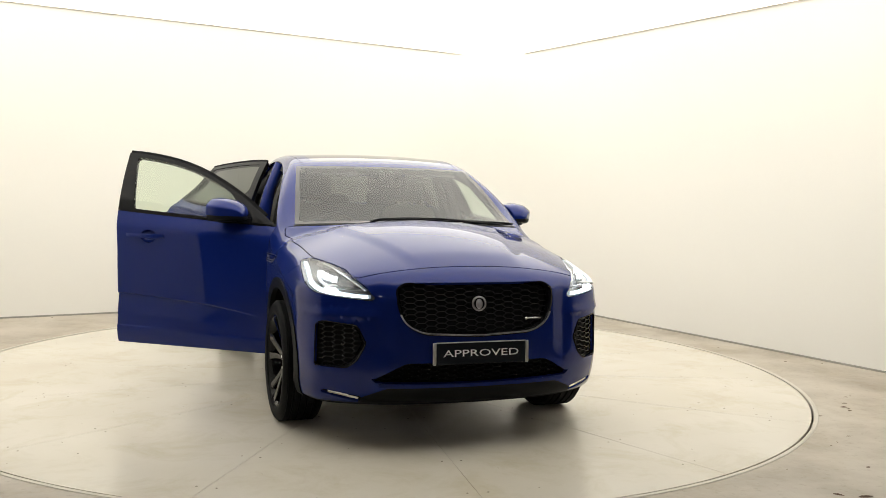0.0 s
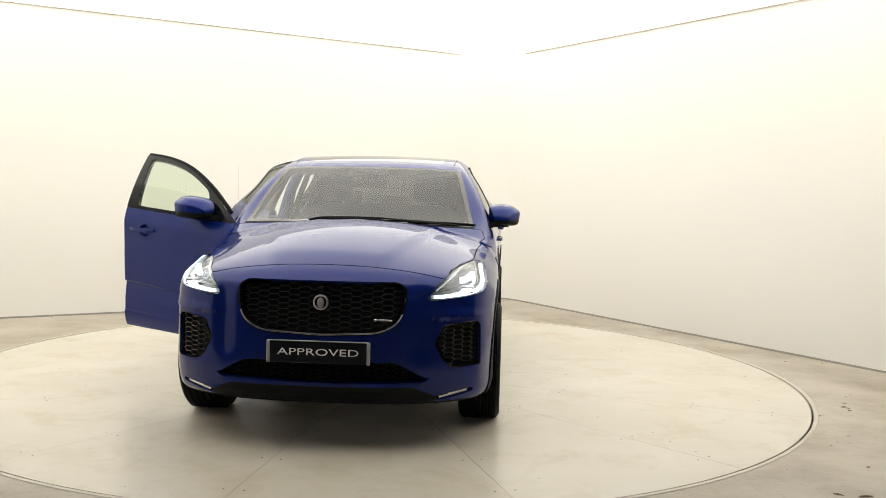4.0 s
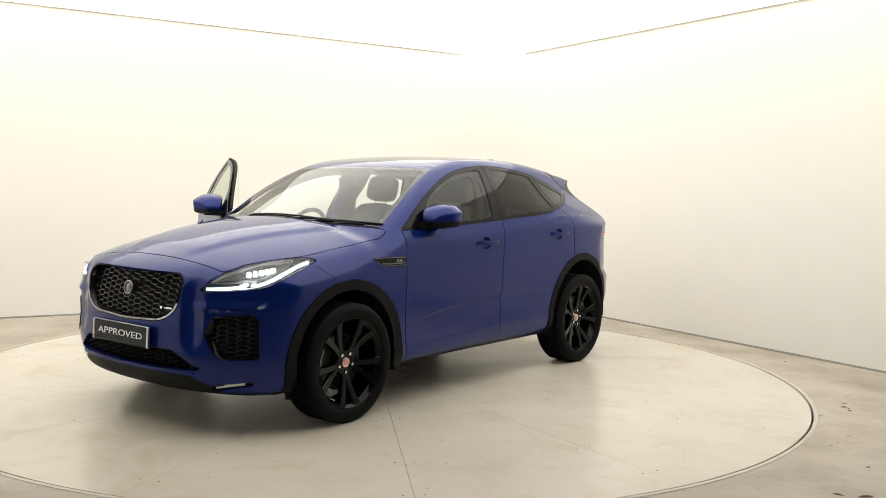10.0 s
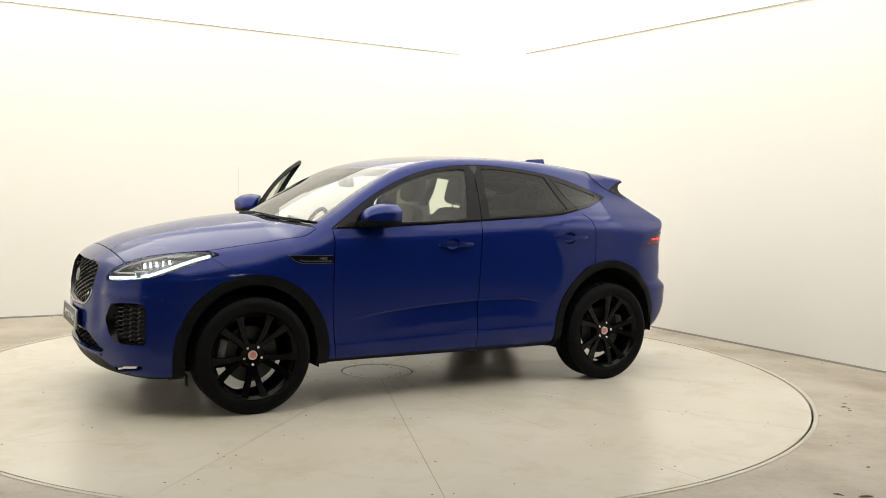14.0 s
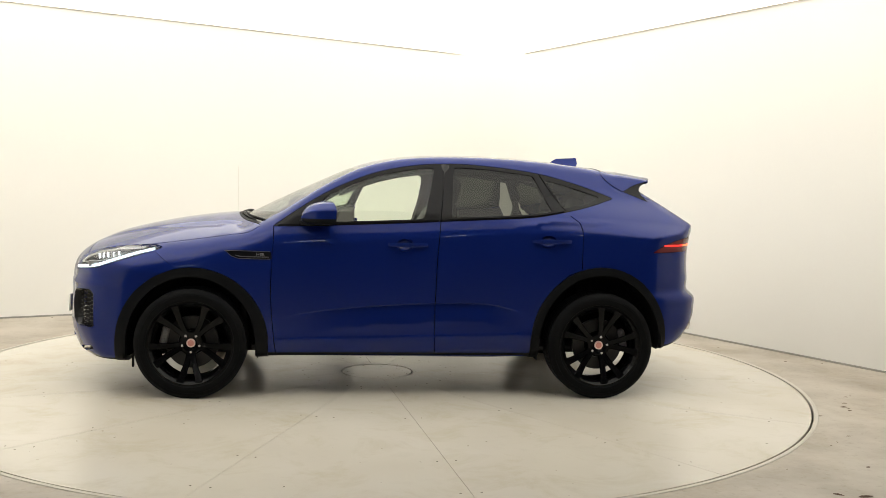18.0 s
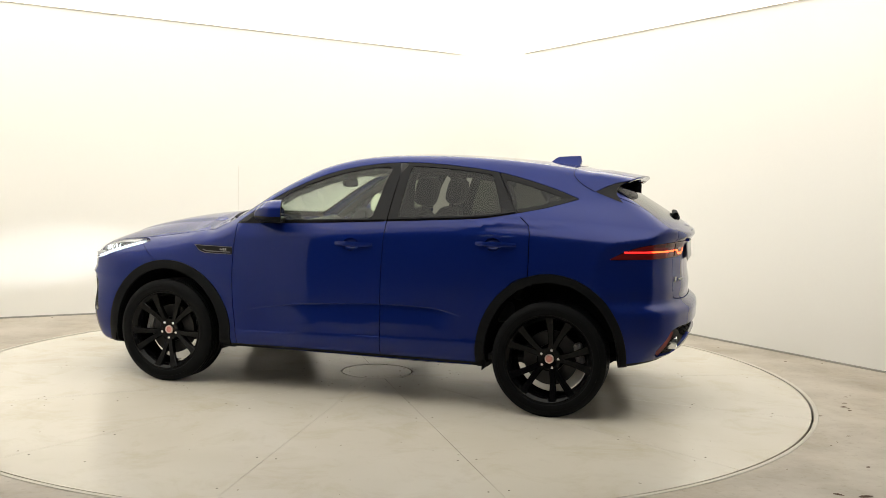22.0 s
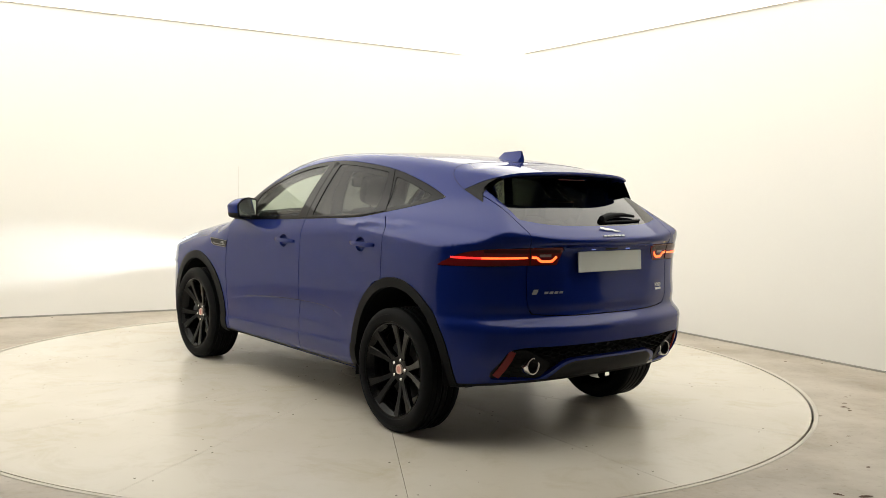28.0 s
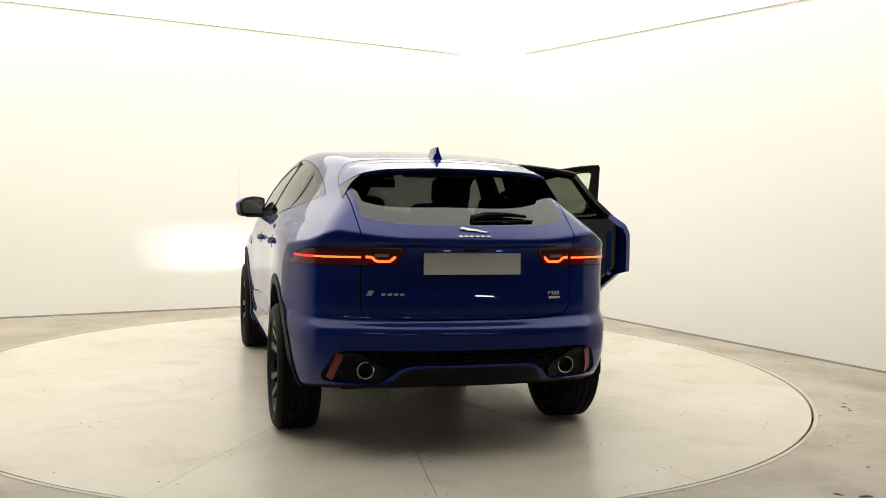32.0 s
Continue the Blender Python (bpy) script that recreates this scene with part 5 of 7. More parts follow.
for s in (1, -1):
    o = INTAKE * (s, 1)
    srf = lambda y, z: skin_front(abs(y), z)
    part("intake_frame", ring_on_front(o[::2], 0.012, 0.05), GLOSS_BLACK, car, "black intake frame")
    part("intake_mesh", honeycomb(o, lambda y, z: srf(y, z) - 0.030, 0.046, 0.0260, 0.0046, 0.022, 1, -0.004), GRILLE_BLACK, car, "black honeycomb intake")
    part("intake_backing", backing(o[::2], srf, 0.075), DARK, car)
    fog = part("fog_lamp", backing((FOG * (s, 1))[::2], srf, 0.02), GLOSS_BLACK, car, "fog lamp in a black recess")
    bar = [(0.62, 0.276), (0.67, 0.287), (0.72, 0.297), (0.765, 0.304)]
    part("fog_lamp_bar", ribbon([(srf(y, z) - 0.006, s * y, z) for y, z in bar], [(1, 0.35 * s, 0)] * 4, 0.011, 0.012), CHROME, fog)
    part("fog_lamp_lens", ribbon([(srf(y, z) - 0.004, s * y, z + 0.006) for y, z in bar[1:]], [(1, 0.35 * s, 0)] * 3, 0.010, 0.008), FOG_LENS, fog)
part("lower_grille_mesh", honeycomb(LOW_GRILLE, lambda y, z: skin_front(abs(y), z) - 0.035, 0.050, 0.0260, 0.0046, 0.022, 1, -0.002), SATIN_BLACK, car, "black honeycomb lower grille")
part("lower_grille_backing", backing(LOW_GRILLE[::2], lambda y, z: skin_front(abs(y), z), 0.085), DARK, car)
lipb = [(y, 0.352) for y in np.linspace(-0.53, 0.53, 15)]
part("bumper_blade", ribbon([(skin_front(abs(y), z) + 0.006, y, z) for y, z in lipb], [(1, 0, 0)] * 15, 0.016, 0.03), PAINT, car, "slim blue blade under the lower grille")

# show plate
show = part("front_plate", rounded_box(0.010, 0.535, 0.116, 0.004, 1, Matrix.Translation((2.258, 0, 0.527)) @ pose(0, 0, 0, 0, -3, 0)), PLATE_BACK, car, "black show plate")
lettering("plate_lettering", "APPROVED", 0.051, Matrix.Translation((2.2645, 0.0, 0.527)) @ Matrix(((0, 0, 1, 0), (1, 0, 0, 0), (0, 1, 0, 0), (0, 0, 0, 1))) @ pose(0, 0, 0, -3, 0, 0), PLATE_TEXT, show, 0.0006, 1.70)
for s in (1, -1):
    part("plate_clip", rounded_box(0.014, 0.018, 0.118, 0.003, 1, Matrix.Translation((2.259, s * 0.262, 0.527)) @ pose(0, 0, 0, 0, -3, 0)), SILVER, show)
part("plate_edge", rounded_box(0.012, 0.52, 0.004, 0.001, 1, Matrix.Translation((2.256, 0, 0.585))), SILVER, show)


LAMP_INNER = shade("grey lamp housing", (0.15, 0.155, 0.16), 0.25, 0.4)
for s in (1, -1):
    mir = Matrix.Diagonal((1, s, 1, 1))

    def lp(u, z, back=0.0):
        p = lamp_point(u, z) - LAMP_OUT * back
        return Vector((p.x, p.y * s, p.z))
    out = Vector((LAMP_OUT.x, LAMP_OUT.y * s, 0))
    lens = panel("headlight", "lamp", LAMP_GLASS, car, s, 0.004, 0.001, "lit slim headlight behind a clear lens")
    lens.visible_shadow = False
    o = LAMP[::2]
    c = np.array((0.30, 0.885))
    bm = bmesh.new()
    rows = [[], [], []]
    for u, z in o:
        d = c - (u, z)
        rows[0].append(bm.verts.new(lp(u, z, 0.004)))
        rows[1].append(bm.verts.new(lp(u + d[0] * 0.03, z + d[1] * 0.03, 0.045)))
        rows[2].append(bm.verts.new(lp(u + d[0] * 0.35, z + d[1] * 0.35, 0.075)))
    hub = bm.verts.new(lp(*c, 0.085))
    n = len(o)
    for i in range(n):
        j = (i + 1) % n
        bm.faces.new((rows[0][i], rows[0][j], rows[1][j], rows[1][i]))
        bm.faces.new((rows[1][i], rows[1][j], rows[2][j], rows[2][i]))
        bm.faces.new((rows[2][i], rows[2][j], hub))
    bmesh.ops.recalc_face_normals(bm, faces=bm.faces[:])
    part("lamp_housing", bm, LAMP_INNER, lens)
    # the J of the running light: along the lower edge and up the outer edge
    j = [(0.022, 0.815), (0.07, 0.818), (0.13, 0.823), (0.21, 0.830), (0.28, 0.841), (0.33, 0.856), (0.38, 0.875), (0.45, 0.902), (0.52, 0.928), (0.60, 0.950)]
    part("light_guide", ribbon([lp(u, z, 0.014) for u, z in j], [out] * len(j), 0.018, 0.012), LIGHT_GUIDE, lens)
    # its small facets face forwards
    along = [0.0]
    for p, q in zip(j, j[1:]):
        along.append(along[-1] + math.hypot(q[0] - p[0], q[1] - p[1]))
    facets, backs = [], []
    for k in range(72):
        d = along[-1] * (k + 0.5) / 72
        u, z = np.interp(d, along, [p[0] for p in j]), np.interp(d, along, [p[1] for p in j])
        p = lp(float(u), float(z), 0.009)
        # each facet is turned inwards and backed by the guide, so that the strip shines ahead and not to the side
        facets.append(rounded_box(0.0008, 0.0100, 0.0160, 0, 1, Matrix.Translation(p) @ pose(0, 0, 0, 0, 0, -32 * s)))
        backs.append(rounded_box(0.0020, 0.0105, 0.0170, 0, 1, Matrix.Translation(p) @ pose(0, 0, 0, 0, 0, -32 * s) @ Matrix.Translation((-0.0018, 0, 0))))
    part("running_light", join(*facets), LED, lens, "lit white light strip")
    part("light_guide_teeth", join(*backs), LIGHT_GUIDE, lens)
    inner = [(0.05, 0.846), (0.12, 0.884), (0.22, 0.918), (0.34, 0.943), (0.46, 0.957)]
    part("lamp_bezel", ribbon([lp(u, z, 0.025) for u, z in inner], [out] * len(inner), 0.010, 0.014), SILVER, lens)
    part("lamp_shelf", ribbon([lp(u, z, 0.028) for u, z in ((0.07, 0.845), (0.17, 0.850), (0.25, 0.858), (0.31, 0.872), (0.39, 0.902))], [out] * 5, 0.007, 0.02), SILVER, lens)
    # lit reflector cells, side by side over a bright shelf
    for k, u in enumerate((0.240, 0.275, 0.310, 0.345, 0.380)):
        z = 0.892 + 0.005 * k
        p = lp(u, z, 0.036)
        part("reflector_cell", rounded_box(0.003, 0.030, 0.030, 0.001, 1, Matrix.Translation(p)), BEAM, lens, "lit reflector cell")
        part("cell_rim", rounded_box(0.010, 0.030, 0.032, 0.004, 2, Matrix.Translation(p - Vector((0.007, 0, 0)))), CHROME, lens)
    # low beam: a thin lit line between two dark shields, which cut the beam off above and below
    src = lp(0.255, 0.853, 0.050)
    part("beam_source", rounded_box(0.002, 0.024, 0.003, 0, 1, Matrix.Translation(src)), FILAMENT, lens, "lit low beam source")
    for dx, dy, dz, sx, sy, sz in ((0.027, 0, 0.0052, 0.060, 0.064, 0.007), (0.027, 0, -0.0195, 0.060, 0.070, 0.005), (0.022, 0.029, -0.006, 0.048, 0.004, 0.016), (0.022, -0.029, -0.006, 0.048, 0.004, 0.016), (-0.005, 0, -0.004, 0.004, 0.064, 0.022)):
        part("beam_shield", rounded_box(sx, sy, sz, 0, 1, Matrix.Translation(src + Vector((dx, dy, dz)))), DARK, lens)
    part("beam_cover", rounded_box(0.066, 0.068, 0.003, 0.001, 1, Matrix.Translation(src + Vector((0.026, 0, 0.0105)))), SILVER, lens)
    for d in (-0.0335, 0.0335):
        part("beam_cheek", rounded_box(0.060, 0.002, 0.026, 0.0005, 1, Matrix.Translation(src + Vector((0.026, d, -0.004)))), SILVER, lens)
    part("beam_lip", rounded_box(0.003, 0.068, 0.007, 0.001, 1, Matrix.Translation(src + Vector((0.0605, 0, 0.0072)))), SILVER, lens)
    for k in range(9):
        u = 0.36 + 0.018 * k
        part("indicator_tooth", ribbon([lp(u, 0.936 + 0.0015 * k, 0.03), lp(u + 0.008, 0.952 + 0.0012 * k, 0.03)], [out] * 2, 0.006, 0.01), SILVER, lens)
# ---- rear: spoiler, tail lights, plate, badges, exhausts ----
# roof spoiler: continues the roof past the glass, with downturned ends


def spoiler_edge(x):
    """Where the spoiler's top meets its side: half width and height at a place along the car."""
    y = 0.55
    for _ in range(12):
        z = (SCREEN_LINE(x) - CROWN(x) * (y / 0.75) ** 2.2).item() - 0.012
        y = 0.5 * (y + float(width_at(np.array(x), np.array(z))))
    return y, z


SEAM_X, TIP_X, TIP_Z = -1.404, -1.550, 1.385
half = []
for k in range(13):                        # over the top, from the middle outwards
    q = k / 12
    row = []
    for i in range(11):
        x = SEAM_X + (-1.815 + 0.06 * q ** 4 - SEAM_X) * i / 10
        y = q * spoiler_edge(x)[0]
        z = (SCREEN_LINE(x) - CROWN(x) * (y / 0.75) ** 2.2).item() - 0.012 * max(0.0, (q - 0.72) / 0.28) ** 2
        row.append((x, y, z + (0.004 if 0 < i else -0.002) * (1 - q ** 8)))
    half.append(row)
edge_row = half[-1]
for k in range(1, 9):                      # down the side, to the tip
    v = k / 8
    seam_p = (SEAM_X + (TIP_X - SEAM_X) * v ** 1.9, edge_row[0][2] + (TIP_Z - edge_row[0][2]) * v)
    end_p = (-1.755 + 0.095 * min(1, v * 2.2) + (0.110 * max(0.0, (v - 0.4545) / 0.5455)), edge_row[-1][2] - 0.018 * min(1, v * 3) - (edge_row[-1][2] - 0.018 - TIP_Z) * max(0.0, (v - 0.333) / 0.667) ** 1.3)
    row = []
    for i in range(11):
        x, z = seam_p[0] + (end_p[0] - seam_p[0]) * i / 10, seam_p[1] + (end_p[1] - seam_p[1]) * i / 10
        z += (edge_row[i][2] - (edge_row[0][2] + (edge_row[-1][2] - edge_row[0][2]) * i / 10)) * (1 - v)
        row.append((x, float(width_at(np.array(x), np.array(z))) + 0.0035, z))
    half.append(row)
# near its seam the spoiler lies on the skin
for row in half:
    P = np.array(row)
    Q = P.copy()
    for _ in range(5):
        g = slope(Q)
        Q -= g * (body_field(*Q.T) / np.maximum((g * g).sum(1), 0.2))[:, None]
    w = np.maximum(0, 1 - np.arange(11) / 4.0)[:, None]
    g = slope(Q)
    Q += g / np.linalg.norm(g, axis=1)[:, None] * 0.003
    row[:] = (P * (1 - w) + Q * w).tolist()
bm = bmesh.new()
for s in (1, -1):
    grid = [[bm.verts.new((x, s * y, z)) for x, y, z in row] for row in half]
    # the trailing edge turns down and runs back under the top
    under = [[bm.verts.new((x + dx, s * (y - dy), z - dz)) for dx, dy, dz in ((-0.002, 0.0, 0.010), (0.012, 0.004, 0.020), (0.15, 0.012, 0.034))] for x, y, z in [r[-1] for r in half[:13]]]
    inner = [bm.verts.new((x - 0.004, s * (y - 0.020), z - 0.004)) for x, y, z in [r[-1] for r in half[13:]]]
    for a, b in zip(grid, grid[1:]):
        for i in range(10):
            bm.faces.new((a[i], a[i + 1], b[i + 1], b[i]))
    for j in range(12):
        a, b = [grid[j][-1]] + under[j], [grid[j + 1][-1]] + under[j + 1]
        for i in range(3):
            bm.faces.new((a[i], a[i + 1], b[i + 1], b[i]))
    rim = [grid[12][-1]] + [r[-1] for r in grid[13:]]
    back = [under[-1][0]] + inner
    for i in range(len(rim) - 1):
        bm.faces.new((rim[i], rim[i + 1], back[i + 1], back[i]))
bmesh.ops.remove_doubles(bm, verts=bm.verts[:], dist=1e-5)
bmesh.ops.recalc_face_normals(bm, faces=bm.faces[:])
spoiler = part("spoiler", bm, PAINT, car, "blue roof spoiler with downturned ends")
seam_line = [Vector(r[0]) for r in half]
part("spoiler_seam", tube([Vector((p.x, -p.y, p.z)) for p in seam_line[:0:-1]] + seam_line, 0.0013, 6), DARK, spoiler)
# black fins between the spoiler and the rear window


def side_piece(name, outline, lift, thick, material, label):
    """A plate on the rake of the rear side, cut to an outline in side view, for both sides."""
    for s in (1, -1):
        bm = bmesh.new()
        a, b = [], []
        for x, z in outline:
            y = float(width_at(np.array(x), np.array(z))) + lift
            a.append(bm.verts.new((x, s * y, z)))
            b.append(bm.verts.new((x, s * (y - thick), z)))
        n = len(a)
        top = bm.faces.new(a)
        bot = bm.faces.new(b)
        for i in range(n):
            bm.faces.new((a[i], a[(i + 1) % n], b[(i + 1) % n], b[i]))
        bmesh.ops.triangulate(bm, faces=[top, bot], ngon_method="EAR_CLIP")
        bmesh.ops.recalc_face_normals(bm, faces=bm.faces[:])
        part(name, bm, material, car, label)


side_piece("spoiler_fin", eased([(-1.550, 1.384), (-1.660, 1.436), (-1.735, 1.452), (-1.690, 1.424), (-1.674, 1.398), (-1.684, 1.366), (-1.728, 1.318)], 0.008, 2), 0.001, 0.06, GLOSS_BLACK, "black fin beside the rear window")
part("high_brake_light", rounded_box(0.012, 0.22, 0.008, 0.002, 1, Matrix.Translation((-1.790, 0, 1.452))), TAIL_DARK, car)
# aerial fin
fin = bmesh.new()
rows = []
for t in np.linspace(0, 1, 9):
    x = -1.155 - 0.20 * t
    h = 0.066 * (0.46 * min(1.0, t / 0.25) ** 0.8 + 0.54 * t) + 0.006
    w = 0.030 * math.sin(math.pi * min(1, 0.12 + 0.5 * t)) + 0.004
    z0 = skin_top(x, 0) - 0.004
    rows.append([fin.verts.new(p) for p in ((x, w, z0), (x - 0.012 * t, w * 0.42, z0 + h * 0.45), (x - 0.004 * t, 0.004, z0 + h), (x - 0.004 * t, -0.004, z0 + h), (x - 0.012 * t, -w * 0.42, z0 + h * 0.45), (x, -w, z0))])
for a, b in zip(rows, rows[1:]):
    for k in range(5):
        fin.faces.new((a[k], a[k + 1], b[k + 1], b[k]))
fin.faces.new(rows[0])
fin.faces.new(rows[-1][::-1])
bmesh.ops.recalc_face_normals(fin, faces=fin.faces[:])
part("aerial_fin", fin, PAINT, car, "blue shark fin aerial")
# rear wiper
wz = lambda y, x: skin_top(x, y)
base_p = Vector((-2.015, -0.02, wz(-0.02, -2.015) + 0.012))
wip = part("rear_wiper", tube([base_p, (-2.00, -0.10, wz(-0.10, -2.00) + 0.022), (-1.985, -0.22, wz(-0.22, -1.985) + 0.020), (-1.985, -0.33, wz(-0.33, -1.985) + 0.016)], [0.020, 0.019, 0.013, 0.008], 10), SATIN_BLACK, car, "black rear wiper")
part("wiper_blade", tube([(-2.035, -0.02, wz(-0.02, -2.035) + 0.008), (-2.025, -0.20, wz(-0.20, -2.025) + 0.010), (-2.005, -0.36, wz(-0.36, -2.005) + 0.008)], 0.007, 6), SATIN_BLACK, wip)

# tail lights
SMOKED = shade("smoked clear lens", (0.25, 0.17, 0.16), 0.15, coat=1.0)
REFLECT = shade("red reflector", (0.17, 0.010, 0.010), 0.3, Specular_IOR_Level=0.3)
for s in (1, -1):
    lens = panel("tail_light", "tail", TAIL_RED, car, s, 0.015, 0.002, "lit red tail light")

    def tp(w, z, lift=0.004):
        p = tail_point(w, z)
        g = slope(np.array([p]))[0]
        g = Vector(g / np.linalg.norm(g))
        p = p + g * lift
        return Vector((p.x, p.y * s, p.z)), Vector((g.x, g.y * s, g.z))
    panel("lamp_back", "tail", DARK, lens, s, 0, -0.035)
    path = [tp(w, 1.034 - 0.010 * (w - 0.66)) for w in np.linspace(1.0, 1.235, 9)]
    part("light_bar_end", ribbon([p for p, _ in path], [g for _, g in path], 0.0105, 0.004), TAIL_SIDE, lens, "lit red end of the light bar")
    ws = np.linspace(0.662, 1.0, 12)
    path = [tp(w, 1.034 - 0.010 * (w - 0.66)) for w in ws]
    part("light_bar", ribbon([p for p, _ in path], [g for _, g in path], 0.0095, 0.004), TAIL_GLOW, lens, "lit orange-red light bar")
    u = [(0.450, 1.040), (0.462, 1.030), (0.480, 1.017), (0.492, 1.014), (0.556, 1.014), (0.572, 1.017), (0.590, 1.032), (0.600, 1.035), (0.632, 1.036)]
    path = [tp(w, z) for w, z in u]
    part("light_hook", ribbon([p for p, _ in path], [g for _, g in path], 0.0125, 0.004), TAIL_GLOW, lens, "lit orange-red hook-shaped light")
    path = [tp(w, 1.045) for w in (0.49, 0.53, 0.575)]
    part("reversing_lamp", ribbon([p for p, _ in path], [g for _, g in path], 0.015, 0.003), SMOKED, lens)
    path = [tp(w, 1.068, 0.003) for w in np.linspace(0.42, 0.98, 16)]
    part("lamp_upper", ribbon([p for p, _ in path], [g for _, g in path], 0.020, 0.002), TAIL_DARK, lens, "dark red upper band")
    path = [tp(0.645, z, 0.004) for z in (1.083, 1.04, 0.996)]
    part("lamp_joint", ribbon([p for p, _ in path], [g for _, g in path], 0.005, 0.003), DARK, lens)

# plate recess, plate and lamps
part("plate_shelf", rounded_box(0.05, 0.70, 0.016, 0.006, 2, Matrix.Translation((-2.098, 0, 1.090))), PAINT, tailgate)
plate = part("rear_plate", rounded_box(0.010, 0.522, 0.113, 0.004, 1, Matrix.Translation((-2.109, 0, 1.006)) @ pose(0, 0, 0, 0, 4, 0)), PLATE_BLANK, car, "blank pale grey number plate")
for y in (0.14, -0.14):
    part("plate_lamp", rounded_box(0.02, 0.035, 0.006, 0.002, 1, Matrix.Translation((-2.104, y, 1.073))), PLATE_LAMP, plate, "lit plate lamp")
part("tailgate_handle", rounded_box(0.02, 0.10, 0.014, 0.004, 1, Matrix.Translation((-2.108, 0, 1.076))), SATIN_BLACK, tailgate)


def on_gate(y, z, lift=0.002):
    """A pose flat on the tailgate: x to the right as seen from behind, y up, z outwards."""
    p = Vector((skin_rear(abs(y), z), y, z))
    g = slope(np.array([(p.x, abs(y), z)]))[0]
    out = Vector((g[0], g[1] * (1 if y > 0 else -1), g[2])).normalized()
    right = Vector((0, 0, 1)).cross(out).normalized()
    up = out.cross(right)
    m = Matrix((right, up, out)).transposed().to_4x4()
    m.translation = p + out * lift
    return m


# maker's sign: leaping shape above a row of chrome blocks
sign = prism([(-0.082, 0.020), (-0.070, 0.030), (-0.052, 0.027), (-0.020, 0.020), (0.020, 0.014), (0.050, 0.004), (0.084, -0.004), (0.060, -0.006), (0.036, -0.004), (0.012, 0.004), (-0.020, 0.006), (-0.046, 0.008), (-0.058, 0.016), (-0.072, 0.016)], 0.004, Matrix.Diagonal((1, 1.15, 1, 1)))
slope_m = Matrix(((0.0, 0.72, -0.69, 0), (-1.0, 0.0, 0.0, 0), (0.0, 0.69, 0.72, 0), (0, 0, 0, 1)))


def on_lip(y, x):
    return Matrix.Translation((x, y, float(top_at(np.array(x), np.array(y))) + 0.003)) @ slope_m


sign.transform(on_lip(-0.008, -2.098) @ Matrix.Scale(0.92, 4))
part("maker_sign", sign, BADGE_SILVER, tailgate, "chrome leaping emblem")


def slanted_block(w, h, lean, m):
    """A small slanted block of raised metal."""
    return prism([(x * w / 2 + y * lean * h / 2, y * h / 2) for x, y in ((-1, -1), (1, -1), (1, 1), (-1, 1))], 0.004, m)


for k in range(6):
    part("maker_block", slanted_block(0.0215, 0.0105, 0.0, on_lip(0.073 - 0.0295 * k, -2.128)), SIGN_GREY, tailgate)
# model sign: one tall and four small blocks
part("model_sign", slanted_block(0.028, 0.026, 0.45, on_gate(0.524, 0.851)), SIGN_GREY, tailgate)
for k in range(4):
    part("model_block", slanted_block(0.0215, 0.0125, 0.40, on_gate(0.458 - 0.031 * k, 0.846)), SIGN_GREY, tailgate)
lettering("engine_badge", "P300", 0.030, on_gate(-0.466, 0.846, 0.004), BADGE_SILVER, tailgate, 0.0015, 1.25)
part("drive_badge", rounded_box(0.074, 0.012, 0.004, 0.002, 1, on_gate(-0.472, 0.823)), BADGE_SILVER, tailgate)

# bumper: honeycomb band, reflectors, exhausts
rsk = lambda y, z: skin_rear(abs(y), z)
part("rear_mesh", honeycomb(MESH_R, lambda y, z: rsk(y, z) + 0.020, 0.050, 0.0250, 0.0050, 0.018, -1, -0.003), SATIN_BLACK, car, "black honeycomb band in the rear bumper")
part("rear_mesh_backing", backing(MESH_R[::2], rsk, -0.045), DARK, car)
for s in (1, -1):
    c = (-2.046, s * 0.546, 0.460)
    pipe = part("exhaust", lathe([(0.036, -0.10), (0.036, 0.030), (0.039, 0.036), (0.045, 0.036), (0.047, 0.030), (0.047, -0.08)], 36, Matrix.Translation(c) @ pose(0, 0, 0, 0, -90, 0)), CHROME, car, "round chrome exhaust tip")
    part("exhaust_bore", lathe([(0.0, 0.0), (0.036, 0.0), (0.0355, 0.03)], 30, Matrix.Translation(c) @ pose(0, 0, 0, 0, -90, 0)), DARK, pipe)
    part("exhaust_housing", join(*[backing(eased([(s * a, b) for a, b in ((0.46, 0.38), (0.745, 0.392), (0.755, 0.43), (0.70, 0.545), (0.60, 0.552), (0.44, 0.47))], 0.02, 2), rsk, -0.012)]), SATIN_BLACK, car)
    refl = [(0.742, 0.402), (0.728, 0.455), (0.712, 0.505), (0.700, 0.545)]
    part("reflector", ribbon([(rsk(y, z) - 0.004, s * (y - 0.026), z) for y, z in refl], [(-1, 0.45 * s, 0)] * 4, 0.038, 0.01), REFLECT, car, "red reflector")
part("silencer", rounded_box(0.22, 0.9, 0.10, 0.04, 2, Matrix.Translation((-1.86, 0, 0.40))), DARK, car)
part("tailgate_lining", rounded_box(0.02, 1.05, 0.42, 0.01, 1, Matrix.Translation((-2.02, 0, 0.89))), DARK, car)
# ---- sides: mirrors, handles, vents, wipers, door inner sides ----


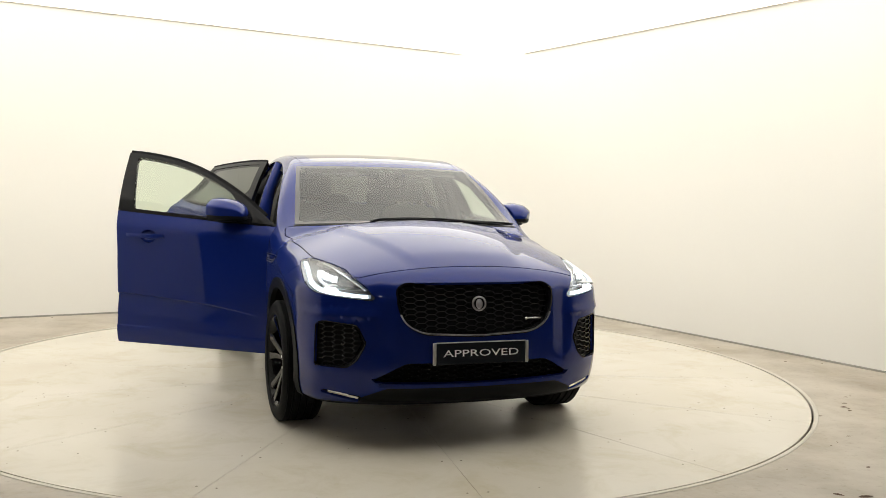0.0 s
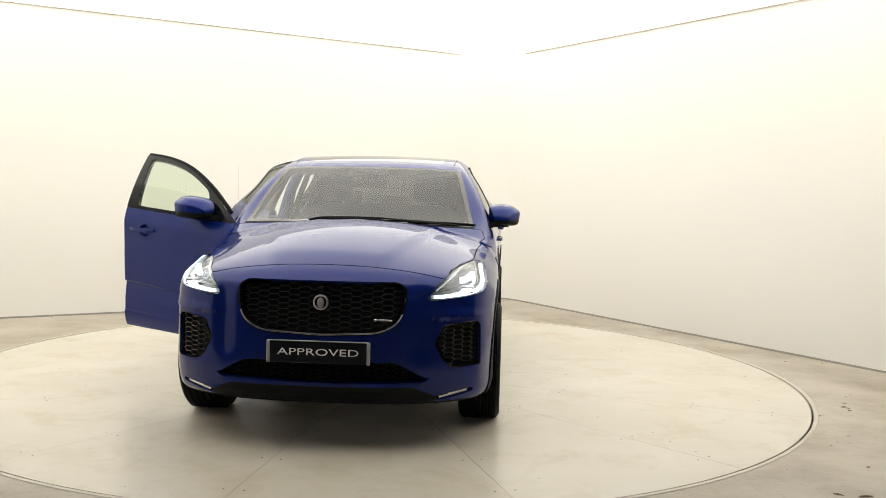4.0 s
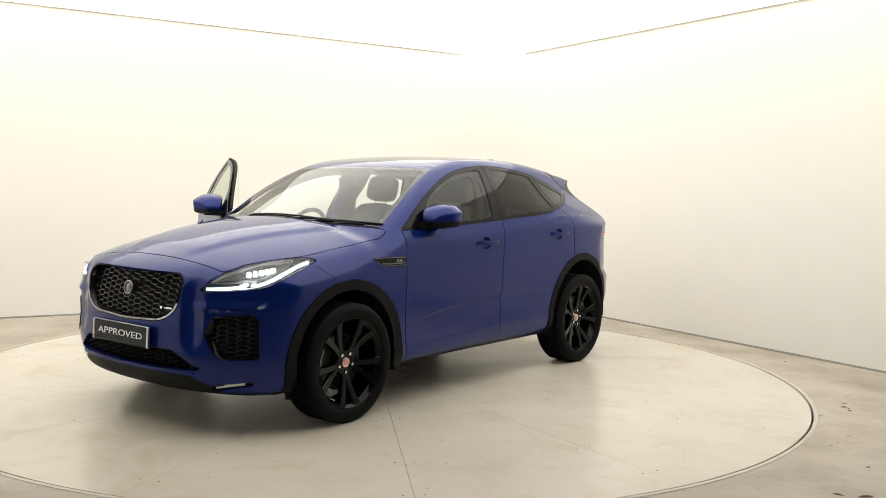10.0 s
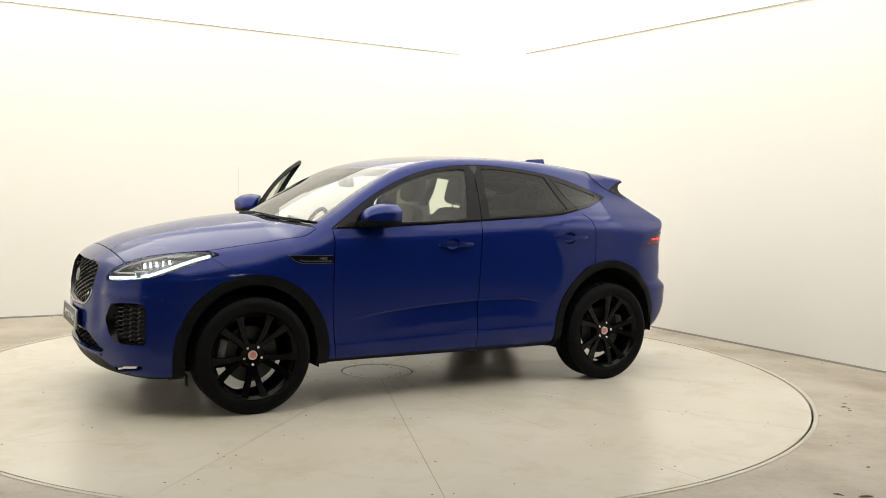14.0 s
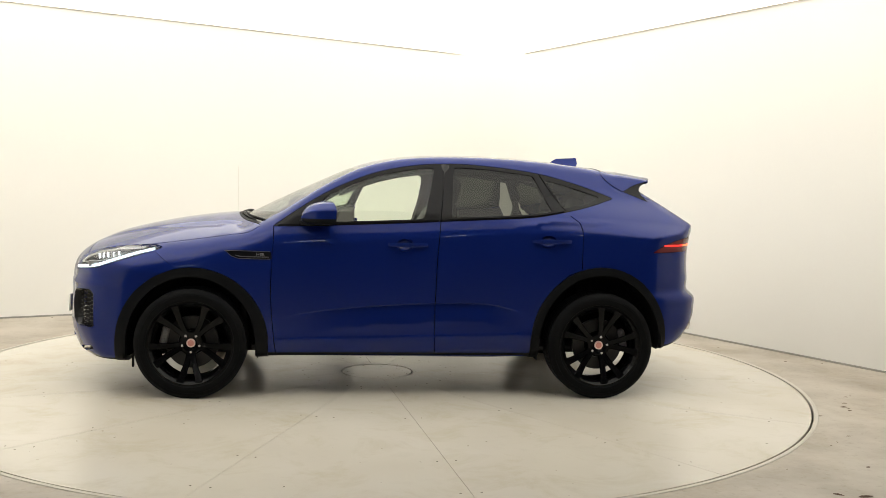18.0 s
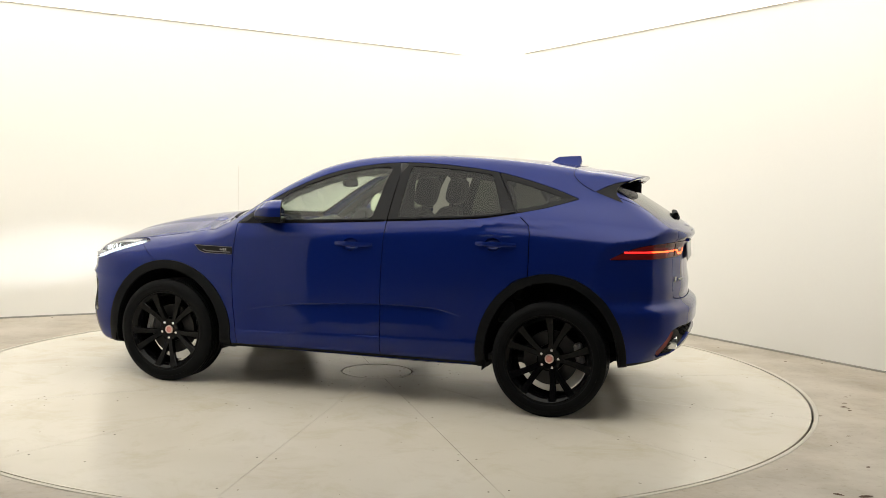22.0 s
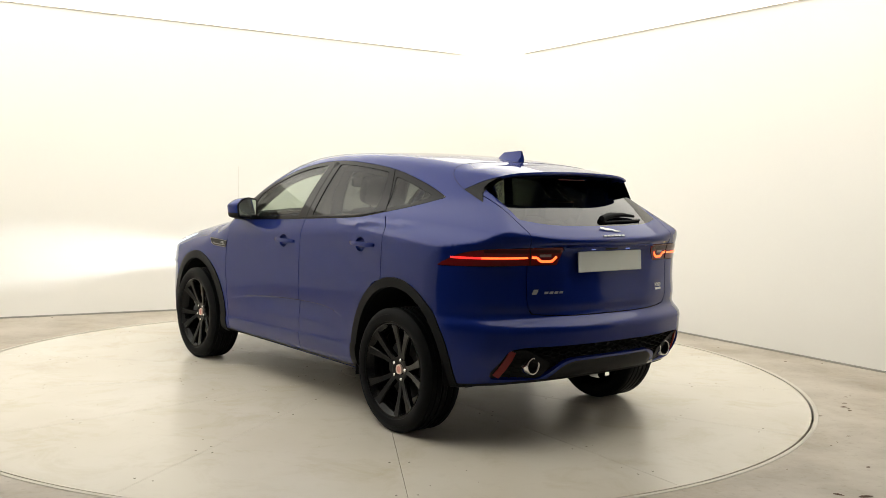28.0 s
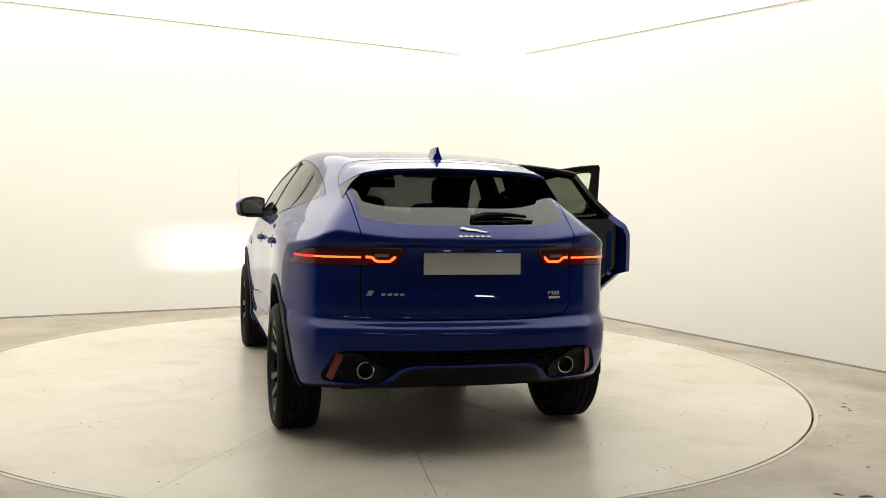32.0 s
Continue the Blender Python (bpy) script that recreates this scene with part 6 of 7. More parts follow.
def mirror_bits(door, s):
    """Door mirror: blue shell with a flat shoulder, black lower half on a wedge-shaped foot, real mirror glass that looks back."""
    outline = eased([(0.842, 1.270), (0.925, 1.283), (0.985, 1.272), (1.034, 1.232), (1.022, 1.142), (0.995, 1.131), (0.850, 1.131), (0.842, 1.142)], 0.016, 4)
    n = len(outline)
    SPLIT = 1.172

    def at(y, z, t):
        f = max(0.0, 1 - t ** 2.4) ** 0.45
        swell = 0.030 * math.sin(math.pi * min(1.0, t * 1.25)) * max(0.0, (y - 0.90) / 0.13)
        py = 0.915 + (y - 0.915) * (0.30 + 0.70 * f) + swell
        pz = SPLIT + (z - SPLIT) * (f if z > SPLIT else 0.35 + 0.65 * f)
        return Vector((0.422 + 0.225 * t + 0.070 * (1.034 - y) / 0.19 * (1 - t), s * py, pz))

    shell, lower = bmesh.new(), bmesh.new()
    for bm, upper in ((shell, True), (lower, False)):
        pts = [(y, z) for y, z in outline]
        # the outline's half on one side of the split, from the outer side to the inner one
        half = sorted([p for p in pts if (p[1] >= SPLIT) == upper], key=lambda p: math.atan2(p[1] - SPLIT, p[0] - 0.935))
        if not upper:
            half = half[::-1]
        half = [(1.027, SPLIT)] + half + [(0.842, SPLIT)]
        rows = [[bm.verts.new(at(y, z, t)) for y, z in half] for t in (0.0, 0.10, 0.25, 0.42, 0.58, 0.72, 0.84, 0.92, 0.97, 0.995)]
        for a, b in zip(rows, rows[1:]):
            for k in range(len(half) - 1):
                bm.faces.new((a[k], a[k + 1], b[k + 1], b[k]))
        bm.faces.new(rows[-1])
        bmesh.ops.recalc_face_normals(bm, faces=bm.faces[:])
        centre = Vector((0.52, s * 0.93, SPLIT))
        if sum((f.calc_center_median() - centre).dot(f.normal) for f in bm.faces) < 0:
            bmesh.ops.reverse_faces(bm, faces=bm.faces[:])
    part("mirror_shell", shell, PAINT, door, "blue mirror shell")
    part("mirror_underside", lower, SATIN_BLACK, door, "black lower half of the mirror")
    foot = prism(eased([(0.705, 0.785), (0.560, 0.790), (0.465, 0.850), (0.470, 0.960), (0.560, 0.985), (0.640, 0.900)], 0.02, 3), 0.034, Matrix.Translation((0, 0, 1.124)))
    foot.transform(Matrix.Diagonal((1, s, 1, 1)))
    bmesh.ops.recalc_face_normals(foot, faces=foot.faces[:])
    part("mirror_foot", foot, SATIN_BLACK, door)

    def plate(q, depth, thick):
        bm = bmesh.new()
        c = (0.932, 1.205)
        a = [bm.verts.new(at(c[0] + (y - c[0]) * q, c[1] + (z - c[1]) * q, 0.0) + Vector((-depth, 0, 0))) for y, z in outline]
        b = [bm.verts.new(v.co + Vector((thick, 0, 0))) for v in a]
        bm.faces.new(a)
        bm.faces.new(b[::-1])
        for i in range(n):
            bm.faces.new((a[i], b[i], b[(i + 1) % n], a[(i + 1) % n]))
        bmesh.ops.recalc_face_normals(bm, faces=bm.faces[:])
        return bm
    part("mirror_rim", plate(0.985, 0.002, 0.016), SATIN_BLACK, door)
    part("mirror_glass", plate(0.84, 0.0055, 0.003), MIRROR, door)


VENT_GREY = shade("dull vent metal", (0.16, 0.16, 0.165), 0.35, 0.7)


def handle_bits(door, s, x, z):
    bar = bmesh.new()
    rows = []
    for t in np.linspace(-1, 1, 13):
        px = x + 0.130 * t
        lift = 0.026 * (1 - abs(t) ** 3.5) + 0.006
        w = 0.014 * (1 - 0.3 * abs(t) ** 4)
        yy = skin_side(px, z)
        rows.append([bar.verts.new((px, s * q, z + h)) for q, h in ((yy + lift, w), (yy + lift + 0.004, 0), (yy + lift, -w), (yy + lift - 0.016, -w * 0.9), (yy + lift - 0.016, w * 0.9))])
    for a, b in zip(rows, rows[1:]):
        for k in range(5):
            bar.faces.new((a[k], a[(k + 1) % 5], b[(k + 1) % 5], b[k]))
    bar.faces.new(rows[0])
    bar.faces.new(rows[-1][::-1])
    bmesh.ops.recalc_face_normals(bar, faces=bar.faces[:])
    part("handle", bar, PAINT, door, "blue door handle")
    # dished hollow behind the handle
    bowl = bmesh.new()
    rings = []
    hx, hz = (BOWLS[0] if x > -0.5 else BOWLS[1])
    for r, dep in ((1.0, -0.0005), (0.97, -0.010), (0.85, -0.024), (0.55, -0.034), (0.0, -0.037)):
        ring = []
        for k in range(28):
            a = 2 * math.pi * k / 28
            px, pz = hx + 0.055 * r * math.cos(a), hz + 0.043 * r * math.sin(a)
            ring.append(bowl.verts.new((px, s * (skin_side(px, pz) + dep), pz)))
        rings.append(ring)
    for a, b in zip(rings, rings[1:]):
        for k in range(28):
            bowl.faces.new((a[k], a[(k + 1) % 28], b[(k + 1) % 28], b[k]))
    bmesh.ops.remove_doubles(bowl, verts=bowl.verts[:], dist=1e-5)
    bmesh.ops.recalc_face_normals(bowl, faces=bowl.faces[:])
    part("handle_bowl", bowl, PAINT, door)


for s in (1, -1):
    mirror_bits(DOORS["f", s], s)
    handle_bits(DOORS["f", s], s, -0.042, 1.010)
    handle_bits(DOORS["r", s], s, -0.992, 1.048)
    # side vent blade in the wing, with its small lettering
    blade = [(0.838, 0.952), (1.02, 0.957), (1.135, 0.958), (1.09, 0.920), (1.04, 0.903), (0.838, 0.900)]
    bm = bmesh.new()
    a = [bm.verts.new((x, s * (skin_side(x, z) + 0.003), z)) for x, z in eased(blade, 0.012, 2)]
    b = [bm.verts.new((x, s * (skin_side(x, z) - 0.01), z)) for x, z in eased(blade, 0.012, 2)]
    bm.faces.new(a)
    for i in range(len(a)):
        bm.faces.new((a[i], a[(i + 1) % len(a)], b[(i + 1) % len(a)], b[i]))
    bmesh.ops.recalc_face_normals(bm, faces=bm.faces[:])
    vent = part("side_vent", bm, GLOSS_BLACK, car, "black side vent trim")
    pts = [(0.842, 0.903), (0.95, 0.9035), (1.045, 0.906), (1.090, 0.921), (1.130, 0.9545), (1.02, 0.9535), (0.842, 0.9500)]
    part("vent_edge", ribbon([(x, s * (skin_side(x, z) + 0.005), z) for x, z in pts], [(0, s, 0)] * 7, 0.0035, 0.006), VENT_GREY, vent, "thin grey outline")
    pts = [(0.850, 0.916), (0.95, 0.9165), (1.03, 0.918), (1.062, 0.926)]
    part("vent_wing", ribbon([(x, s * (skin_side(x, z) + 0.005), z) for x, z in pts], [(0, s, 0)] * 4, 0.006, 0.004), VENT_GREY, vent)
    side_m = Matrix(((-s, 0, 0, 0), (0, 0, s, 0), (0, 1, 0, 0), (0, 0, 0, 1)))
    lettering("vent_lettering", "HSE", 0.021, Matrix.Translation((0.905, s * (skin_side(0.905, 0.93) + 0.004), 0.932)) @ side_m, SILVER, vent, 0.001, 1.5)
    # belt strip under the windows
    xs = np.linspace(0.80, -0.24, 14)
    part("belt_strip", ribbon([(x, s * (skin_side(x, float(DLO_LOW(x)) + 0.006) + 0.004), float(DLO_LOW(x)) + 0.004) for x in xs], [(0, s, 0.2)] * 14, 0.014, 0.008), GLOSS_BLACK, DOORS["f", s])
    xs = np.linspace(-0.255, -1.09, 14)
    part("belt_strip", ribbon([(x, s * (skin_side(x, float(DLO_LOW(x)) + 0.006) + 0.004), float(DLO_LOW(x)) + 0.004) for x in xs], [(0, s, 0.2)] * 14, 0.014, 0.008), GLOSS_BLACK, DOORS["r", s])
    # inner side of the doors: card, armrest, pocket, grab handle
    for which, x0, x1 in (("f", 0.76, -0.20), ("r", -0.28, -1.13)):
        door = DOORS[which, s]
        y = 0.815
        bm = bmesh.new()
        top = 1.125 if which == "f" else 1.165
        if which == "f":
            outl = [(x0, top), (x0, 0.45), (x0 - 0.06, 0.33), (x1, 0.33), (x1, top + 0.03)]
        else:
            outl = [(x0, top), (x0, 0.33), (-0.80, 0.33), (-0.86, 0.55), (-0.98, 0.76), (x1, 0.88), (x1, top + 0.04)]
        card = prism(eased(outl, 0.04, 3), 0.05, Matrix.Translation((0, s * (y + 0.0), 0)) @ pose(0, 0, 0, 90, 0, 0) if s < 0 else Matrix.Translation((0, y + 0.05, 0)) @ pose(0, 0, 0, 90, 0, 0), 0.01)
        part("door_card", card, TRIM, door, "black door lining")
        xm = (x0 + x1) / 2
        part("armrest", rounded_box(0.52, 0.07, 0.06, 0.02, 2, Matrix.Translation((xm - 0.02, s * 0.785, 0.80))), LEATHER, door)
        part("door_pull", rounded_box(0.20, 0.03, 0.03, 0.012, 2, Matrix.Translation((xm + 0.1, s * 0.785, 0.95))), SILVER, door)
        part("door_shut_face", rounded_box(0.012, 0.060, 0.70, 0.004, 1, Matrix.Translation((x1 + 0.01 if which == "f" else x1 + 0.02, s * 0.812, 0.70 if which == "f" else 0.98)) @ Matrix.Diagonal((1, 1, 1 if which == "f" else 0.42, 1))), PAINT, door)
        # upper frame: the part that the roof rail hides when the door is shut
        xs = np.linspace(0.74, -0.285, 16) if which == "f" else np.linspace(-0.31, -0.95, 12)
        if s < 0:
            part("window_frame_flange", ribbon([(x, s * (skin_side(x, min(float(DLO_TOP(x)), 1.53)) - 0.016), float(DLO_TOP(x)) + 0.002) for x in xs], [(0, s, 0.4)] * len(xs), 0.026, 0.018), SATIN_BLACK, door)

# windscreen wipers, resting on the cowl
for y0, y1, y2 in ((-0.30, 0.02, 0.30), (0.20, 0.48, 0.66)):
    def on_glass(y, d=0.014):
        x = 1.098 - 0.185 * (y / 0.76) ** 2
        return Vector((x, y, skin_top(x, y) + d))
    arm = part("wiper", tube([on_glass(y0, 0.0), on_glass(y0 + 0.05, 0.012), on_glass(y1, 0.010), on_glass(y2, 0.006)], [0.010, 0.008, 0.006, 0.004], 8), SATIN_BLACK, car, "black windscreen wiper")
    part("wiper_blade", tube([on_glass(y, 0.006) + Vector((-0.022, 0, 0.010)) for y in np.linspace(y1 - 0.26, y2 + 0.10, 7)], 0.006, 6), SATIN_BLACK, arm)
# ---- inside: seats, dashboard, wheel, lining ----


def cushion(sx, sy, sz, m, puff=0.03):
    """A stuffed block: rounded and slightly bulging."""
    bm = bmesh.new()
    bmesh.ops.create_cube(bm, size=1)
    bmesh.ops.subdivide_edges(bm, edges=bm.edges[:], cuts=5, use_grid_fill=True)
    for v in bm.verts:
        x, y, z = v.co * 2
        p = 5
        k = (abs(x) ** p + abs(y) ** p + abs(z) ** p) ** (-1 / p) * max(abs(x), abs(y), abs(z))
        v.co = (x * k * sx / 2 + math.copysign(puff, x) * (1 - y * y) * (1 - z * z) * (abs(x) > 0.9), y * k * sy / 2, z * k * sz / 2 + math.copysign(puff, z) * (1 - y * y) * (1 - x * x) * (abs(z) > 0.9) * 0.5)
    bm.transform(m)
    return bm


def front_seat(y):
    seat = part("front_seat", cushion(0.52, 0.50, 0.17, pose(0.13, y, 0.56, 0, -6, 0)), LEATHER, car, "dark leather front seat")
    part("backrest", cushion(0.15, 0.48, 0.66, pose(-0.22, y, 0.91, 0, -19, 0)), LEATHER, seat)
    for s in (1, -1):
        part("side_bolster", cushion(0.14, 0.10, 0.52, pose(-0.18, y + s * 0.22, 0.86, 0, -19, 0), 0.01), LEATHER, seat)
        part("headrest_post", tube([(-0.335, y + s * 0.055, 1.20), (-0.352, y + s * 0.055, 1.30)], 0.006), CHROME, seat)
    part("headrest", cushion(0.11, 0.27, 0.19, pose(-0.365, y, 1.355, 0, -14, 0), 0.012), LEATHER, seat)
    part("seat_base", rounded_box(0.45, 0.42, 0.18, 0.03, 2, Matrix.Translation((0.10, y, 0.40))), TRIM, seat)


front_seat(0.37)
front_seat(-0.37)
bench = part("rear_seat", cushion(0.50, 1.26, 0.17, pose(-0.80, 0, 0.60, 0, -8, 0)), LEATHER, car, "dark leather rear bench")
part("backrest", cushion(0.15, 1.26, 0.60, pose(-1.13, 0, 0.92, 0, -22, 0)), LEATHER, bench)
for y in (0.42, 0.0, -0.42):
    part("headrest", cushion(0.09, 0.25, 0.13 if y else 0.10, pose(-1.255, y, 1.262 if y else 1.235, 0, -16, 0), 0.01), LEATHER, bench)
# dashboard sweeping under the windscreen
bm = bmesh.new()
rows = []
for i in range(13):
    y = -0.74 + 1.48 * i / 12
    hood = 0.045 * math.exp(-((y + 0.37) / 0.20) ** 2)
    xf = 1.00 - 0.17 * (y / 0.76) ** 2
    rows.append([bm.verts.new(p) for p in ((xf, y, 1.055), (0.86, y, 1.085 + hood * 0.4), (0.70, y, 1.085 + hood), (0.60, y, 1.065 + hood), (0.575, y, 1.02 + hood * 0.5), (0.60, y, 0.90), (0.64, y, 0.72), (0.74, y, 0.62))])
for a, b in zip(rows, rows[1:]):
    for k in range(7):
        bm.faces.new((a[k], a[k + 1], b[k + 1], b[k]))
bmesh.ops.recalc_face_normals(bm, faces=bm.faces[:])
dash = part("dashboard", bm, TRIM, car, "black dashboard")
part("centre_screen", rounded_box(0.02, 0.25, 0.13, 0.006, 2, Matrix.Translation((0.585, 0, 0.965)) @ pose(0, 0, 0, 0, -12, 0)), GLOSS_BLACK, dash)
part("centre_console", rounded_box(0.95, 0.22, 0.28, 0.05, 3, Matrix.Translation((0.25, 0, 0.60))), TRIM, car)
ring = [Vector((0, 0.182 * math.cos(2 * math.pi * k / 40), 0.176 * math.sin(2 * math.pi * k / 40))) for k in range(40)]
mw = Matrix.Translation((0.475, -0.37, 1.035)) @ pose(0, 0, 0, 0, -24, 0)
sw = part("steering_wheel", tube([mw @ p for p in ring], 0.0155, 10, True), LEATHER, car, "black leather steering wheel")
part("wheel_boss", rounded_box(0.05, 0.15, 0.13, 0.03, 3, mw), TRIM, sw)
for ang in (0, 180, 270):
    a = radians(ang)
    part("wheel_spoke", tube([mw @ Vector((0, 0.06 * math.cos(a), 0.05 * math.sin(a))), mw @ Vector((0, 0.175 * math.cos(a), 0.168 * math.sin(a)))], [0.022, 0.013], 8), SILVER, sw)
part("steering_column", tube([mw @ Vector((0.02, 0, 0)), mw @ Vector((0.22, 0, -0.02))], 0.045, 12), TRIM, sw)
# roof lining with its mirror and sensor pod
bm = bmesh.new()
rows = []
for i in range(15):
    x = 0.22 - 1.72 * i / 14
    row = []
    for k in range(9):
        y = -1 + 2 * k / 8
        w = float(W_RAIL(x)) - 0.04
        row.append(bm.verts.new((x, y * w, min(float(top_at(np.array(x), np.array(y * w))) - 0.04, 2))))
    rows.append(row)
for a, b in zip(rows, rows[1:]):
    for k in range(8):
        bm.faces.new((a[k], a[k + 1], b[k + 1], b[k]))
bmesh.ops.recalc_face_normals(bm, faces=bm.faces[:])
part("roof_lining", bm, LINER, car)
pod = part("sensor_pod", rounded_box(0.10, 0.24, 0.045, 0.015, 2, pose(0.335, 0.0, 1.478, 0, 26, 0)), DARK, car)
part("sensor_cover", rounded_box(0.15, 0.22, 0.004, 0.001, 1, pose(0.335, 0.0, float(SCREEN_LINE(0.335)) - 0.013, 0, 21.8, 0)), DARK, pod)
for y in (0.035, -0.035):
    part("sensor_eye", lathe([(0.0, 0.004), (0.010, 0.003), (0.012, 0.0)], 16, pose(0.365, y, float(SCREEN_LINE(0.365)) - 0.012, 0, 21.8, 0)), SILVER, pod)
part("rear_view_mirror", rounded_box(0.03, 0.25, 0.07, 0.015, 2, pose(0.37, -0.01, 1.405, 0, 8, 0)), DARK, pod)
part("mirror_stalk", rounded_box(0.05, 0.11, 0.07, 0.015, 2, pose(0.39, 0.0, 1.435, 0, 8, 0)), DARK, pod)
for s in (1, -1):
    part("sun_visor", rounded_box(0.16, 0.36, 0.018, 0.008, 2, pose(0.24, s * 0.36, 1.478, 0, 14, 0)), LINER, car)
# floor, firewall, luggage cover and pillars
part("boot_floor", rounded_box(0.75, 1.16, 0.04, 0.01, 1, Matrix.Translation((-1.60, 0, 0.46))), TRIM, car)
part("cabin_floor", rounded_box(2.35, 1.50, 0.04, 0.01, 1, Matrix.Translation((-0.20, 0, 0.31))), TRIM, car)
part("firewall", rounded_box(0.04, 1.5, 0.75, 0.01, 1, Matrix.Translation((1.02, 0, 0.66))), DARK, car)
part("luggage_cover", rounded_box(0.60, 1.12, 0.03, 0.01, 1, Matrix.Translation((-1.58, 0, 1.03))), TRIM, car)
part("luggage_side", rounded_box(0.55, 0.03, 0.60, 0.01, 1, Matrix.Translation((-1.52, 0.60, 0.74))), DARK, car)
part("luggage_side", rounded_box(0.55, 0.03, 0.60, 0.01, 1, Matrix.Translation((-1.52, -0.60, 0.74))), DARK, car)
for s in (1, -1):
    part("pillar", tube([(-0.235, s * 0.735, 0.34), (-0.235, s * 0.765, 0.75), (-0.255, s * 0.770, 1.12), (-0.275, s * 0.720, 1.34), (-0.30, s * 0.64, 1.525)], [0.075, 0.065, 0.055, 0.042, 0.04], 10), PAINT if s < 0 else TRIM, car)
    part("pillar", tube([(-1.06, s * 0.76, 1.12), (-1.03, s * 0.69, 1.30), (-0.95, s * 0.575, 1.47)], [0.07, 0.04, 0.035], 10), TRIM, car)
    part("pillar", tube([(-1.36, s * 0.64, 1.15), (-1.49, s * 0.545, 1.30), (-1.55, s * 0.46, 1.41)], [0.10, 0.07, 0.04], 10), TRIM, car)
    part("pillar", tube([(0.80, s * 0.78, 1.10), (0.55, s * 0.715, 1.275), (0.30, s * 0.655, 1.43), (0.10, s * 0.63, 1.495)], 0.028, 10), TRIM, car)
    rows, bm = [], bmesh.new()
    for z, xf, xr, y in ((0.50, -0.13, -0.42, 0.735), (0.85, -0.15, -0.41, 0.735), (1.10, -0.17, -0.395, 0.715), (1.29, -0.222, -0.37, 0.665), (1.41, -0.245, -0.36, 0.622), (1.455, -0.235, -0.37, 0.605), (1.49, -0.19, -0.40, 0.590)):
        rows.append([bm.verts.new((px, s * py, z)) for px, py in ((xf, y), (xf - 0.02, y - 0.025), (xr + 0.02, y - 0.025), (xr, y))])
    for a, b in zip(rows, rows[1:]):
        for k in range(3):
            bm.faces.new((a[k], a[k + 1], b[k + 1], b[k]))
        bm.faces.new((a[3], a[0], b[0], b[3]))
    bmesh.ops.recalc_face_normals(bm, faces=bm.faces[:])
    part("pillar_trim", bm, TRIM, car, "dark inner trim of the door pillar")
    xs = np.linspace(0.42, -1.05, 18)
    part("rail_trim", ribbon([(x, s * (skin_side(x, float(DLO_TOP(x)) - 0.034) - 0.050), float(DLO_TOP(x)) - 0.034) for x in xs], [(0, s, 0.4)] * 18, 0.066, 0.012), TRIM, car, "dark inner trim of the roof rail")
    part("door_sill", rounded_box(1.60, 0.12, 0.14, 0.02, 2, Matrix.Translation((-0.05, s * 0.79, 0.335))), PAINT, car)
    part("inner_quarter", rounded_box(0.5, 0.04, 0.25, 0.02, 2, Matrix.Translation((-1.25, s * 0.74, 1.01))), TRIM, car)
# ---- crumbs and marks on the floor ----
def crumb(size, seed):
    rnd = random.Random(seed)
    bm = bmesh.new()
    n = 7
    low = [bm.verts.new((size * (0.6 + 0.5 * rnd.random()) * math.cos(2 * math.pi * k / n), size * 0.45 * (0.6 + 0.5 * rnd.random()) * math.sin(2 * math.pi * k / n), 0)) for k in range(n)]
    top = bm.verts.new((0, 0, size * 0.16))
    for k in range(n):
        bm.faces.new((low[k], low[(k + 1) % n], top))
    return bm


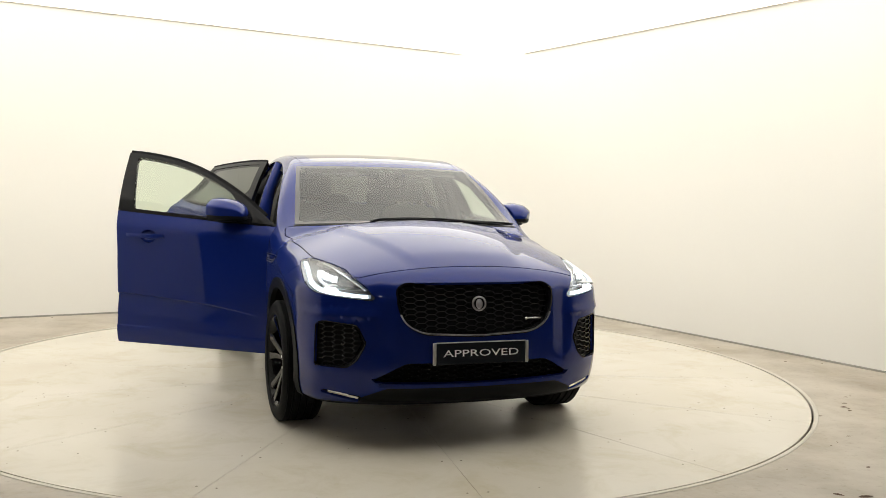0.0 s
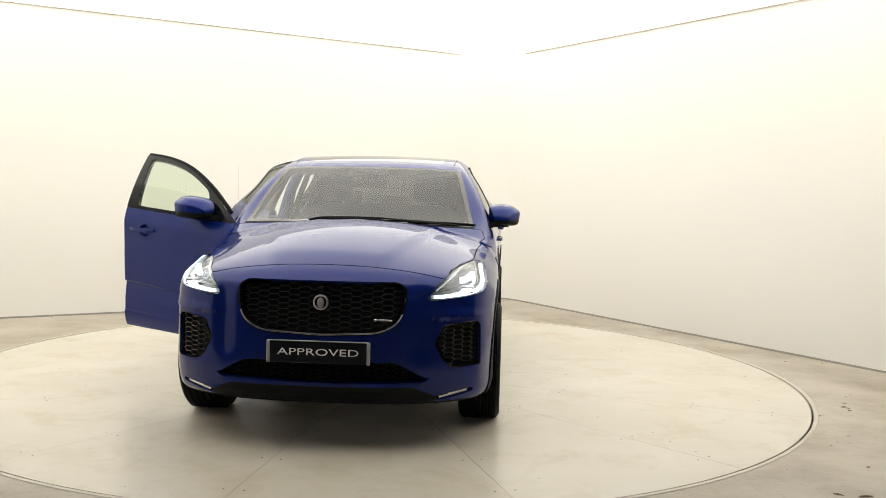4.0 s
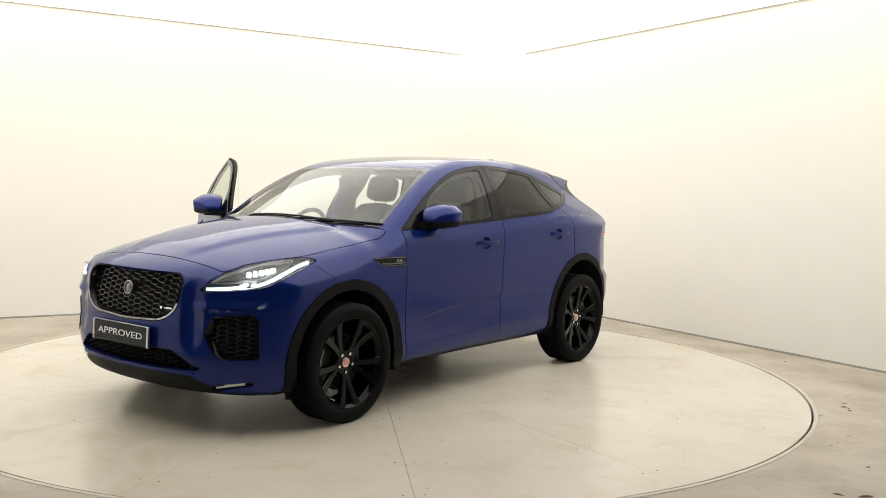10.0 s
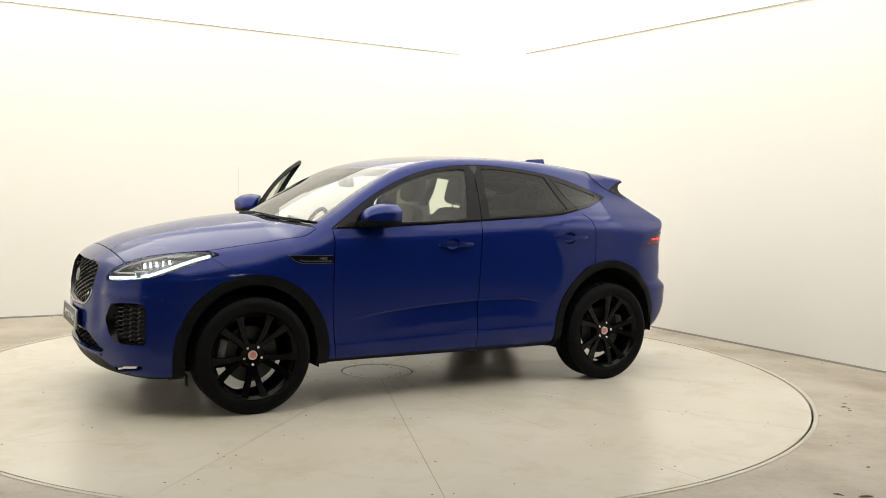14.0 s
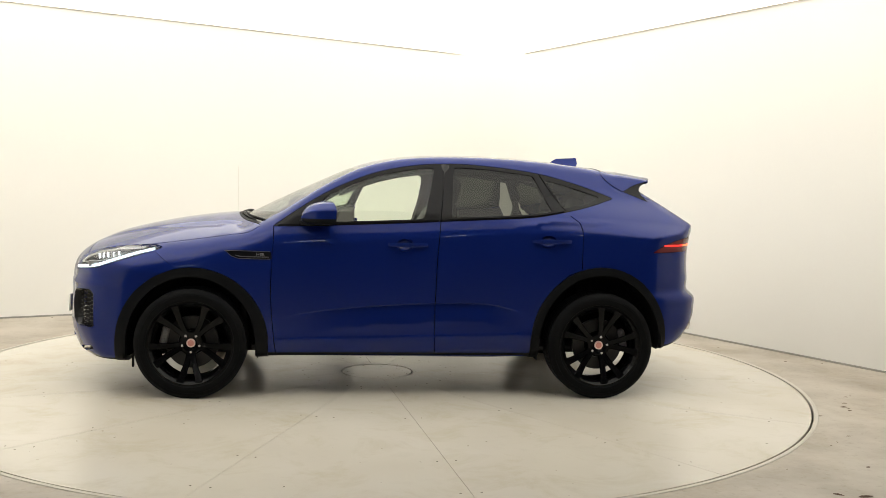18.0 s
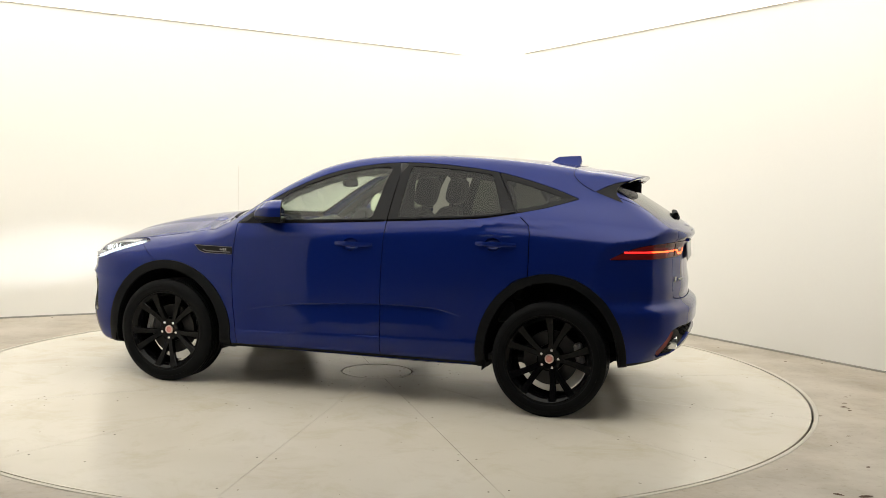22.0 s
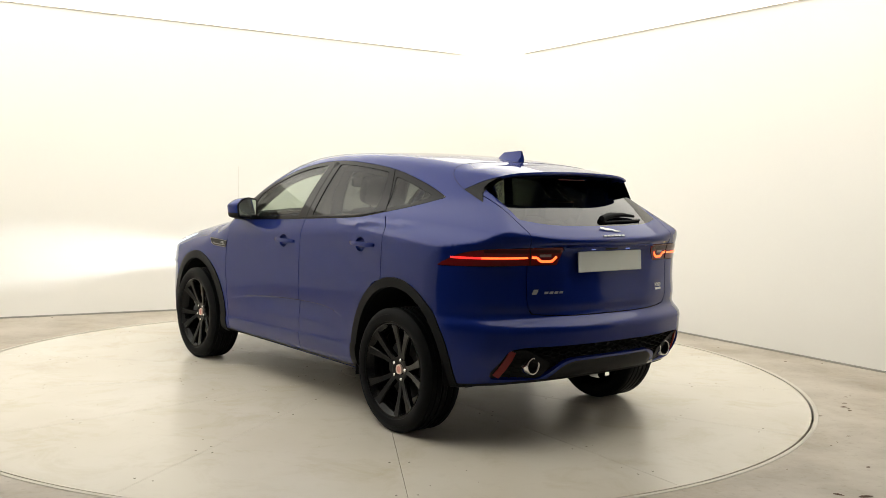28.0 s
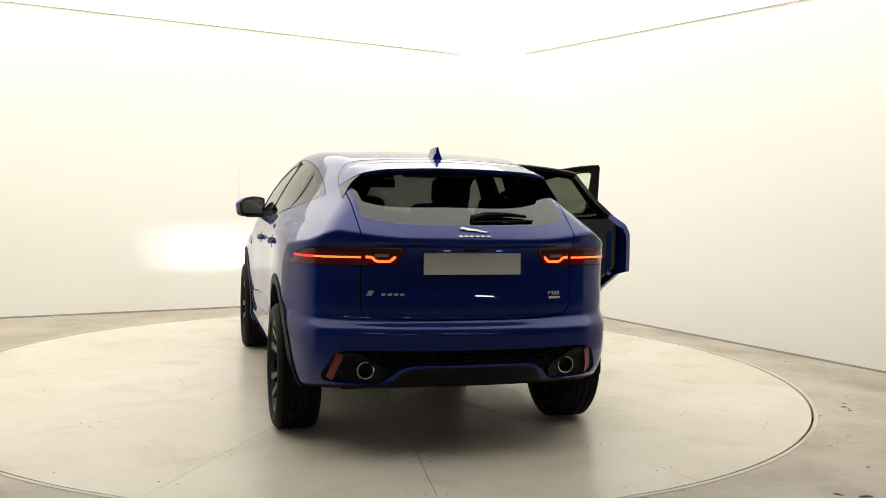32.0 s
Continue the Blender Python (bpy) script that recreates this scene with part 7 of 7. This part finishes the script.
CRUMBS = [mesh_of("leaf_crumb", crumb(0.022, k), LITTER) for k in range(4)]
for k, (x, y, size, turn) in enumerate(((3.25, -0.736, 0.9, 5), (3.30, -0.698, 0.6, 70), (3.144, -0.923, 1.0, 5), (3.085, -1.030, 1.5, 0), (3.100, -1.066, 0.9, 120), (3.077, -1.13, 1.0, 20), (2.808, -1.277, 0.9, 10), (3.387, 0.561, 0.9, 0), (3.667, 0.487, 0.6, 30),
                                       (2.177, -2.779, 1.6, 150), (2.296, -2.808, 1.9, 10), (2.10, -2.391, 0.5, 40),
                                       (2.75, -1.75, 0.7, 0), (2.55, -1.95, 0.6, 60), (2.62, -1.88, 0.5, 90), (2.55, -2.35, 1.1, 20), (2.72, -2.32, 1.2, 130), (3.05, 1.20, 0.7, 30), (-2.6, -2.0, 0.6, 10), (-3.2, 2.45, 0.9, 60), (2.95, 1.55, 0.5, 15))):
    ob = tagged(new("leaf_crumb", CRUMBS[k % 4]), "dry brown leaf crumb on the concrete", "leaf", "leaf crumbs on the floor")
    ob.matrix_basis = Matrix.Translation((x, y, 0.001)) @ pose(0, 0, 0, 0, 0, turn) @ Matrix.Scale(size, 4)
# dark specks and scuffs that turn with the deck, as parts of it
rnd = random.Random(5)
SPECKS = [mesh_of("speck", crumb(0.008, 40 + k), SEAM) for k in range(3)]
for k in range(130):
    r, a = 2.95 * math.sqrt(0.03 + 0.97 * rnd.random()), rnd.random() * 6.283
    ob = new("speck", SPECKS[k % 3])
    ob.parent = turntable
    ob.matrix_basis = Matrix.Translation((r * math.cos(a), r * math.sin(a), 0.0005)) @ pose(0, 0, 0, 0, 0, rnd.random() * 360) @ Matrix.Scale(0.5 + 0.9 * rnd.random() ** 2, 4)


# grit gathered in the joint of the centre plate
for k in range(34):
    r, a = 0.17 + 0.14 * rnd.random(), rnd.random() * 6.283
    ob = new("speck", SPECKS[k % 3])
    ob.parent = turntable
    ob.matrix_basis = Matrix.Translation((r * math.cos(a), r * math.sin(a), 0.0002)) @ pose(0, 0, 0, 0, 0, rnd.random() * 360) @ Matrix.Scale(0.7 + 1.3 * rnd.random() ** 2, 4)


def motions():
    """The deck and the car turn together, clockwise seen from above."""
    deck, ride = [], []
    for k in range(33):
        turn = pose(0, 0, 0, 0, 0, START + PACE * k)
        deck.append((float(k), turn))
        ride.append((float(k), turn @ Matrix.Translation((*OFFSET, 0.0))))
    walk(turntable, deck)
    walk(car, ride)


motions()
